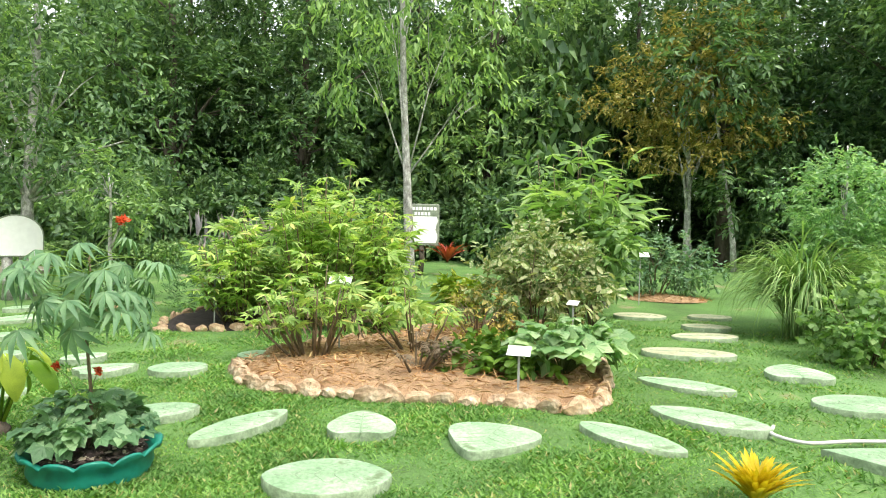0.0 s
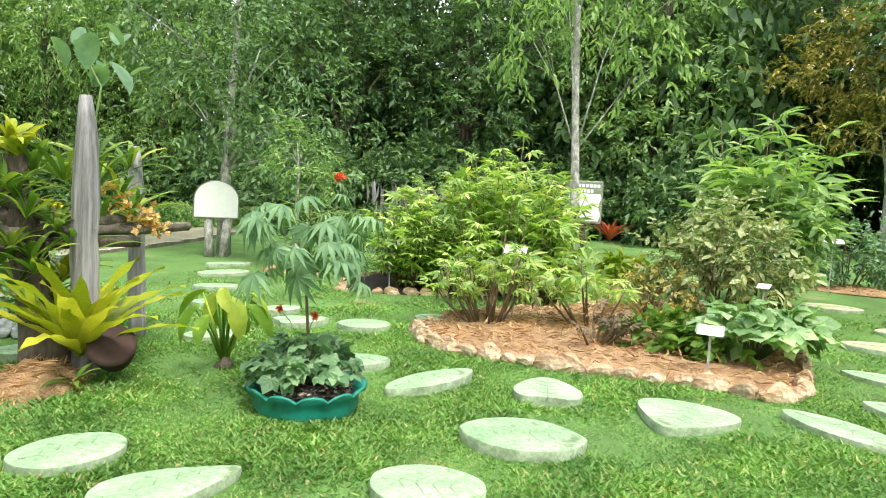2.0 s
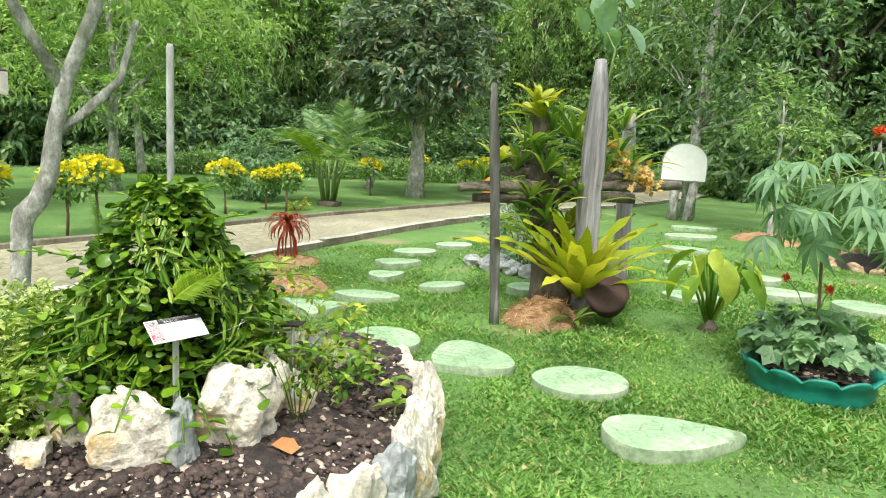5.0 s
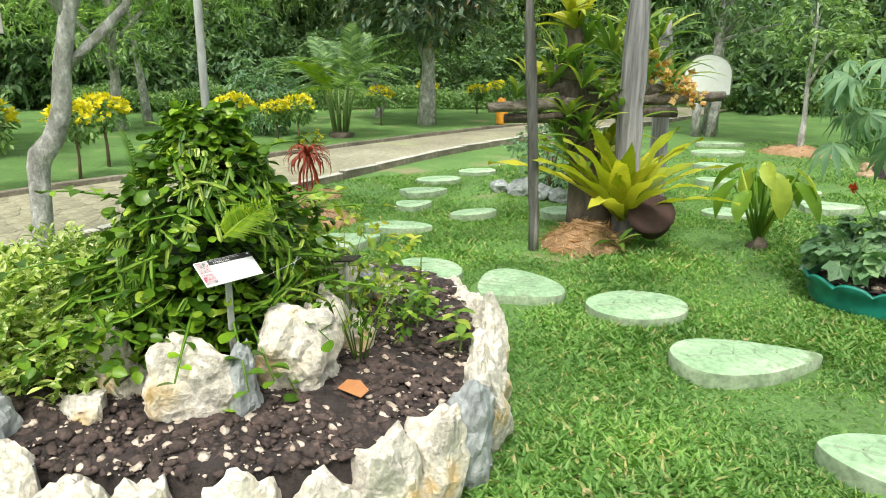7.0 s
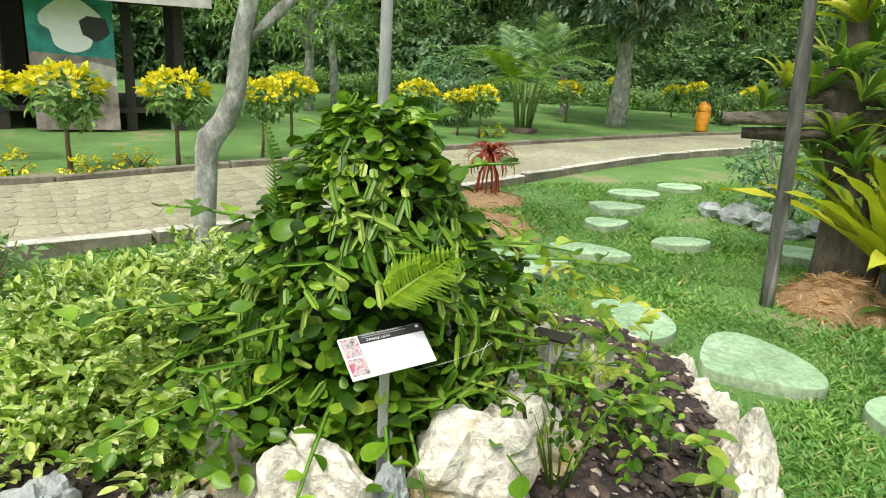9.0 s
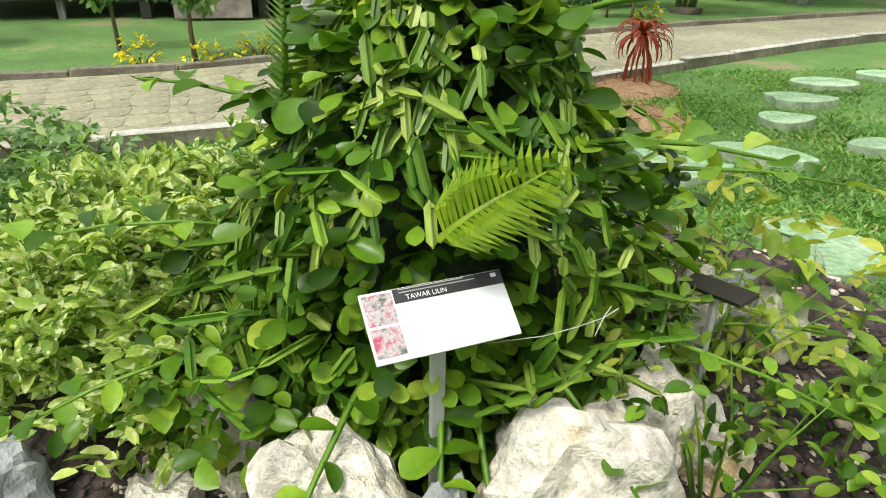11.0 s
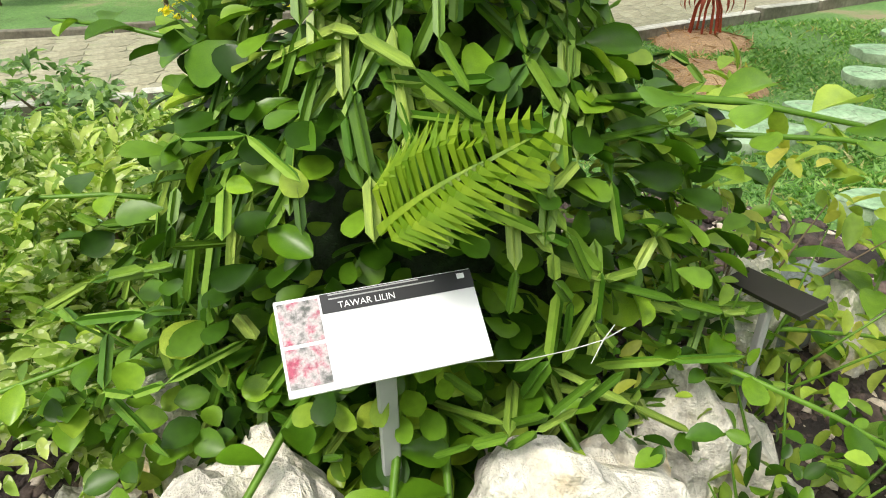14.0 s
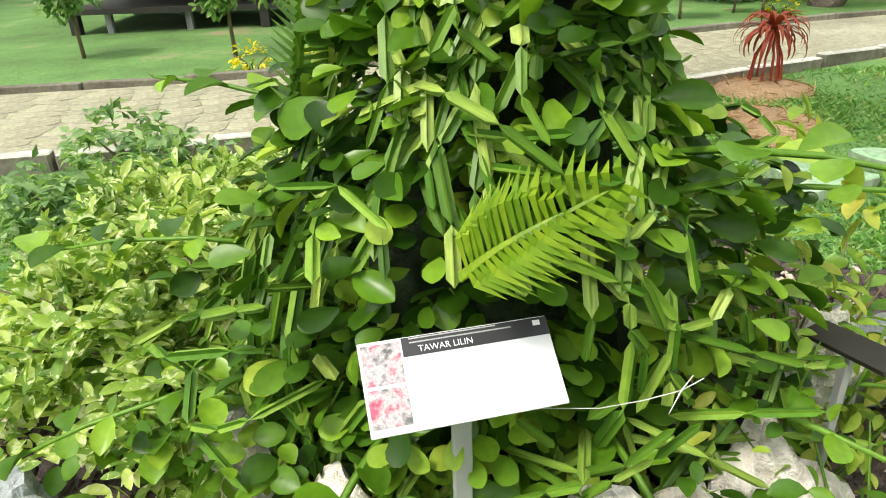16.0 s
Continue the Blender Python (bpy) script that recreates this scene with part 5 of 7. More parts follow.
dl.matrix_basis = pose(-3.17, 1.0, 0.3, 5, 5, 20)
tagged(dl, "curled orange-brown dry leaf fallen on the soil", "leaf")


# pale grass flower spike leaning out of the vine, and shoots trailing over the rocks
seed = thing("grass_seed_head", BED @ pose(-3.86, 0.925, 0.585), "thin pale three-pronged grass seed head by the label", "grass")
part("stalk", Shape().add(*tube([(-0.06, -0.08, -0.05), (0, 0, 0), (0.01, 0.055, 0.022), (0.01, 0.1, 0.038)], [0.0007] * 4, 5)).mesh("stalk", M_HOSE), seed)
for e in ((0.01, 0.112, 0.062), (0.02, 0.085, 0.008), (0.0, 0.13, 0.05)):
    part("spike", Shape().add(*tube([(0.01, 0.1, 0.038), e], [0.0011, 0.0006], 5)).mesh("spike", M_HOSE), seed)

# ---- driftwood stand with orchids, poles and the nest fern ----
def timber_post(x, y, h, r, lean, label, seed, taper=0.55, flat=0.7, mat=M_TIMBER):
    t = thing("timber_post", pose(x, y, 0, 0, 0, seed * 40), label, "post", "weathered timber posts")
    path = [(lean[0] * u + 0.02 * noise.noise((u * 3, seed, 1)), lean[1] * u + 0.02 * noise.noise((u * 3, seed, 4)), h * u - (0.1 if u == 0 else 0)) for u in [i / 12 for i in range(13)]]
    rad = [r * (1 - (0 if u < taper else ((u - taper) / (1 - taper)) ** 2 * 0.55)) for u in [i / 12 for i in range(13)]]
    v, f = tube(path, rad, 12, 0.22)
    v = [(p[0] * flat, p[1], p[2]) for p in v]
    part("shaft", mesh_of("shaft", v, f, mat, True), t)


timber_post(-5.14, 3.66, 2.02, 0.042, (-0.1, -0.21), "thin upright dark-barked timber pole in the lawn", 1, 0.8, 1.0, M_POLEDARK)
timber_post(-4.98, 4.55, 2.32, 0.12, (-0.02, 0.02), "tall split grey timber post rising from a nest fern", 2, 0.62, 0.85)
timber_post(-5.75, 5.95, 2.02, 0.09, (0.02, 0.06), "short weathered grey timber post behind driftwood", 3, 0.7)


def log(name, path, radii, label, mat=M_DRIFT):
    t = thing(name, pose(0, 0, 0), label, "driftwood", "driftwood of the orchid stand")
    part("wood", Shape().add(*tube(path, radii, 12, 0.55)).mesh("wood", mat, True), t)


log("tree_stump", [(-5.3, 4.42, -0.1), (-5.32, 4.42, 0.25), (-5.4, 4.4, 0.7), (-5.5, 4.4, 1.1), (-5.58, 4.4, 1.5), (-5.62, 4.42, 1.8), (-5.6, 4.43, 1.96)], [0.18, 0.15, 0.12, 0.13, 0.1, 0.09, 0.05], "dark gnarled upright stump covered with plants", M_BARKDARK)
log("driftwood_log", [(-5.95, 3.75, 1.12), (-5.6, 4.15, 1.16), (-5.3, 4.7, 1.2), (-5.05, 5.2, 1.22), (-4.86, 5.65, 1.24)], [0.045, 0.065, 0.07, 0.06, 0.035], "long horizontal grey driftwood log carrying orchids")
log("driftwood_log", [(-5.85, 3.95, 1.25), (-5.5, 4.4, 1.34), (-5.2, 4.9, 1.3), (-5.1, 5.15, 1.28)], [0.035, 0.05, 0.055, 0.04], "short horizontal driftwood branch carrying orchids")
log("driftwood_log", [(-5.9, 3.9, 1.02), (-5.45, 4.3, 1.06), (-5.15, 4.8, 1.1), (-4.95, 5.1, 1.1)], [0.04, 0.055, 0.055, 0.04], "dark horizontal driftwood log under the orchids", M_BARKDARK)
log("driftwood_log", [(-5.75, 4.0, 1.38), (-5.6, 4.2, 1.44), (-5.4, 4.45, 1.4)], [0.03, 0.045, 0.05], "pale curved driftwood branch stub")


def rosette(name, m, k, length, width, up, bend, mat, label, category="plant", group="", fold=0.3, wave=0.0, segs=7, ups=30, tip=0.55):
    """A tuft of arching leaves, each one a piece."""
    t = thing(name, m, label, category, group)
    meshes = []
    for j in range(4):
        meshes.append(mesh_of("leaf", *strap_leaf(length * (0.8 + 0.12 * j), width, up - ups * 0.33 * j, bend, segs, fold, wave, tip, j), mat, True))
    for i in range(k):
        part("leaf", meshes[(i * 3) % 4], t).matrix_basis = pose(0, 0, 0, random.uniform(-8, 8), random.uniform(-10, 10), i * 360 / k + random.uniform(-14, 14)) @ Matrix.Scale(random.uniform(0.75, 1.1), 4)
    return t


M_STRAPOB = leaf_mat("strap_leaf_pieces", [(0, (0.09, 0.2, 0.035)), (0.6, (0.18, 0.33, 0.06)), (1, (0.42, 0.5, 0.1))], 0.4, 0.3, island=False)
for i, (x, y, z, q, gold) in enumerate([(-5.55, 4.4, 1.78, 0.42, 1), (-5.45, 4.3, 1.45, 0.42, 0), (-5.6, 4.15, 1.3, 0.36, 0), (-5.2, 4.75, 1.4, 0.5, 0), (-5.5, 4.95, 1.5, 0.6, 0), (-5.85, 5.9, 1.75, 0.55, 0), (-5.3, 5.2, 1.45, 0.5, 0), (-5.35, 4.35, 0.95, 0.4, 0), (-5.3, 4.6, 0.75, 0.42, 1), (-5.55, 4.2, 0.9, 0.35, 0), (-5.4, 4.2, 1.05, 0.38, 0), (-5.7, 4.0, 1.35, 0.32, 1), (-5.5, 5.6, 1.3, 0.6, 0), (-5.2, 4.45, 1.2, 0.4, 0), (-5.45, 4.28, 0.7, 0.45, 0), (-5.3, 4.25, 1.3, 0.45, 0), (-5.5, 4.5, 1.65, 0.5, 0), (-5.75, 3.9, 1.2, 0.3, 0), (-5.05, 5.1, 1.3, 0.4, 0), (-5.55, 4.3, 1.9, 0.35, 1), (-5.35, 4.5, 0.55, 0.5, 0), (-5.65, 5.3, 1.55, 0.65, 0), (-5.25, 4.3, 0.85, 0.5, 0), (-5.5, 4.15, 1.5, 0.5, 0), (-5.35, 4.65, 1.6, 0.5, 0), (-5.15, 4.6, 0.95, 0.55, 0), (-5.6, 4.6, 1.2, 0.45, 1), (-5.2, 4.9, 1.15, 0.5, 0), (-5.4, 5.0, 1.75, 0.5, 0)]):
    rosette("bromeliad" if gold else "orchid_plant", pose(x, y, z, random.uniform(-15, 15), random.uniform(-15, 25), i * 50), 13 if gold else 12, q, 0.07 if gold else 0.055, 70, 75, M_NEST if gold else M_STRAPOB,
        "yellow-green bromeliad rosette growing on driftwood" if gold else "green strap-leaved orchid growing on driftwood", "bromeliad" if gold else "orchid", "plants on the driftwood stand")

s_flower = lobed(5, 290, 0.75, 0.1)
orch = thing("orchid_flowers", pose(-5.0, 5.15, 1.35), "hanging spray of cream and orange orchid flowers", "orchid")
k = 90
u = rng.random(k)
pos = np.stack([0.05 * rng.normal(size=k) - 0.15 + 0.25 * u, 0.05 * rng.normal(size=k) - 0.2 + 0.42 * u, 0.06 * rng.normal(size=k) + 0.14 - 0.3 * u], -1)
v, f = scatter(s_flower, pos, sphere_dirs(k) + np.array((0.4, -0.5, 0)), np.array((0.6, -0.7, 0.2)) + 0.3 * rng.normal(size=(k, 3)), 0.075 * rng.uniform(0.7, 1.2, k))
tagged(part("blossom_spray", mesh_of("blossom_spray", v, f, M_ORANGE), orch), kind="stuff")
part("spike", Shape().add(*tube([(-0.2, -0.25, -0.05), (-0.15, -0.2, 0.15), (0, 0, 0), (0.1, 0.2, -0.18)], [0.006, 0.005, 0.004, 0.003], 5)).mesh("spike", M_STEM), orch)

nest = rosette("nest_fern", pose(-4.9, 4.42, 0.2), 30, 1.12, 0.19, 76, 48, M_NEST, "large yellow-green bird's nest fern round a timber post", "fern", fold=0.28, wave=0.1, segs=12, ups=40, tip=0.4)
pot = thing("clay_pot", pose(-4.72, 4.62, 0.13, 48, 0, 35), "tilted dark clay pot holding the nest fern", "pot")
s = Shape().add(*tube([(0, 0, 0), (0, 0, 0.04), (0, 0, 0.14), (0, 0, 0.24), (0, 0, 0.27), (0, 0, 0.28)], [0.1, 0.12, 0.16, 0.18, 0.19, 0.15], 20))
part("bowl", s.mesh("bowl", M_TERRA, True), pot)
wood = thing("log_base", pose(-5.2, 4.45, 0), "short dark log standing under the nest fern", "log")
part("wood", Shape().add(*tube([(0, 0, -0.05), (0, 0, 0.2), (0.02, 0, 0.42)], [0.17, 0.16, 0.17], 12, 0.2)).mesh("wood", M_BARKDARK, True), wood)
rosette("small_fern", pose(-4.72, 4.2, 0.05), 9, 0.28, 0.05, 50, 60, M_STRAPOB, "small grey-green fern under the nest fern", "fern")


def mound(name, x, y, rx, ry, h, label, mat=M_MULCH, fibres=500, length=0.09):
    t = thing(name, pose(x, y, float(rise(x, y))), label, "mulch mound")
    s = Shape()
    n = 26
    for k in (1.0, 0.85, 0.6, 0.3):
        for i in range(n):
            a = 2 * math.pi * i / n
            w = 1 + 0.14 * noise.noise((math.cos(a) * 2 + x, math.sin(a) * 2, y))
            s.v.append((rx * k * w * math.cos(a), ry * k * w * math.sin(a), -0.02 if k == 1 else h * (1 - k * k) * (1 + 0.3 * noise.noise((a * 2, k * 5, x)))))
    s.v.append((0, 0, h))
    s.f = [(l * n + i, l * n + (i + 1) % n, (l + 1) * n + (i + 1) % n, (l + 1) * n + i) for l in range(3) for i in range(n)] + [(3 * n + i, 3 * n + (i + 1) % n, 4 * n) for i in range(n)]
    part("mound_body", s.mesh("mound_body", mat, True), t)
    a, r = rng.uniform(0, 2 * math.pi, fibres), rng.random(fibres) ** 0.5 * 1.05
    pos = np.stack([rx * r * np.cos(a), ry * r * np.sin(a), np.maximum(0.005, h * (1 - r * r))], -1)
    d = sphere_dirs(fibres) * np.array((1, 1, 0.35))
    v, f = scatter(kite(0.09, 0.02), pos, d, np.array((0, 0, 1.0)) + 0.3 * rng.normal(size=(fibres, 3)), length * rng.uniform(0.6, 1.4, fibres))
    tagged(part("fibre_mat", mesh_of("fibre_mat", v, f, M_FIBRE), t), kind="stuff")
    return t


mound("fibre_mound", -5.0, 4.1, 0.36, 0.36, 0.2, "heap of orange-brown coir fibre under the stand", fibres=900)
mound("fibre_mound", -7.2, 2.6, 0.5, 0.34, 0.08, "low brown earth and coir patch by the path", fibres=350)
mound("fibre_mound", -7.55, 12.1, 0.7, 0.55, 0.16, "brown coir heap round a young tree", fibres=350)
mound("fibre_mound", -8.25, 2.95, 0.4, 0.4, 0.08, "brown coir patch under a red-stemmed plant", fibres=250)
mound("fibre_mound", 3.9, 17.6, 1.1, 0.7, 0.1, "orange-brown coir bed under the rose shrubs", fibres=500, length=0.16)

# heart-leaved taro
taro = thing("taro_plant", pose(-4.13, 5.27, 0), "yellow-green heart-leaved taro plant in the lawn", "plant")
part("base", rock_mesh("base", (0.1, 0.1, 0.12), M_BARKDARK, 77, 2), taro, "dark fibrous root base")
me = mesh_of("leaf", *oval(0.58, 0.14, 0.4, 0.2), M_TARO, True)
for i in range(12):
    a = i * 2.4
    h, q = random.uniform(0.45, 0.74), random.uniform(0.12, 0.34)
    tip = Vector((q * math.cos(a), q * math.sin(a), h))
    part("stalk", Shape().add(*tube([(0, 0, 0.03), tip * 0.5 + Vector((0, 0, 0.06)), tip], [0.016, 0.012, 0.008], 6)).mesh("stalk", M_TARO, True), taro)
    part("leaf", me, taro).matrix_basis = Matrix.Translation(tip) @ pose(0, 0, 0, random.uniform(-70, -15), random.uniform(-25, 25), math.degrees(a) - 90) @ Matrix.Scale(random.uniform(0.2, 0.32), 4)

# ---- turquoise tyre planter with a coral plant ----
tyre = thing("tyre_planter", pose(-2.93, 4.66, 0, 0, 0, 20), "turquoise scalloped tyre planter standing on the lawn", "planter")
s = Shape()
n = 72
for r, z, sc in ((0.36, -0.02, 0), (0.4, 0.06, 0), (0.39, 0.14, 0.1), (0.44, 0.2, 1.0), (0.425, 0.215, 1.0), (0.37, 0.16, 0.2), (0.34, 0.1, 0)):
    for i in range(n):
        a = 2 * math.pi * i / n
        w = abs(math.sin(a * 6)) ** 0.6
        s.v.append(((r + 0.02 * sc * w) * math.cos(a), (r + 0.02 * sc * w) * math.sin(a), z - 0.05 * sc * (1 - w)))
s.f = [(l * n + i, l * n + (i + 1) % n, (l + 1) * n + (i + 1) % n, (l + 1) * n + i) for l in range(6) for i in range(n)]
part("rim", s.mesh("rim", M_TYRE, True), tyre)
s = Shape()
s.v = [(0.385 * math.cos(2 * math.pi * i / 30), 0.385 * math.sin(2 * math.pi * i / 30), 0.13) for i in range(30)] + [(0, 0, 0.19)]
s.f = [(i, (i + 1) % 30, 30) for i in range(30)]
part("soil", s.mesh("soil", M_SOIL, True), tyre, "dark woodchip soil")
ring = [(-2.93 + 0.34 * math.cos(i / 20 * 2 * math.pi), 4.66 + 0.34 * math.sin(i / 20 * 2 * math.pi)) for i in range(20)]
clods("planter_chips", ring, 420, 0.008, 0.03, M_CLOD, "dark bark chips filling the tyre planter", 0.165)
clods("planter_chips", ring, 120, 0.006, 0.02, M_PEBBLE, "pale bark chips filling the tyre planter", 0.17)


def leafy(name, m, k, spread, height, size, mat, template, label, category="plant", cone=0.6, stalk=0.006, low=0.1, droop=0.3, group=""):
    """A plant of long-stalked leaves from one foot."""
    t = thing(name, m, label, category, group)
    s = Shape()
    a = rng.uniform(0, 2 * math.pi, k)
    r = spread * np.sqrt(rng.random(k)) * (0.55 + 0.45 * cone)
    z = low + (height - low) * (1 - (r / spread) ** 2 * (1 - cone * 0.5)) * rng.uniform(0.55, 1.0, k)
    pos = np.stack([r * np.cos(a), r * np.sin(a), z], -1)
    for p in pos[: min(k, 90)]:
        s.add(*tube([(p[0] * 0.1, p[1] * 0.1, 0.0), (p[0] * 0.6, p[1] * 0.6, p[2] * 0.65), tuple(p)], [stalk, stalk * 0.8, stalk * 0.5], 4))
    tagged(part("stalk_mass", s.mesh("stalk_mass", M_STEM, True), t), kind="stuff")
    d = np.stack([np.cos(a), np.sin(a), -droop + 0.3 * rng.normal(size=k)], -1) + 0.5 * rng.normal(size=(k, 3))
    v, f = scatter(template, pos, d, np.array((0, 0, 1.0)) + 0.35 * rng.normal(size=(k, 3)), size * rng.uniform(0.65, 1.25, k))
    part("leaves", mesh_of("leaves", v, f, mat), t)
    return t


leafy("geranium_plant", pose(-2.98, 4.7, 0.15), 190, 0.42, 0.42, 0.165, M_CORAL, lobed(5, 230, 0.9, 0.2), "low blue-green lobed-leaf plant in the tyre planter", cone=0.7, low=0.02)
coral = thing("coral_plant", pose(-2.95, 4.64, 0.12), "coral plant with drooping grey-green divided leaves and red flowers", "plant")
part("stem", Shape().add(*tube([(0, 0, -0.05), (0.02, 0.01, 0.4), (-0.01, 0.0, 0.8), (0.0, 0.02, 1.2), (0.0, 0.0, 1.4)], [0.014, 0.012, 0.011, 0.01, 0.008], 6)).mesh("stem", M_TWIG, True), coral)
tmpl = lobed(11, 320, 0.26, 0.5)
for i in range(48):
    a = i * 2.4
    z = 0.92 + 0.5 * (i / 48)
    q = 0.32 * random.uniform(0.45, 1.15)
    p0, p1 = Vector((0, 0, z)), Vector((q * math.cos(a), q * math.sin(a), z + random.uniform(-0.02, 0.16)))
    part("petiole", Shape().add(*tube([p0, p0.lerp(p1, 0.5) + Vector((0, 0, 0.03)), p1], [0.005, 0.004, 0.003], 4)).mesh("petiole", M_STRAP), coral)
    leaf = part("leaf", mesh_of("leaf", *tmpl, M_CORAL), coral)
    leaf.matrix_basis = Matrix.Translation(p1) @ pose(0, 0, 0, -random.uniform(5, 62), random.uniform(-20, 20), math.degrees(a) - 90) @ Matrix.Scale(random.uniform(0.2, 0.34), 4)


def red_flower(p, q, stalk_from):
    v, f = scatter(kite(0.5), np.tile(np.zeros(3), (40, 1)) + 0.25 * rng.normal(size=(40, 3)) * q, sphere_dirs(40) + np.array((0, 0, 0.4)), sphere_dirs(40), q * rng.uniform(0.6, 1.2, 40))
    ob = part("flower", mesh_of("flower", v, f, M_REDPETAL), coral, "flat red flower cluster")
    ob.matrix_basis = Matrix.Translation(p)
    part("flower_stalk", Shape().add(*tube([stalk_from, Vector(stalk_from).lerp(Vector(p), 0.6) + Vector((0, 0, 0.05)), p], [0.004, 0.004, 0.003], 4)).mesh("flower_stalk", M_STEM), coral)


red_flower((0.18, 0.09, 1.63), 0.05, (0, 0, 1.35))
red_flower((-0.2, -0.05, 0.62), 0.035, (0, 0, 0.3))
red_flower((0.06, 0.02, 0.58), 0.035, (0, 0, 0.3))

# ---- stone-edged beds of herbs ----
def rock_bed(name, outline, label, centre, mulch=M_MULCH, h=0.1, every=0.26, rs=0.13, lift=0.5):
    n = len(outline)
    s = Shape()
    for k in (1.0, 0.93, 0.7, 0.4):
        for px, py in outline:
            x, y = centre[0] + (px - centre[0]) * k, centre[1] + (py - centre[1]) * k
            s.v.append((x, y, float(rise(x, y)) + (-0.03 if k == 1.0 else h * (1.2 - 0.2 * k) + 0.04 * noise.noise((x * 2, y * 2, 1)))))
    s.v.append((*centre, float(rise(*centre)) + h * 1.2))
    s.f = [(l * n + i, l * n + (i + 1) % n, (l + 1) * n + (i + 1) % n, (l + 1) * n + i) for l in range(3) for i in range(n)] + [(3 * n + i, 3 * n + (i + 1) % n, 4 * n) for i in range(n)]
    tagged(new(name, s.mesh(name, mulch, True)), label, "mulch bed", kind="structure")
    edge = thing("stone_edging", pose(0, 0, 0), "rough ochre limestone edging round a mulch bed", "edging")
    meshes = [rock_mesh("edging_stone", (rs * (0.9 + 0.25 * q), rs * 0.62, rs * (0.62 + 0.12 * q)), M_EDGE, 60 + q, 3, 0.3, 0.5) for q in range(5)]
    run = 0.0
    for (x0, y0), (x1, y1) in zip(outline, outline[1:] + outline[:1]):
        L = math.hypot(x1 - x0, y1 - y0)
        while run < L:
            u = run / L
            x, y = x0 + (x1 - x0) * u, y0 + (y1 - y0) * u
            part("edging_stone", meshes[random.randrange(5)], edge).matrix_basis = pose(x + random.uniform(-0.03, 0.03), y + random.uniform(-0.03, 0.03), float(rise(x, y)) + rs * 0.3, random.uniform(-15, 15), random.uniform(-15, 15), math.degrees(math.atan2(y1 - y0, x1 - x0)) + random.uniform(-25, 25))
            run += every * random.uniform(0.8, 1.15)
        run -= L


bedA = smooth_line([(-3.25, 7.9), (-2.75, 7.12), (-1.8, 6.95), (-0.75, 6.88), (0.0, 6.92), (0.68, 6.78), (1.0, 7.6), (1.18, 9.2), (1.38, 11.1), (0.6, 12.1), (-0.8, 11.6), (-2.0, 10.4), (-3.0, 9.0), (-3.25, 7.9)], 5)[:-1]
bedB = smooth_line([(-5.55, 10.35), (-4.7, 10.6), (-3.9, 11.1), (-2.9, 11.8), (-1.9, 12.8), (-2.3, 14.2), (-4.0, 14.4), (-5.6, 13.4), (-6.1, 11.8), (-5.55, 10.35)], 5)[:-1]
rock_bed("front_mulch_bed", bedA, "bed of orange-brown coir mulch edged with rough stones", (-0.9, 9.2))
rock_bed("back_mulch_bed", bedB, "bed of dark mulch edged with small stones", (-3.9, 12.4), M_SOIL, 0.06, 0.3, 0.09)


def bed_fibres(outline, k, label):
    p = np.array(outline)
    q = p.min(0) + (p.max(0) - p.min(0)) * rng.random((k * 2, 2))
    q = q[inside(q[:, 0], q[:, 1], outline)][:k]
    pos = np.stack([q[:, 0], q[:, 1], 0.115 + 0.02 * rng.random(len(q))], -1)
    v, f = scatter(kite(0.1, 0.03), pos, sphere_dirs(len(q)) * np.array((1, 1, 0.4)), np.array((0, 0, 1.0)) + 0.3 * rng.normal(size=(len(q), 3)), 0.13 * rng.uniform(0.5, 1.4, len(q)))
    tagged(new("mulch_fibres", mesh_of("mulch_fibres", v, f, M_FIBRE)), label, "mulch", kind="stuff")


bed_fibres(bedA, 5000, "loose orange-brown coir fibres covering the bed")

# tall bright palmate shrub
def palmate_shrub(name, m, stems, spread, h, per, size, label, bare=0.3, mat=M_CASS, lobes=7):
    t = thing(name, m, label, "shrub")
    P, D, = [], []
    for i in range(stems):
        s = Shape()
        a = random.uniform(0, 2 * math.pi)
        q = spread * random.random() ** 0.6
        top = Vector((q * math.cos(a), q * math.sin(a), h * (1 - 0.45 * (q / spread) ** 2) * random.uniform(0.62, 1.05)))
        foot = Vector((0.35 * q * math.cos(a), 0.35 * q * math.sin(a), -0.02))
        mid = foot.lerp(top, 0.5) + Vector((0.1 * q * math.cos(a), 0.1 * q * math.sin(a), 0.05))
        s.add(*tube([foot, mid, top], [0.018, 0.013, 0.006], 5))
        part("stem", s.mesh("stem", M_TWIG, True), t)
        for j in range(per):
            u = bare + (1 - bare) * (j + random.random()) / per
            p = foot.lerp(mid, u * 2) if u < 0.5 else mid.lerp(top, u * 2 - 1)
            P.append(p)
            b = j * 2.4 + random.random()
            D.append((math.cos(b), math.sin(b), random.uniform(-0.1, 0.8)))
    k = len(P)
    v, f = scatter(lobed(lobes, 240, 0.3, 0.18), np.array([p[:] for p in P]), np.array(D), np.array((0, 0, 1.0)) + 0.3 * rng.normal(size=(k, 3)), size * rng.uniform(0.65, 1.2, k))
    part("leaves", mesh_of("leaves", v, f, mat), t)
    return t


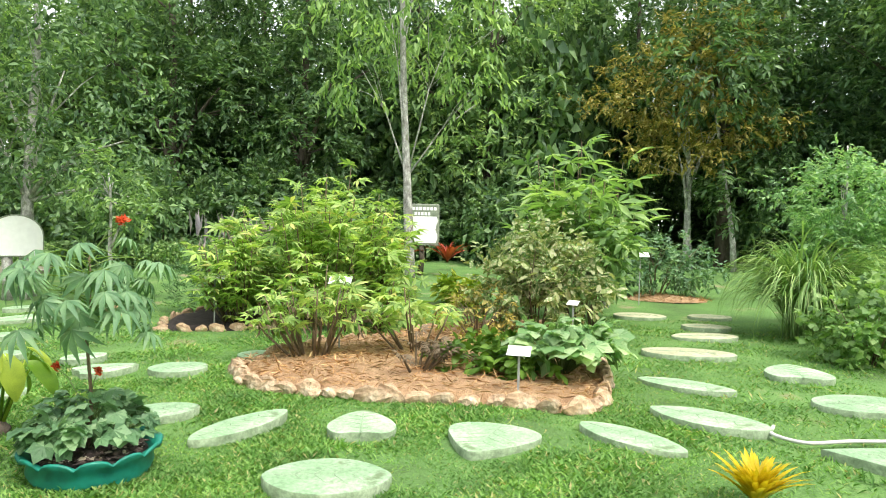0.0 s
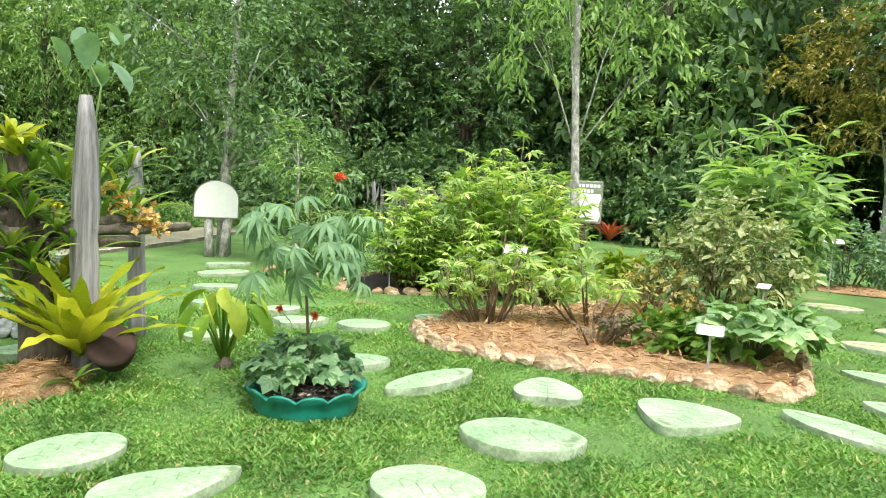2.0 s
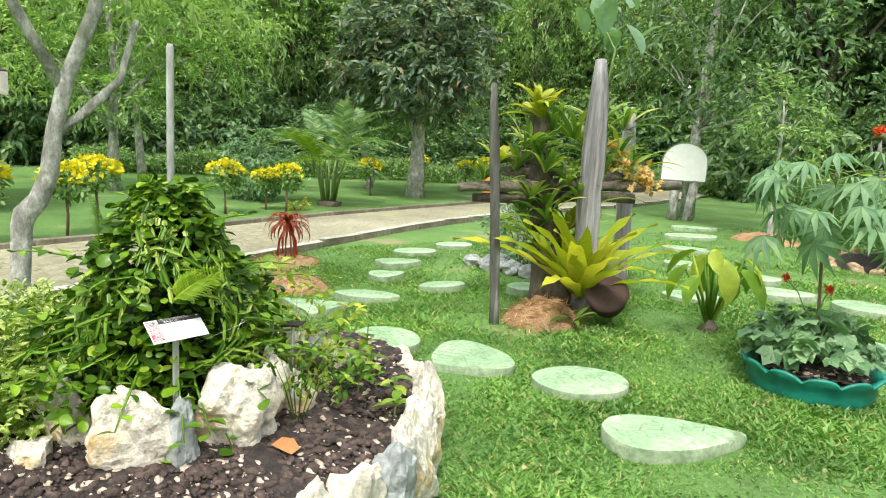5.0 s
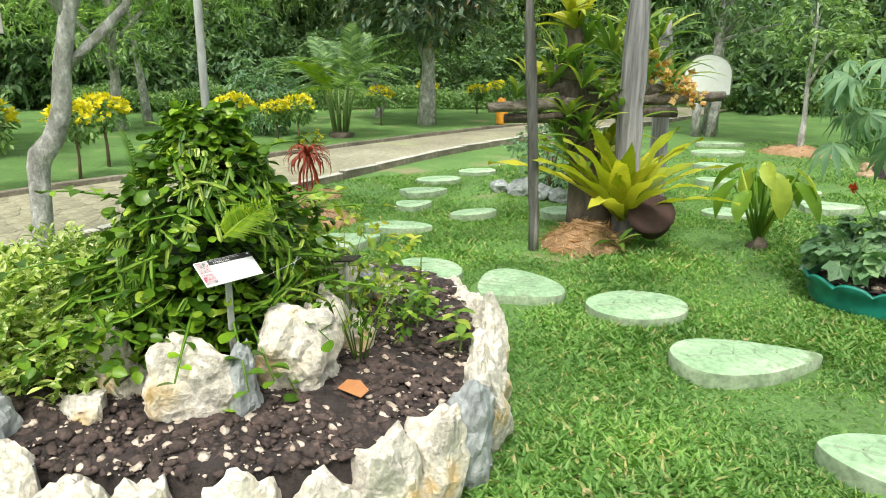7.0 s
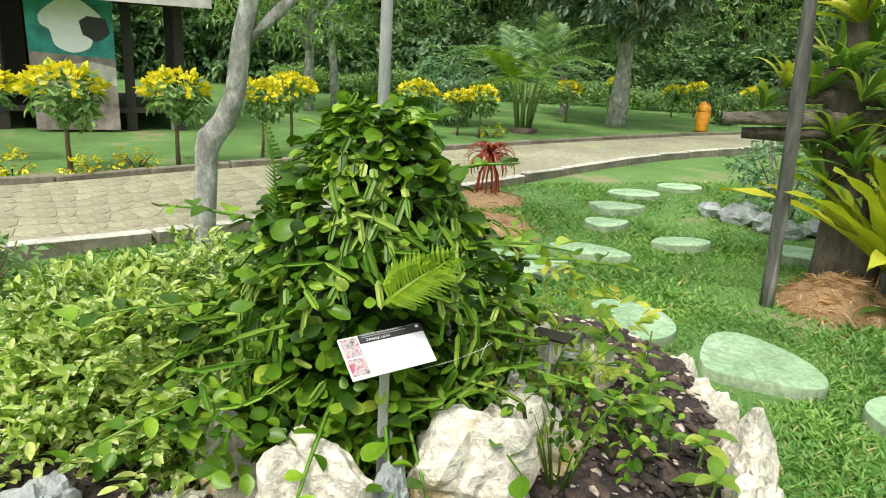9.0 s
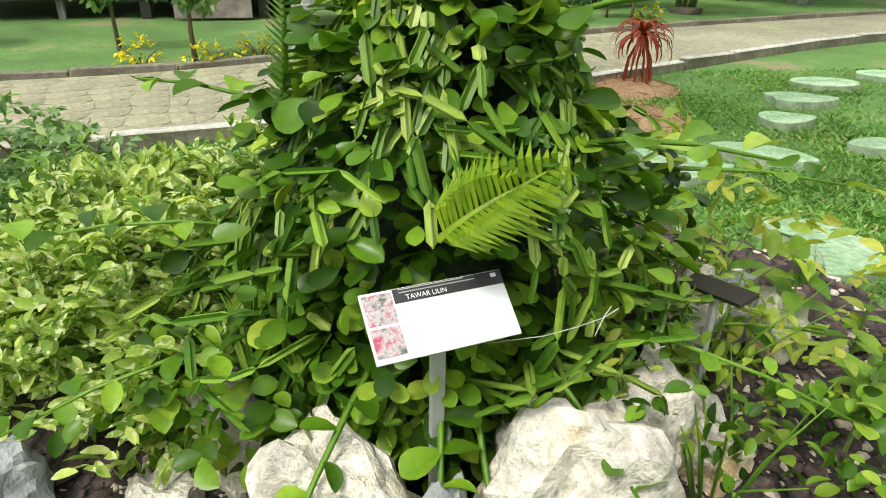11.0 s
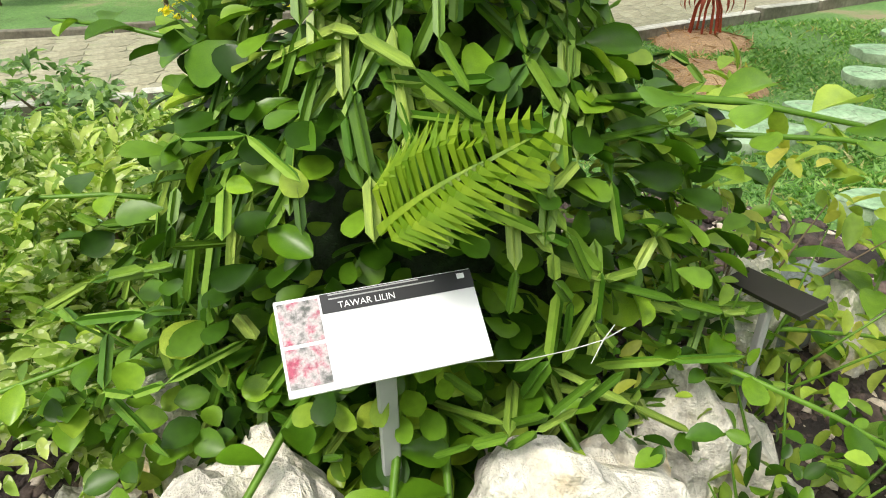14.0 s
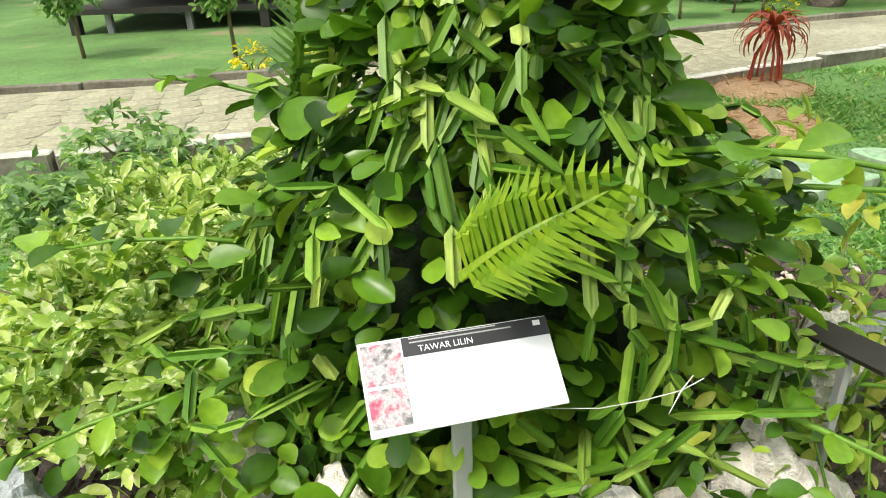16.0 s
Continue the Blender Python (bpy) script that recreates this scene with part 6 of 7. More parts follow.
palmate_shrub("palmate_shrub", pose(-3.35, 11.9, 0.05), 50, 1.85, 2.8, 21, 0.42, "large bright lime-green shrub with star-shaped leaves", 0.22)
palmate_shrub("palmate_shrub", pose(-4.6, 11.2, 0.05), 24, 1.0, 1.65, 15, 0.4, "bright lime-green shrub with star-shaped leaves", 0.2)
palmate_shrub("palmate_shrub", pose(-2.3, 11.2, 0.05), 20, 0.8, 1.75, 14, 0.38, "bright lime-green shrub with star-shaped leaves", 0.3)
pods = palmate_shrub("pod_shrub", pose(-2.5, 8.45, 0.1), 17, 0.75, 1.15, 7, 0.34, "bushy shrub with star-shaped leaves and dark dried pods", 0.45)
k = 130
a, r = rng.uniform(0, 2 * math.pi, k), 0.75 * np.sqrt(rng.random(k))
v, f = scatter(kite(0.25), np.stack([r * np.cos(a), r * np.sin(a), rng.uniform(0.3, 0.75, k)], -1), np.tile((0.1, 0.1, -1.0), (k, 1)) + 0.2 * rng.normal(size=(k, 3)), sphere_dirs(k), 0.13 * rng.uniform(0.6, 1.2, k))
tagged(part("dried_foliage", mesh_of("dried_foliage", v, f, M_TWIG), pods, "dark dried hanging leaves and pods"), kind="stuff")
palmate_shrub("papaya_seedling", pose(-1.25, 9.0, 0.1), 8, 0.7, 0.9, 5, 0.46, "young soft-green shrub with broad star-shaped leaves", 0.5)
palmate_shrub("pod_shrub", pose(-1.1, 7.9, 0.1), 9, 0.4, 0.5, 6, 0.2, "low dry shrub with dark pods on the mulch", 0.4, M_TWIG)
bush("ground_cover", pose(-0.35, 8.2, 0.1), [(0, 0, 0.16, 0.55, 0.5, 0.2), (0.4, -0.3, 0.12, 0.4, 0.35, 0.16)], M_FERNDARK, "low dark-green leafy ground cover on the mulch", twigs=160, per=6, twig_len=0.12, size=0.13, height=0.2, template=oval(0.6))
leafy("squash_plant", pose(0.6, 8.1, 0.1), 170, 0.68, 0.68, 0.27, M_SQUASH, lobed(5, 260, 1.0, 0.15), "broad pale-green lobed-leaf plant at the bed's corner", cone=0.8, low=0.08)
bush("mottled_shrub", pose(0.4, 10.9, 0.1), [(0, 0, 1.15, 0.8, 0.7, 0.55), (0.5, -0.2, 0.8, 0.6, 0.6, 0.45), (-0.5, 0, 0.75, 0.55, 0.55, 0.45)], M_MOTTLE, "large shrub with cream-mottled grey-green leaves", twigs=330, per=7, twig_len=0.25, size=0.15, stems=16, height=1.4, spread=0.8, stem_r=0.015, template=oval(0.45))
bush("brown_shrub", pose(-0.5, 10.3, 0.1), [(0, 0, 0.35, 0.6, 0.5, 0.35)], M_TREERUST, "half-bare brownish low shrub on the mulch", twigs=120, per=5, twig_len=0.15, size=0.09, stems=18, height=0.6, spread=0.6)
tall = palmate_shrub("tall_broadleaf", pose(1.3, 13.8, 0.02), 20, 1.35, 4.1, 14, 0.85, "tall glossy green broad-leaved shrub over the beds", 0.3, M_TREELIGHT, 5)
bush("tall_herb", pose(1.5, 12.6, 0.02), [(0, 0, 1.3, 0.55, 0.5, 0.7)], M_TREELEAF, "upright mid-green herb with narrow leaves", twigs=150, per=7, twig_len=0.3, size=0.2, height=1.8, spread=0.4)
bush("yellow_herb", pose(-1.2, 15.2, 0.03), [(0, 0, 0.28, 0.42, 0.38, 0.24)], M_SHRUBLIME, "low yellow-green leafy herb in the grass", twigs=90, per=5, twig_len=0.2, size=0.22, height=0.35)
bush("lavender_shrub", pose(-5.6, 12.4, 0.05), [(0, 0, 0.8, 0.8, 0.7, 0.6), (0.7, 0.4, 0.9, 0.6, 0.6, 0.6), (-0.4, 0.1, 0.45, 0.6, 0.5, 0.4)], M_CORAL, "grey-green shrub topped with lavender flower spikes", twigs=520, per=8, twig_len=0.25, size=0.09, height=1.4, spread=0.7, template=kite(0.2), droop=-0.6)
lav = thing("lavender_spikes", pose(-5.5, 12.45, 0.05), "tall pale lavender flower spikes over the shrub", "flower")
k = 46
a, r = rng.uniform(0, 2 * math.pi, k), 0.8 * np.sqrt(rng.random(k))
v, f = scatter(kite(0.16, 0.05), np.stack([0.3 + 1.2 * r * np.cos(a), 0.2 + r * np.sin(a), rng.uniform(1.1, 1.45, k)], -1), np.tile((0, 0, 1.0), (k, 1)) + 0.16 * rng.normal(size=(k, 3)), sphere_dirs(k), 0.55 * rng.uniform(0.6, 1.1, k))
tagged(part("spike_mass", mesh_of("spike_mass", v, f, M_PURPLE), lav), kind="stuff")
bush("rose_shrub", pose(3.75, 17.9, 0.12), [(0, 0, 0.9, 1.1, 0.8, 0.65), (0.9, 0.1, 0.7, 0.7, 0.6, 0.5), (-0.8, 0, 0.7, 0.7, 0.6, 0.5)], M_TREEBLUE, "loose blue-green rose shrub with small pale flowers", twigs=420, per=6, twig_len=0.3, size=0.15, stems=14, height=1.4, spread=1.0)
bush("small_stump_plant", pose(2.15, 15.6, 0.02), [(0, 0, 0.7, 0.35, 0.3, 0.3)], M_TREELEAF, "grey stump with a few sprouting leaves", twigs=50, per=5, size=0.12, stems=4, height=0.7, spread=0.2, stem_r=0.09, stem_mat=M_BARK)

# lemongrass clump
lem = thing("lemongrass_clump", pose(5.1, 12.3, 0) @ Matrix.Diagonal((0.74, 0.74, 1.04, 1)), "large arching clump of lemongrass on the lawn", "grass clump")
forms = [mesh_of("blade", *strap_leaf(1.9 + 0.09 * i, 0.038 + 0.003 * (i % 6), 56 + 3.8 * (i * 5 % 9), 128 + 11 * (i * 7 % 6), 9, 0.35, 0, 0.5), M_LEMON, True) for i in range(14)]
for i in range(290):
    part("blade", forms[i % 14], lem).matrix_basis = pose(random.gauss(0, 0.18), random.gauss(0, 0.18), 0, random.uniform(-6, 6), random.uniform(-8, 8), random.uniform(0, 360)) @ Matrix.Scale(random.uniform(0.85, 1.1), 4)
s = Shape()
for i in range(520):
    v, f = strap_leaf(random.uniform(1.8, 2.9), random.uniform(0.03, 0.05), random.uniform(58, 88), random.uniform(130, 185), 8, 0.35, 0, 0.5)
    m = pose(random.gauss(0, 0.2), random.gauss(0, 0.2), 0, 0, 0, random.uniform(0, 360))
    s.add([m @ Vector(p) for p in v], f)
tagged(part("inner_tuft", s.mesh("inner_tuft", M_LEMON, True), lem), kind="stuff")
tree("moringa_tree", pose(5.9, 12.9, 0), 3.4, 0.06, [(0, 0, 2.5, 1.0, 0.9, 0.6), (0.6, 0.2, 1.9, 0.9, 0.8, 0.5), (-0.3, -0.2, 1.6, 0.7, 0.6, 0.4)], M_BARK, M_FEATHER, "small feathery blue-green tree behind the lemongrass", twigs=800, per=12, twig_len=0.35, size=0.12, wave=0.1, seed=41)
bush("ivy_bush", pose(4.95, 10.0, 0), [(0, 0, 0.5, 0.65, 0.6, 0.5), (0.6, 0.2, 0.8, 0.7, 0.6, 0.6)], M_TREELIGHT, "dense bush of lobed mid-green leaves beside lemongrass", twigs=320, per=6, twig_len=0.2, size=0.17, height=0.9, spread=0.5, template=lobed(3, 150, 0.9, 0.15))
croton = rosette("yellow_croton", pose(1.55, 4.75, 0.02), 150, 0.34, 0.04, 84, 45, M_CROTON, "bright yellow narrow-leaved croton in the grass", "plant")
hose = thing("garden_hose", pose(0, 0, 0), "pale grey garden hose lying over the grass", "hose")
line = smooth_line([(2.35, 6.55), (2.25, 6.3), (2.45, 6.1), (2.9, 6.22), (3.5, 6.25), (4.6, 6.0)], 8)
part("tube", Shape().add(*tube([(x, y, 0.035) for x, y in line], [0.017] * len(line), 7)).mesh("tube", M_HOSE, True), hose)

for x, y, st, w, h, yaw in ((-2.3, 9.0, 1.0, 0.3, 0.2, 5), (0.84, 9.6, 0.74, 0.16, 0.12, -25), (3.06, 16.4, 1.17, 0.4, 0.22, 0), (0.06, 7.12, 0.5, 0.24, 0.17, -8), (-4.85, 10.75, 0.85, 0.32, 0.2, 20)):
    plant_label(pose(x, y, float(rise(x, y)) + 0.02, 0, 0, yaw), w, h, 1.12, st, "white blank-looking plant label on a thin stake in a bed")

# rocks and a small flowering shrub near the path
for i, (x, y, q) in enumerate([(-7.4, 5.12, 0.16), (-7.1, 5.22, 0.2), (-6.85, 5.3, 0.17), (-7.25, 5.5, 0.15), (-6.6, 5.35, 0.14), (-6.65, 5.65, 0.15)]):
    ob = new("rock", rock_mesh("rock", (q, q * 0.8, q * 0.7), M_ROCKGREY, 90 + i, 3))
    ob.matrix_basis = pose(x, y, q * 0.3, 0, 0, i * 60)
    tagged(ob, "grey rock ringed round a small flowering shrub", "rock", "grey rocks by the path")
bush("flowering_shrub", pose(-7.0, 5.6, 0.02), [(0, 0, 0.45, 0.5, 0.45, 0.4), (-0.3, 0.3, 0.5, 0.4, 0.35, 0.35)], M_TREEBLUE, "loose grey-green shrub with small purple flowers", twigs=200, per=6, twig_len=0.2, size=0.08, height=0.8, spread=0.4)
v, f = scatter(kite(0.6), np.array((-7.0, 5.6, 0.6)) + 0.25 * rng.normal(size=(60, 3)), sphere_dirs(60), sphere_dirs(60), 0.06 * rng.uniform(0.7, 1.3, 60))
tagged(new("purple_flowers", mesh_of("purple_flowers", v, f, M_PURPLE)), "small pale purple flowers scattered over a shrub", "flower", kind="stuff")

# young tree in a coir heap
tree("young_tree", pose(-7.55, 12.1, 0.02), 2.6, 0.06, [(0, 0, 2.4, 0.7, 0.6, 0.5), (0.3, 0.1, 1.8, 0.5, 0.5, 0.35)], M_BARK, M_TREELEAF, "young grey-stemmed tree in a coir heap", twigs=110, per=7, size=0.15, twig_len=0.3, wave=0.08, seed=43)

# red-stemmed plant by the kerb
red = rosette("red_plant", pose(-8.3, 2.97, 0.46), 64, 0.36, 0.034, 66, 165, M_REDLEAF, "drooping red-stemmed plant beside the kerb", "plant", ups=70)
for i in range(9):
    a = i * 2.4
    part("stem", Shape().add(*tube([(0.13 * math.cos(a), 0.13 * math.sin(a), -0.46), (0.1 * math.cos(a), 0.1 * math.sin(a), -0.2), (0, 0, 0.02)], [0.011, 0.009, 0.006], 5)).mesh("stem", M_REDLEAF), red)

# weeds by the path, left of the bed
for x, y, q in ((-5.95, -0.95, 0.25), (-6.3, -1.3, 0.28), (-5.6, -1.35, 0.2)):
    bush("weed_clump", pose(x, y, 0), [(0, 0, q * 0.6, q * 1.1, q, q * 0.6)], M_TREELEAF, "low clump of green weeds near the kerb", twigs=90, per=6, twig_len=0.1, size=0.08, height=q, spread=q * 0.7, group="weeds by the kerb")

# big leaves at the top of the timber post
vl = thing("climbing_vine", pose(-5.0, 4.57, 2.3), "climber with big dark heart-shaped leaves on the post top", "vine")
part("stem", Shape().add(*tube([(0, 0, -0.5), (0.1, 0.02, 0.1), (-0.15, 0.1, 0.35), (-0.3, 0.2, 0.5), (0.1, 0.3, 0.6)], [0.01, 0.01, 0.009, 0.008, 0.006], 6)).mesh("stem", M_STEM, True), vl)
me = mesh_of("leaf", *oval(0.75, 0.1, 0.3, 0.15), M_TREEBLUE, True)
for i in range(11):
    part("leaf", me, vl).matrix_basis = pose(random.uniform(-0.35, 0.3), random.uniform(-0.15, 0.35), random.uniform(0.22, 0.62), -random.uniform(10, 60), 0, i * 70) @ Matrix.Scale(random.uniform(0.18, 0.28), 4)

# ---- far side of the path ----
def gz0(x, y):
    return float(rise(x, y))


# trumpet-flower standards
def standard():
    t = thing("flower_standard", pose(-9.7, -1.15, 0), "standard-trimmed bush crowned with bright yellow trumpet flowers", "flower bush", "yellow flower standards")
    part("stem", Shape().add(*tube([(0, 0, -0.05), (0.02, 0, 0.3), (0, 0.01, 0.7)], [0.03, 0.024, 0.02], 6)).mesh("stem", M_TWIG, True), t)
    part("leaves", crown_mesh("leaves", [(0, 0, 0.83, 0.28, 0.28, 0.17), (0.06, 0.1, 0.7, 0.18, 0.18, 0.13)], 100, 6, 0.14, 0.1, M_TREELEAF, oval(0.45)), t)
    k = 115
    d = sphere_dirs(k)
    d[:, 2] = np.abs(d[:, 2]) * 1.1 - 0.25
    pos = np.array((0, 0, 0.9)) + d * np.array((0.33, 0.33, 0.19)) * rng.uniform(0.85, 1.1, (k, 1))
    v, f = scatter(lobed(5, 300, 0.9, -0.25), pos, d + 0.5 * rng.normal(size=(k, 3)), d + 0.4 * rng.normal(size=(k, 3)), 0.11 * rng.uniform(0.7, 1.2, k))
    tagged(part("blossom_head", mesh_of("blossom_head", v, f, M_YELLOW), t, "bright yellow trumpet flowers"), kind="stuff")
    return t


st = standard()
for i, (x, y, q) in enumerate([(-10.3, -0.13, 1.05), (-10.95, 0.87, 0.95), (-11.95, 1.35, 1.0), (-10.4, -2.1, 1.05), (-12.9, 3.55, 0.95), (-13.05, 4.75, 0.9), (-13.35, 4.45, 0.8), (-16.3, 8.3, 0.95), (-10.6, -4.0, 1.0), (-18.5, 13.0, 0.9), (-19, 14.2, 1.0), (-18.2, 15.6, 0.95), (-20.5, 12.4, 1.0)]):
    copy_thing(st, pose(x, y, gz0(x, y), 0, 0, i * 75)).scale = (q * 0.92,) * 3
for i, (x, y) in enumerate([(-9.6, -1.65), (-9.5, -0.95), (-13.3, 5.1), (-10.05, -0.55)]):
    bush("fallen_flowers", pose(x, y, 0), [(0, 0, 0.1, 0.22, 0.2, 0.1)], M_YELLOW, "low yellow-flowering plant under a standard", twigs=26, per=4, twig_len=0.1, size=0.07, height=0.15, stems=4, category="flower", group="low yellow flowers")

# clump of cane palms
palm = thing("cane_palm", pose(-14.05, 6.1, 0), "clump of cane palms with arching fronds on the lawn", "palm")
part("root_clump", rock_mesh("root_clump", (0.32, 0.32, 0.18), M_BARKDARK, 55, 2), palm)
for i in range(9):
    a = i * 0.7
    q = random.uniform(0.15, 0.5)
    top = Vector((q * math.cos(a), q * math.sin(a), random.uniform(0.9, 1.6)))
    part("cane", Shape().add(*tube([(0.12 * math.cos(a), 0.12 * math.sin(a), 0), top * 0.55, top], [0.035, 0.03, 0.02], 6)).mesh("cane", M_STEM, True), palm)
    for j in range(4):
        me = Shape().add(*frond_shape(random.uniform(0.9, 1.3), 22, 0.3, 0.035, 1.6, 0.0)).mesh("frond", M_FERN if (i + j) % 9 == 0 else M_TREELEAF)
        part("frond", me, palm).matrix_basis = Matrix.Translation(top) @ pose(0, 0, 0, random.uniform(20, 75), 0, math.degrees(a) - 90 + (j - 1.5) * 70)
bush("round_shrub", pose(-15.3, 4.9, 0), [(0, 0, 0.8, 0.75, 0.7, 0.7)], M_TREEBLUE, "rounded blue-green shrub beside the cane palms", twigs=260, per=6, twig_len=0.2, size=0.14, height=1.2, spread=0.5)
bush("round_shrub", pose(-17.0, 13.4, 0), [(0, 0, 0.5, 0.5, 0.5, 0.45)], M_TREEDARK, "small dark rounded shrub on the far lawn", twigs=160, per=6, twig_len=0.15, size=0.12, height=0.8, spread=0.3)

# orange litter bin by the path
b = thing("litter_bin", pose(-15.0, 11.2, 0, 0, 0, 40), "orange plastic litter bin with a domed hood by the path", "bin")
part("body", Shape().add(*tube([(0, 0, 0), (0, 0, 0.05), (0, 0, 0.44), (0, 0, 0.46)], [0.13, 0.14, 0.17, 0.16], 16)).mesh("body", M_BIN, True), b)
part("hood", Shape().add(*tube([(0, 0, 0.47), (0.0, 0, 0.52), (0.03, 0, 0.58), (0.06, 0, 0.63), (0.09, 0, 0.65)], [0.165, 0.16, 0.15, 0.12, 0.05], 16)).mesh("hood", M_BIN, True), b)
part("foot", Shape().add(*box((-0.15, -0.15, -0.03), (0.15, 0.15, -0.002), 0.01)).mesh("foot", M_DARKWOOD), b)

# ---- dark pavilion with a printed banner ----
pav = thing("pavilion", pose(-13.35, -1.75, 0, 0, 0, 6) @ Matrix.Scale(0.8, 4), "dark timber pavilion with a low deck behind the lawn", "pavilion")
for x in (0, -3.2):
    for y in (-4.6, -1.05, 1.05, 1.95):
        part("post", Shape().add(*box((x - 0.09, y - 0.09, -0.1), (x + 0.09, y + 0.09, 2.75), 0.01)).mesh("post", M_DARKWOOD), pav)
part("deck", Shape().add(*box((-3.4, -4.8, 0.32), (0.12, 2.1, 0.42), 0.01)).mesh("deck", M_DARKWOOD), pav)
for y in (-4, -2.5, 1.0, 1.8):
    part("deck_leg", Shape().add(*box((-0.15, y - 0.06, -0.1), (-0.03, y + 0.06, 0.318), 0.008)).mesh("deck_leg", M_TIMBER), pav)
part("beam", Shape().add(*box((-0.1, -4.8, 2.3), (0.1, 2.1, 2.6), 0.01)).mesh("beam", M_DARKWOOD), pav)
part("back_wall", Shape().add(*box((-3.4, -4.8, 0.43), (-3.3, 0.6, 2.7), 0.01)).mesh("back_wall", M_DARKWOOD), pav)
s = Shape().add([(0.9, -5.4, 2.65), (0.9, 2.5, 2.65), (-4.2, 2.5, 2.65), (-4.2, -5.4, 2.65), (-1.6, -2.9, 4.0), (-1.6, 0.3, 4.0), (0.9, -5.4, 2.75), (0.9, 2.5, 2.75), (-4.2, 2.5, 2.75), (-4.2, -5.4, 2.75)],
    [(3, 2, 1, 0), (0, 1, 7, 6), (1, 2, 8, 7), (2, 3, 9, 8), (3, 0, 6, 9), (6, 7, 5, 4), (7, 8, 5), (8, 9, 4, 5), (9, 6, 4)])
part("roof", s.mesh("roof", M_DARKWOOD), pav)
part("fascia", Shape().add(*box((0.905, -5.4, 2.3), (0.945, 2.5, 2.72), 0.006)).mesh("fascia", M_PALE), pav, "pale weathered eaves board")
part("rail", Shape().add(*box((-0.06, 1.14, 0.62), (0.06, 1.86, 0.7), 0.008)).mesh("rail", M_TIMBER), pav)

ban = thing("banner", pose(-13.1, -1.6, 0, 0, 0, 96) @ Matrix.Scale(0.74, 4), "tall printed banner of teal and taupe with a white shape", "banner")
part("panel", Shape().add(*box((-0.74, -0.015, 0.02), (0.74, 0.015, 2.75), 0.004)).mesh("panel", M_TAUPE), ban)


def print_shape(name, pts, mat, depth):
    part(name, mesh_of(name, [(x, depth, z) for x, z in pts], [tuple(range(len(pts)))], mat), ban)


print_shape("teal_print", [(-0.74, 1.5), (0.74, 1.42), (0.74, 2.75), (-0.74, 2.75)], M_TEAL, -0.019)
print_shape("pale_band", [(-0.74, 0.95), (0.74, 0.9), (0.74, 1.25), (0.3, 1.35), (-0.5, 1.2), (-0.74, 1.22)], M_PALE, -0.02)
print_shape("white_shape", [(0.02 + (0.52 + 0.05 * math.sin(a * 5)) * math.cos(a) * (1 if math.sin(a) > 0 else 0.8), 2.0 + 0.52 * math.sin(a) * (1 if math.sin(a) > 0 else 0.95)) for a in [i * 2 * math.pi / 40 for i in range(40)]], M_WHITE, -0.024)
print_shape("black_shape", [(0.15, 2.1), (0.3, 2.2), (0.62, 2.17), (0.68, 1.9), (0.55, 1.78), (0.42, 1.72), (0.3, 1.8), (0.2, 1.85)], M_BLACK, -0.028)
for i in range(7):
    print_shape("caption_bar", [(-0.6 + i * 0.17, 0.8), (-0.48 + i * 0.17, 0.8), (-0.48 + i * 0.17, 0.86), (-0.6 + i * 0.17, 0.86)], M_WHITE, -0.022)

# ---- white arched notice board on tree-stump legs ----
wb = thing("notice_board", pose(-10.5, 13.45, 0, 0, 0, 38), "white arched notice board on two gnarled timber legs", "notice board")
arch = [(-0.5, 0.92), (0.5, 0.92), (0.5, 1.35)] + [(0.5 * math.cos(a), 1.35 + 0.45 * math.sin(a)) for a in [i * math.pi / 12 for i in range(1, 12)]] + [(-0.5, 1.35)]
n = len(arch)
s = Shape().add([(x, -0.03, z) for x, z in arch] + [(x, 0.03, z) for x, z in arch], [tuple(range(n)), tuple(range(2 * n - 1, n - 1, -1))] + [(i + n, (i + 1) % n + n, (i + 1) % n, i) for i in range(n)])
part("panel", s.mesh("panel", M_WHITE), wb)
s = Shape()
for i in range(len(arch)):
    a, c = arch[i], arch[(i + 1) % n]
    s.add(*tube([(a[0], -0.03, a[1]), (c[0], -0.03, c[1])], [0.014, 0.014], 6))
part("frame", s.mesh("frame", M_WOODBOARD), wb)
for x, q in ((-0.12, -0.06), (0.18, 0.1)):
    part("leg", Shape().add(*tube([(x, 0.1, -0.1), (x + q * 0.3, 0.08, 0.4), (x + q, 0.07, 0.95)], [0.13, 0.1, 0.11], 9, 0.3)).mesh("leg", M_BARK, True), wb)

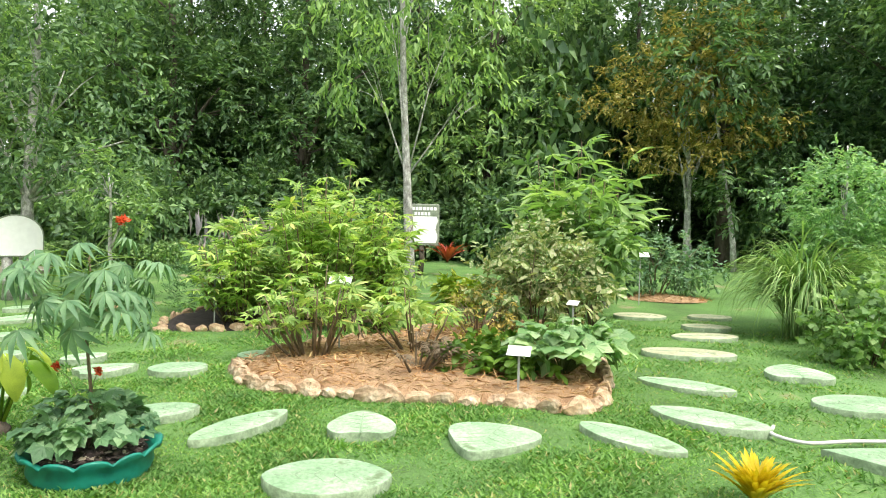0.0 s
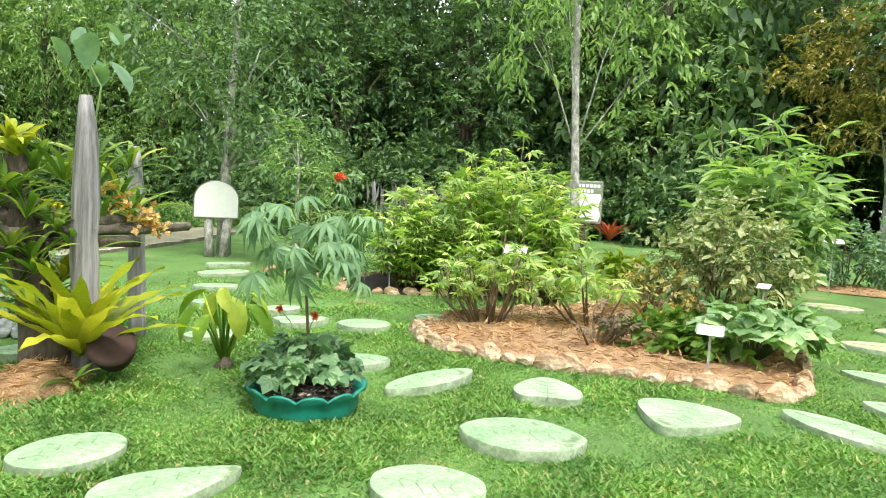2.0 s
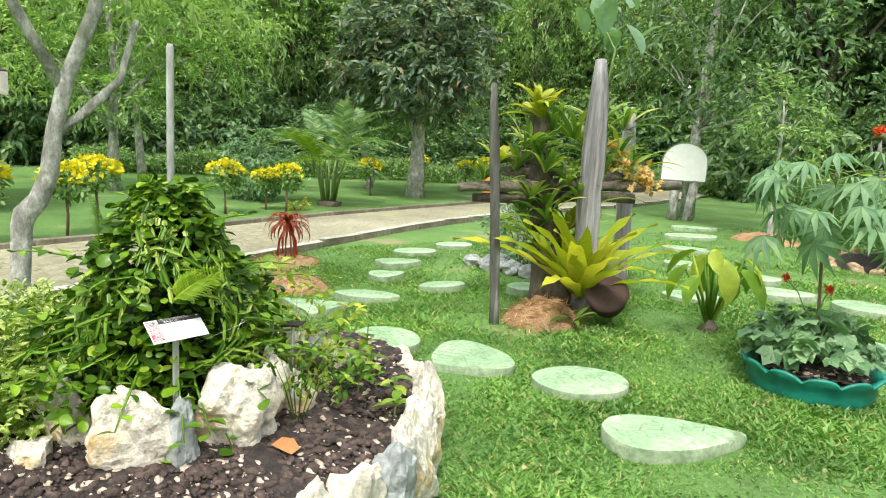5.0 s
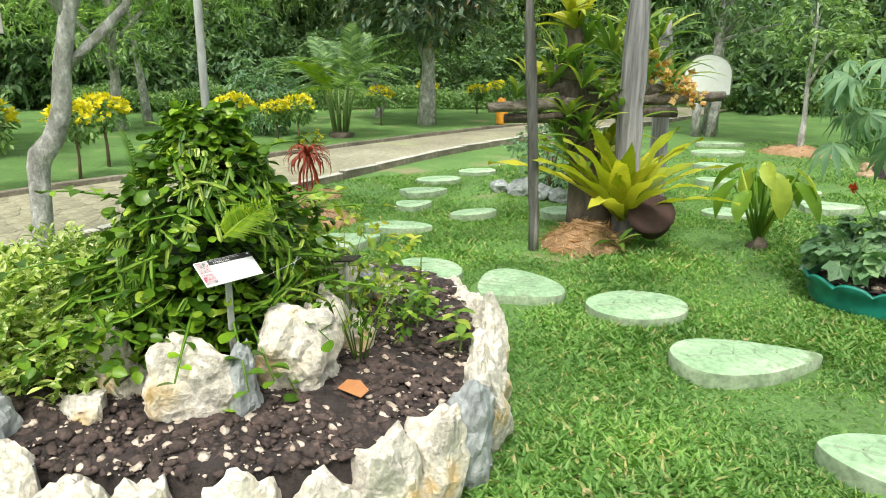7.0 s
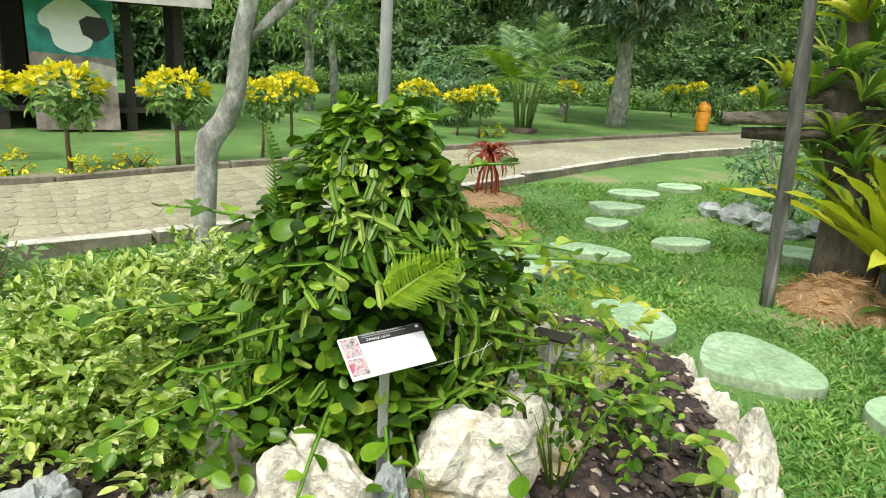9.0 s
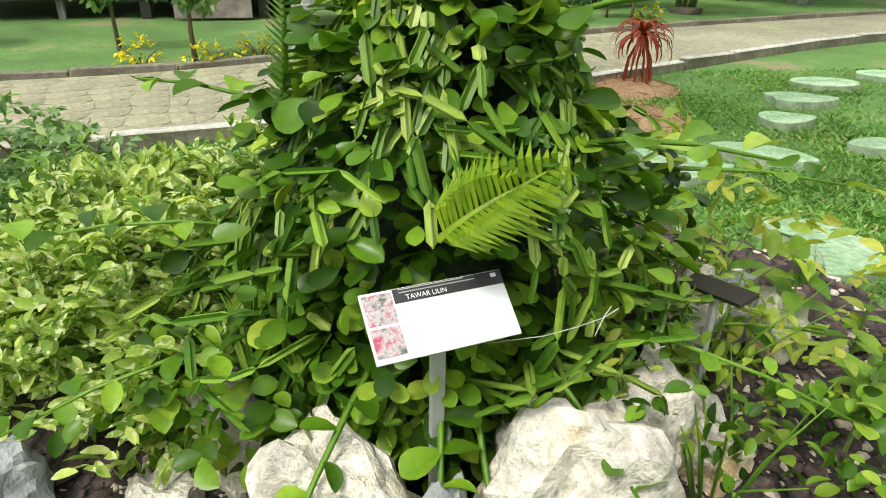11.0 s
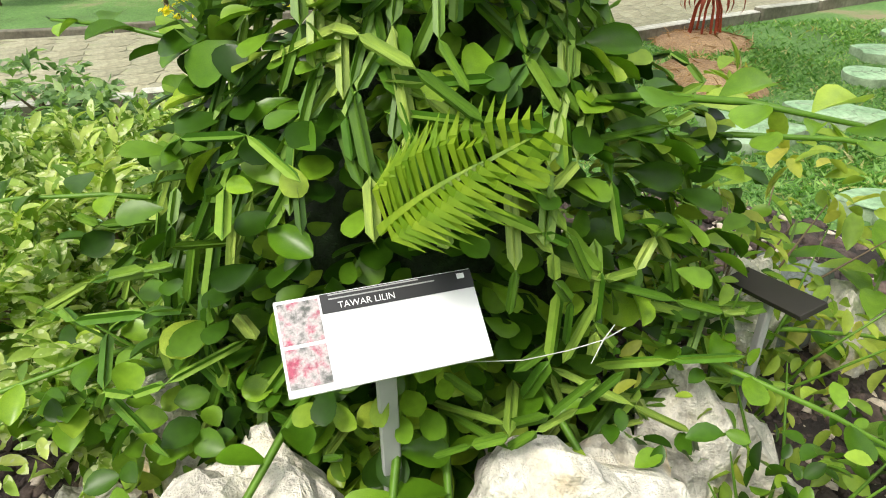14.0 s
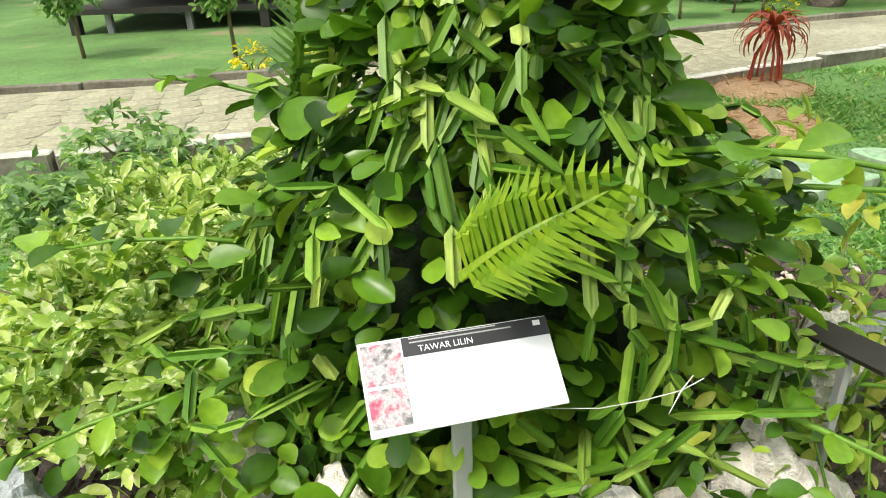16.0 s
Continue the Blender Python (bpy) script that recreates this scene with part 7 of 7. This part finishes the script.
# ---- herb garden sign before the woods ----
sg = thing("garden_sign", pose(-2.78, 21.0, gz0(-2.8, 21) , 0, 0, 4), "rustic green sign board with a white printed panel", "sign")
part("board", Shape().add(*box((-0.55, -0.03, 0.95), (0.55, 0.03, 2.25), 0.05)).mesh("board", M_WOODBOARD), sg)
pan = [(-0.47 + 0.04 * math.sin(i * 2.3), 1.02 + i * 0.14) for i in range(7)] + [(0.46 + 0.04 * math.sin(i * 1.7), 1.86 - i * 0.14) for i in range(7)]
part("panel", mesh_of("panel", [(x, -0.035, z) for x, z in pan], [tuple(range(len(pan)))[::-1]], M_WHITE), sg)
for row, (z, k, w) in enumerate(((2.1, 8, 0.09), (1.94, 5, 0.08))):
    for i in range(k):
        x = (i - (k - 1) / 2) * (w + 0.025)
        part("letter_bar", mesh_of("letter_bar", [(x - w / 2, -0.035, z - 0.05), (x + w / 2, -0.035, z - 0.05), (x + w / 2, -0.035, z + 0.05), (x - w / 2, -0.035, z + 0.05)], [(0, 1, 2, 3)], M_WHITE), sg)
part("leg", Shape().add(*tube([(-0.05, 0.08, -0.1), (0.02, 0.08, 0.5), (-0.02, 0.06, 1.0)], [0.1, 0.08, 0.09], 8, 0.2)).mesh("leg", M_BARKDARK, True), sg)
for x, y in ((-3.45, 21.2), (-1.95, 20.9)):
    rosette("red_cordyline", pose(x, y, gz0(x, y) + 0.45), 30, 0.9, 0.1, 74, 60, M_REDLEAF, "red-leaved cordyline beside the sign board", "plant", "red cordylines")

# ---- worn paving stones of the path, where the walk comes nearest ----
def lane_point(i, u):
    i = min(max(i, 0), len(NEAR) - 1.001)
    k, t = int(i), i - int(i)
    a = Vector(NEAR[k]).lerp(Vector(NEAR[k + 1]), t)
    c = Vector(FAR[k]).lerp(Vector(FAR[k + 1]), t)
    p = a.lerp(c, u)
    return Vector((p.x, p.y, 0.037 + 0.03 * math.sin(math.pi * u)))


def paving(first, last, cols):
    pick = random.Random(5)
    knots = {(r, c): (first + r + pick.uniform(-0.32, 0.32), min(0.985, max(0.015, (c + pick.uniform(-0.32, 0.32) * (0 < c < cols)) / cols))) for r in range(last - first + 1) for c in range(cols + 1)}
    for r in range(last - first):
        for c in range(cols):
            ring = [lane_point(*knots[k]) for k in ((r, c), (r + 1, c), (r + 1, c + 1), (r, c + 1))]
            mid = sum(ring, Vector()) / 4
            # clip the corners so that the stones look rounded
            pts = []
            for j in range(4):
                q, n, o = ring[j], ring[(j + 1) % 4], ring[j - 1]
                pts += [q.lerp(o, 0.2), q.lerp(n, 0.2)]
            low = [mid.lerp(q, 0.992) - mid for q in pts]
            top = [mid.lerp(q, 0.972) - mid + Vector((0, 0, 0.0035)) for q in pts]
            k = len(pts)
            me = mesh_of("paving_stone", low + top, [tuple(k + j for j in range(k))[::-1]] + [(j, (j + 1) % k, (j + 1) % k + k, j + k)[::-1] for j in range(k)], M_PAVER)
            ob = part("paving_stone", me, path_ob)
            ob.matrix_basis = Matrix.Translation(mid)


paving(9, 40, 9)

# ---- lawn grass: short broad blades, thickest where the walk passes ----
def grass(name, k, x0, x1, y0, y1, centre, reach, size, label, template):
    q = np.stack([rng.uniform(x0, x1, k), rng.uniform(y0, y1, k)], -1)
    d2 = ((q - np.array(centre)) ** 2).sum(1)
    keep = rng.random(k) < 1 / (1 + (d2 / reach ** 2) ** 1.2)
    for o in (bed_outline, bedA, bedB):
        keep &= ~inside(q[:, 0], q[:, 1], o)
    lane = [tuple(p) for p in NEAR] + [tuple(p) for p in FAR[::-1]]
    keep &= ~inside(q[:, 0], q[:, 1], lane)
    for sx, sy, a, b, ang, *_ in STONES_NEAR + STONES_LEFT + STONES_FAR:
        c, s_ = math.cos(radians(ang)), math.sin(radians(ang))
        u, w = (q[:, 0] - sx) * c + (q[:, 1] - sy) * s_, -(q[:, 0] - sx) * s_ + (q[:, 1] - sy) * c
        keep &= (2 * u / a) ** 2 + (2 * w / b) ** 2 > 0.92
    keep &= np.hypot(q[:, 0] + 2.93, q[:, 1] - 4.66) > 0.36
    bare = np.sin(q[:, 0] * 1.9 + 1.3 * np.sin(q[:, 1] * 1.3)) * np.sin(q[:, 1] * 2.3 + 0.8 * np.sin(q[:, 0] * 1.7))
    keep &= rng.random(k) > np.clip((bare - 0.4) * 2.2, 0, 0.85)
    q = q[keep]
    n = len(q)
    a = rng.uniform(0, 2 * math.pi, n)
    d = np.stack([np.cos(a), np.sin(a), rng.uniform(0.15, 1.3, n)], -1)
    tall = 1 + 0.5 * np.sin(q[:, 0] * 3.1) * np.sin(q[:, 1] * 2.7)
    pos = np.stack([q[:, 0], q[:, 1], rise(q[:, 0], q[:, 1]) + 0.02 * np.sin(q[:, 0] * 1.3 + 0.7 * q[:, 1]) * np.sin(q[:, 1] * 0.9) - 0.014], -1)
    v, f = scatter(template, pos, d, np.array((0, 0, 1.0)) + 0.4 * rng.normal(size=(n, 3)), size * tall * rng.uniform(0.6, 1.3, n))
    tagged(new(name, mesh_of(name, v, f, M_GRASS)), label, "grass", kind="stuff")


grass("lawn_grass", 520000, -9, 1.5, -1.5, 7.5, (-3.2, 2.6), 3.2, 0.05, "short bright green broad-bladed lawn grass", kite(0.2, 0.04))
grass("lawn_grass", 260000, -9, 6, 3, 14, (-1.5, 7.0), 4.5, 0.06, "short bright green lawn grass between the beds", kite(0.22, 0.04))
grass("clover", 80000, -8.5, 2.5, -1, 8, (-3.0, 3.0), 3.5, 0.032, "low leafy clover and creeping weeds in the lawn", oval(0.8, 0.08))
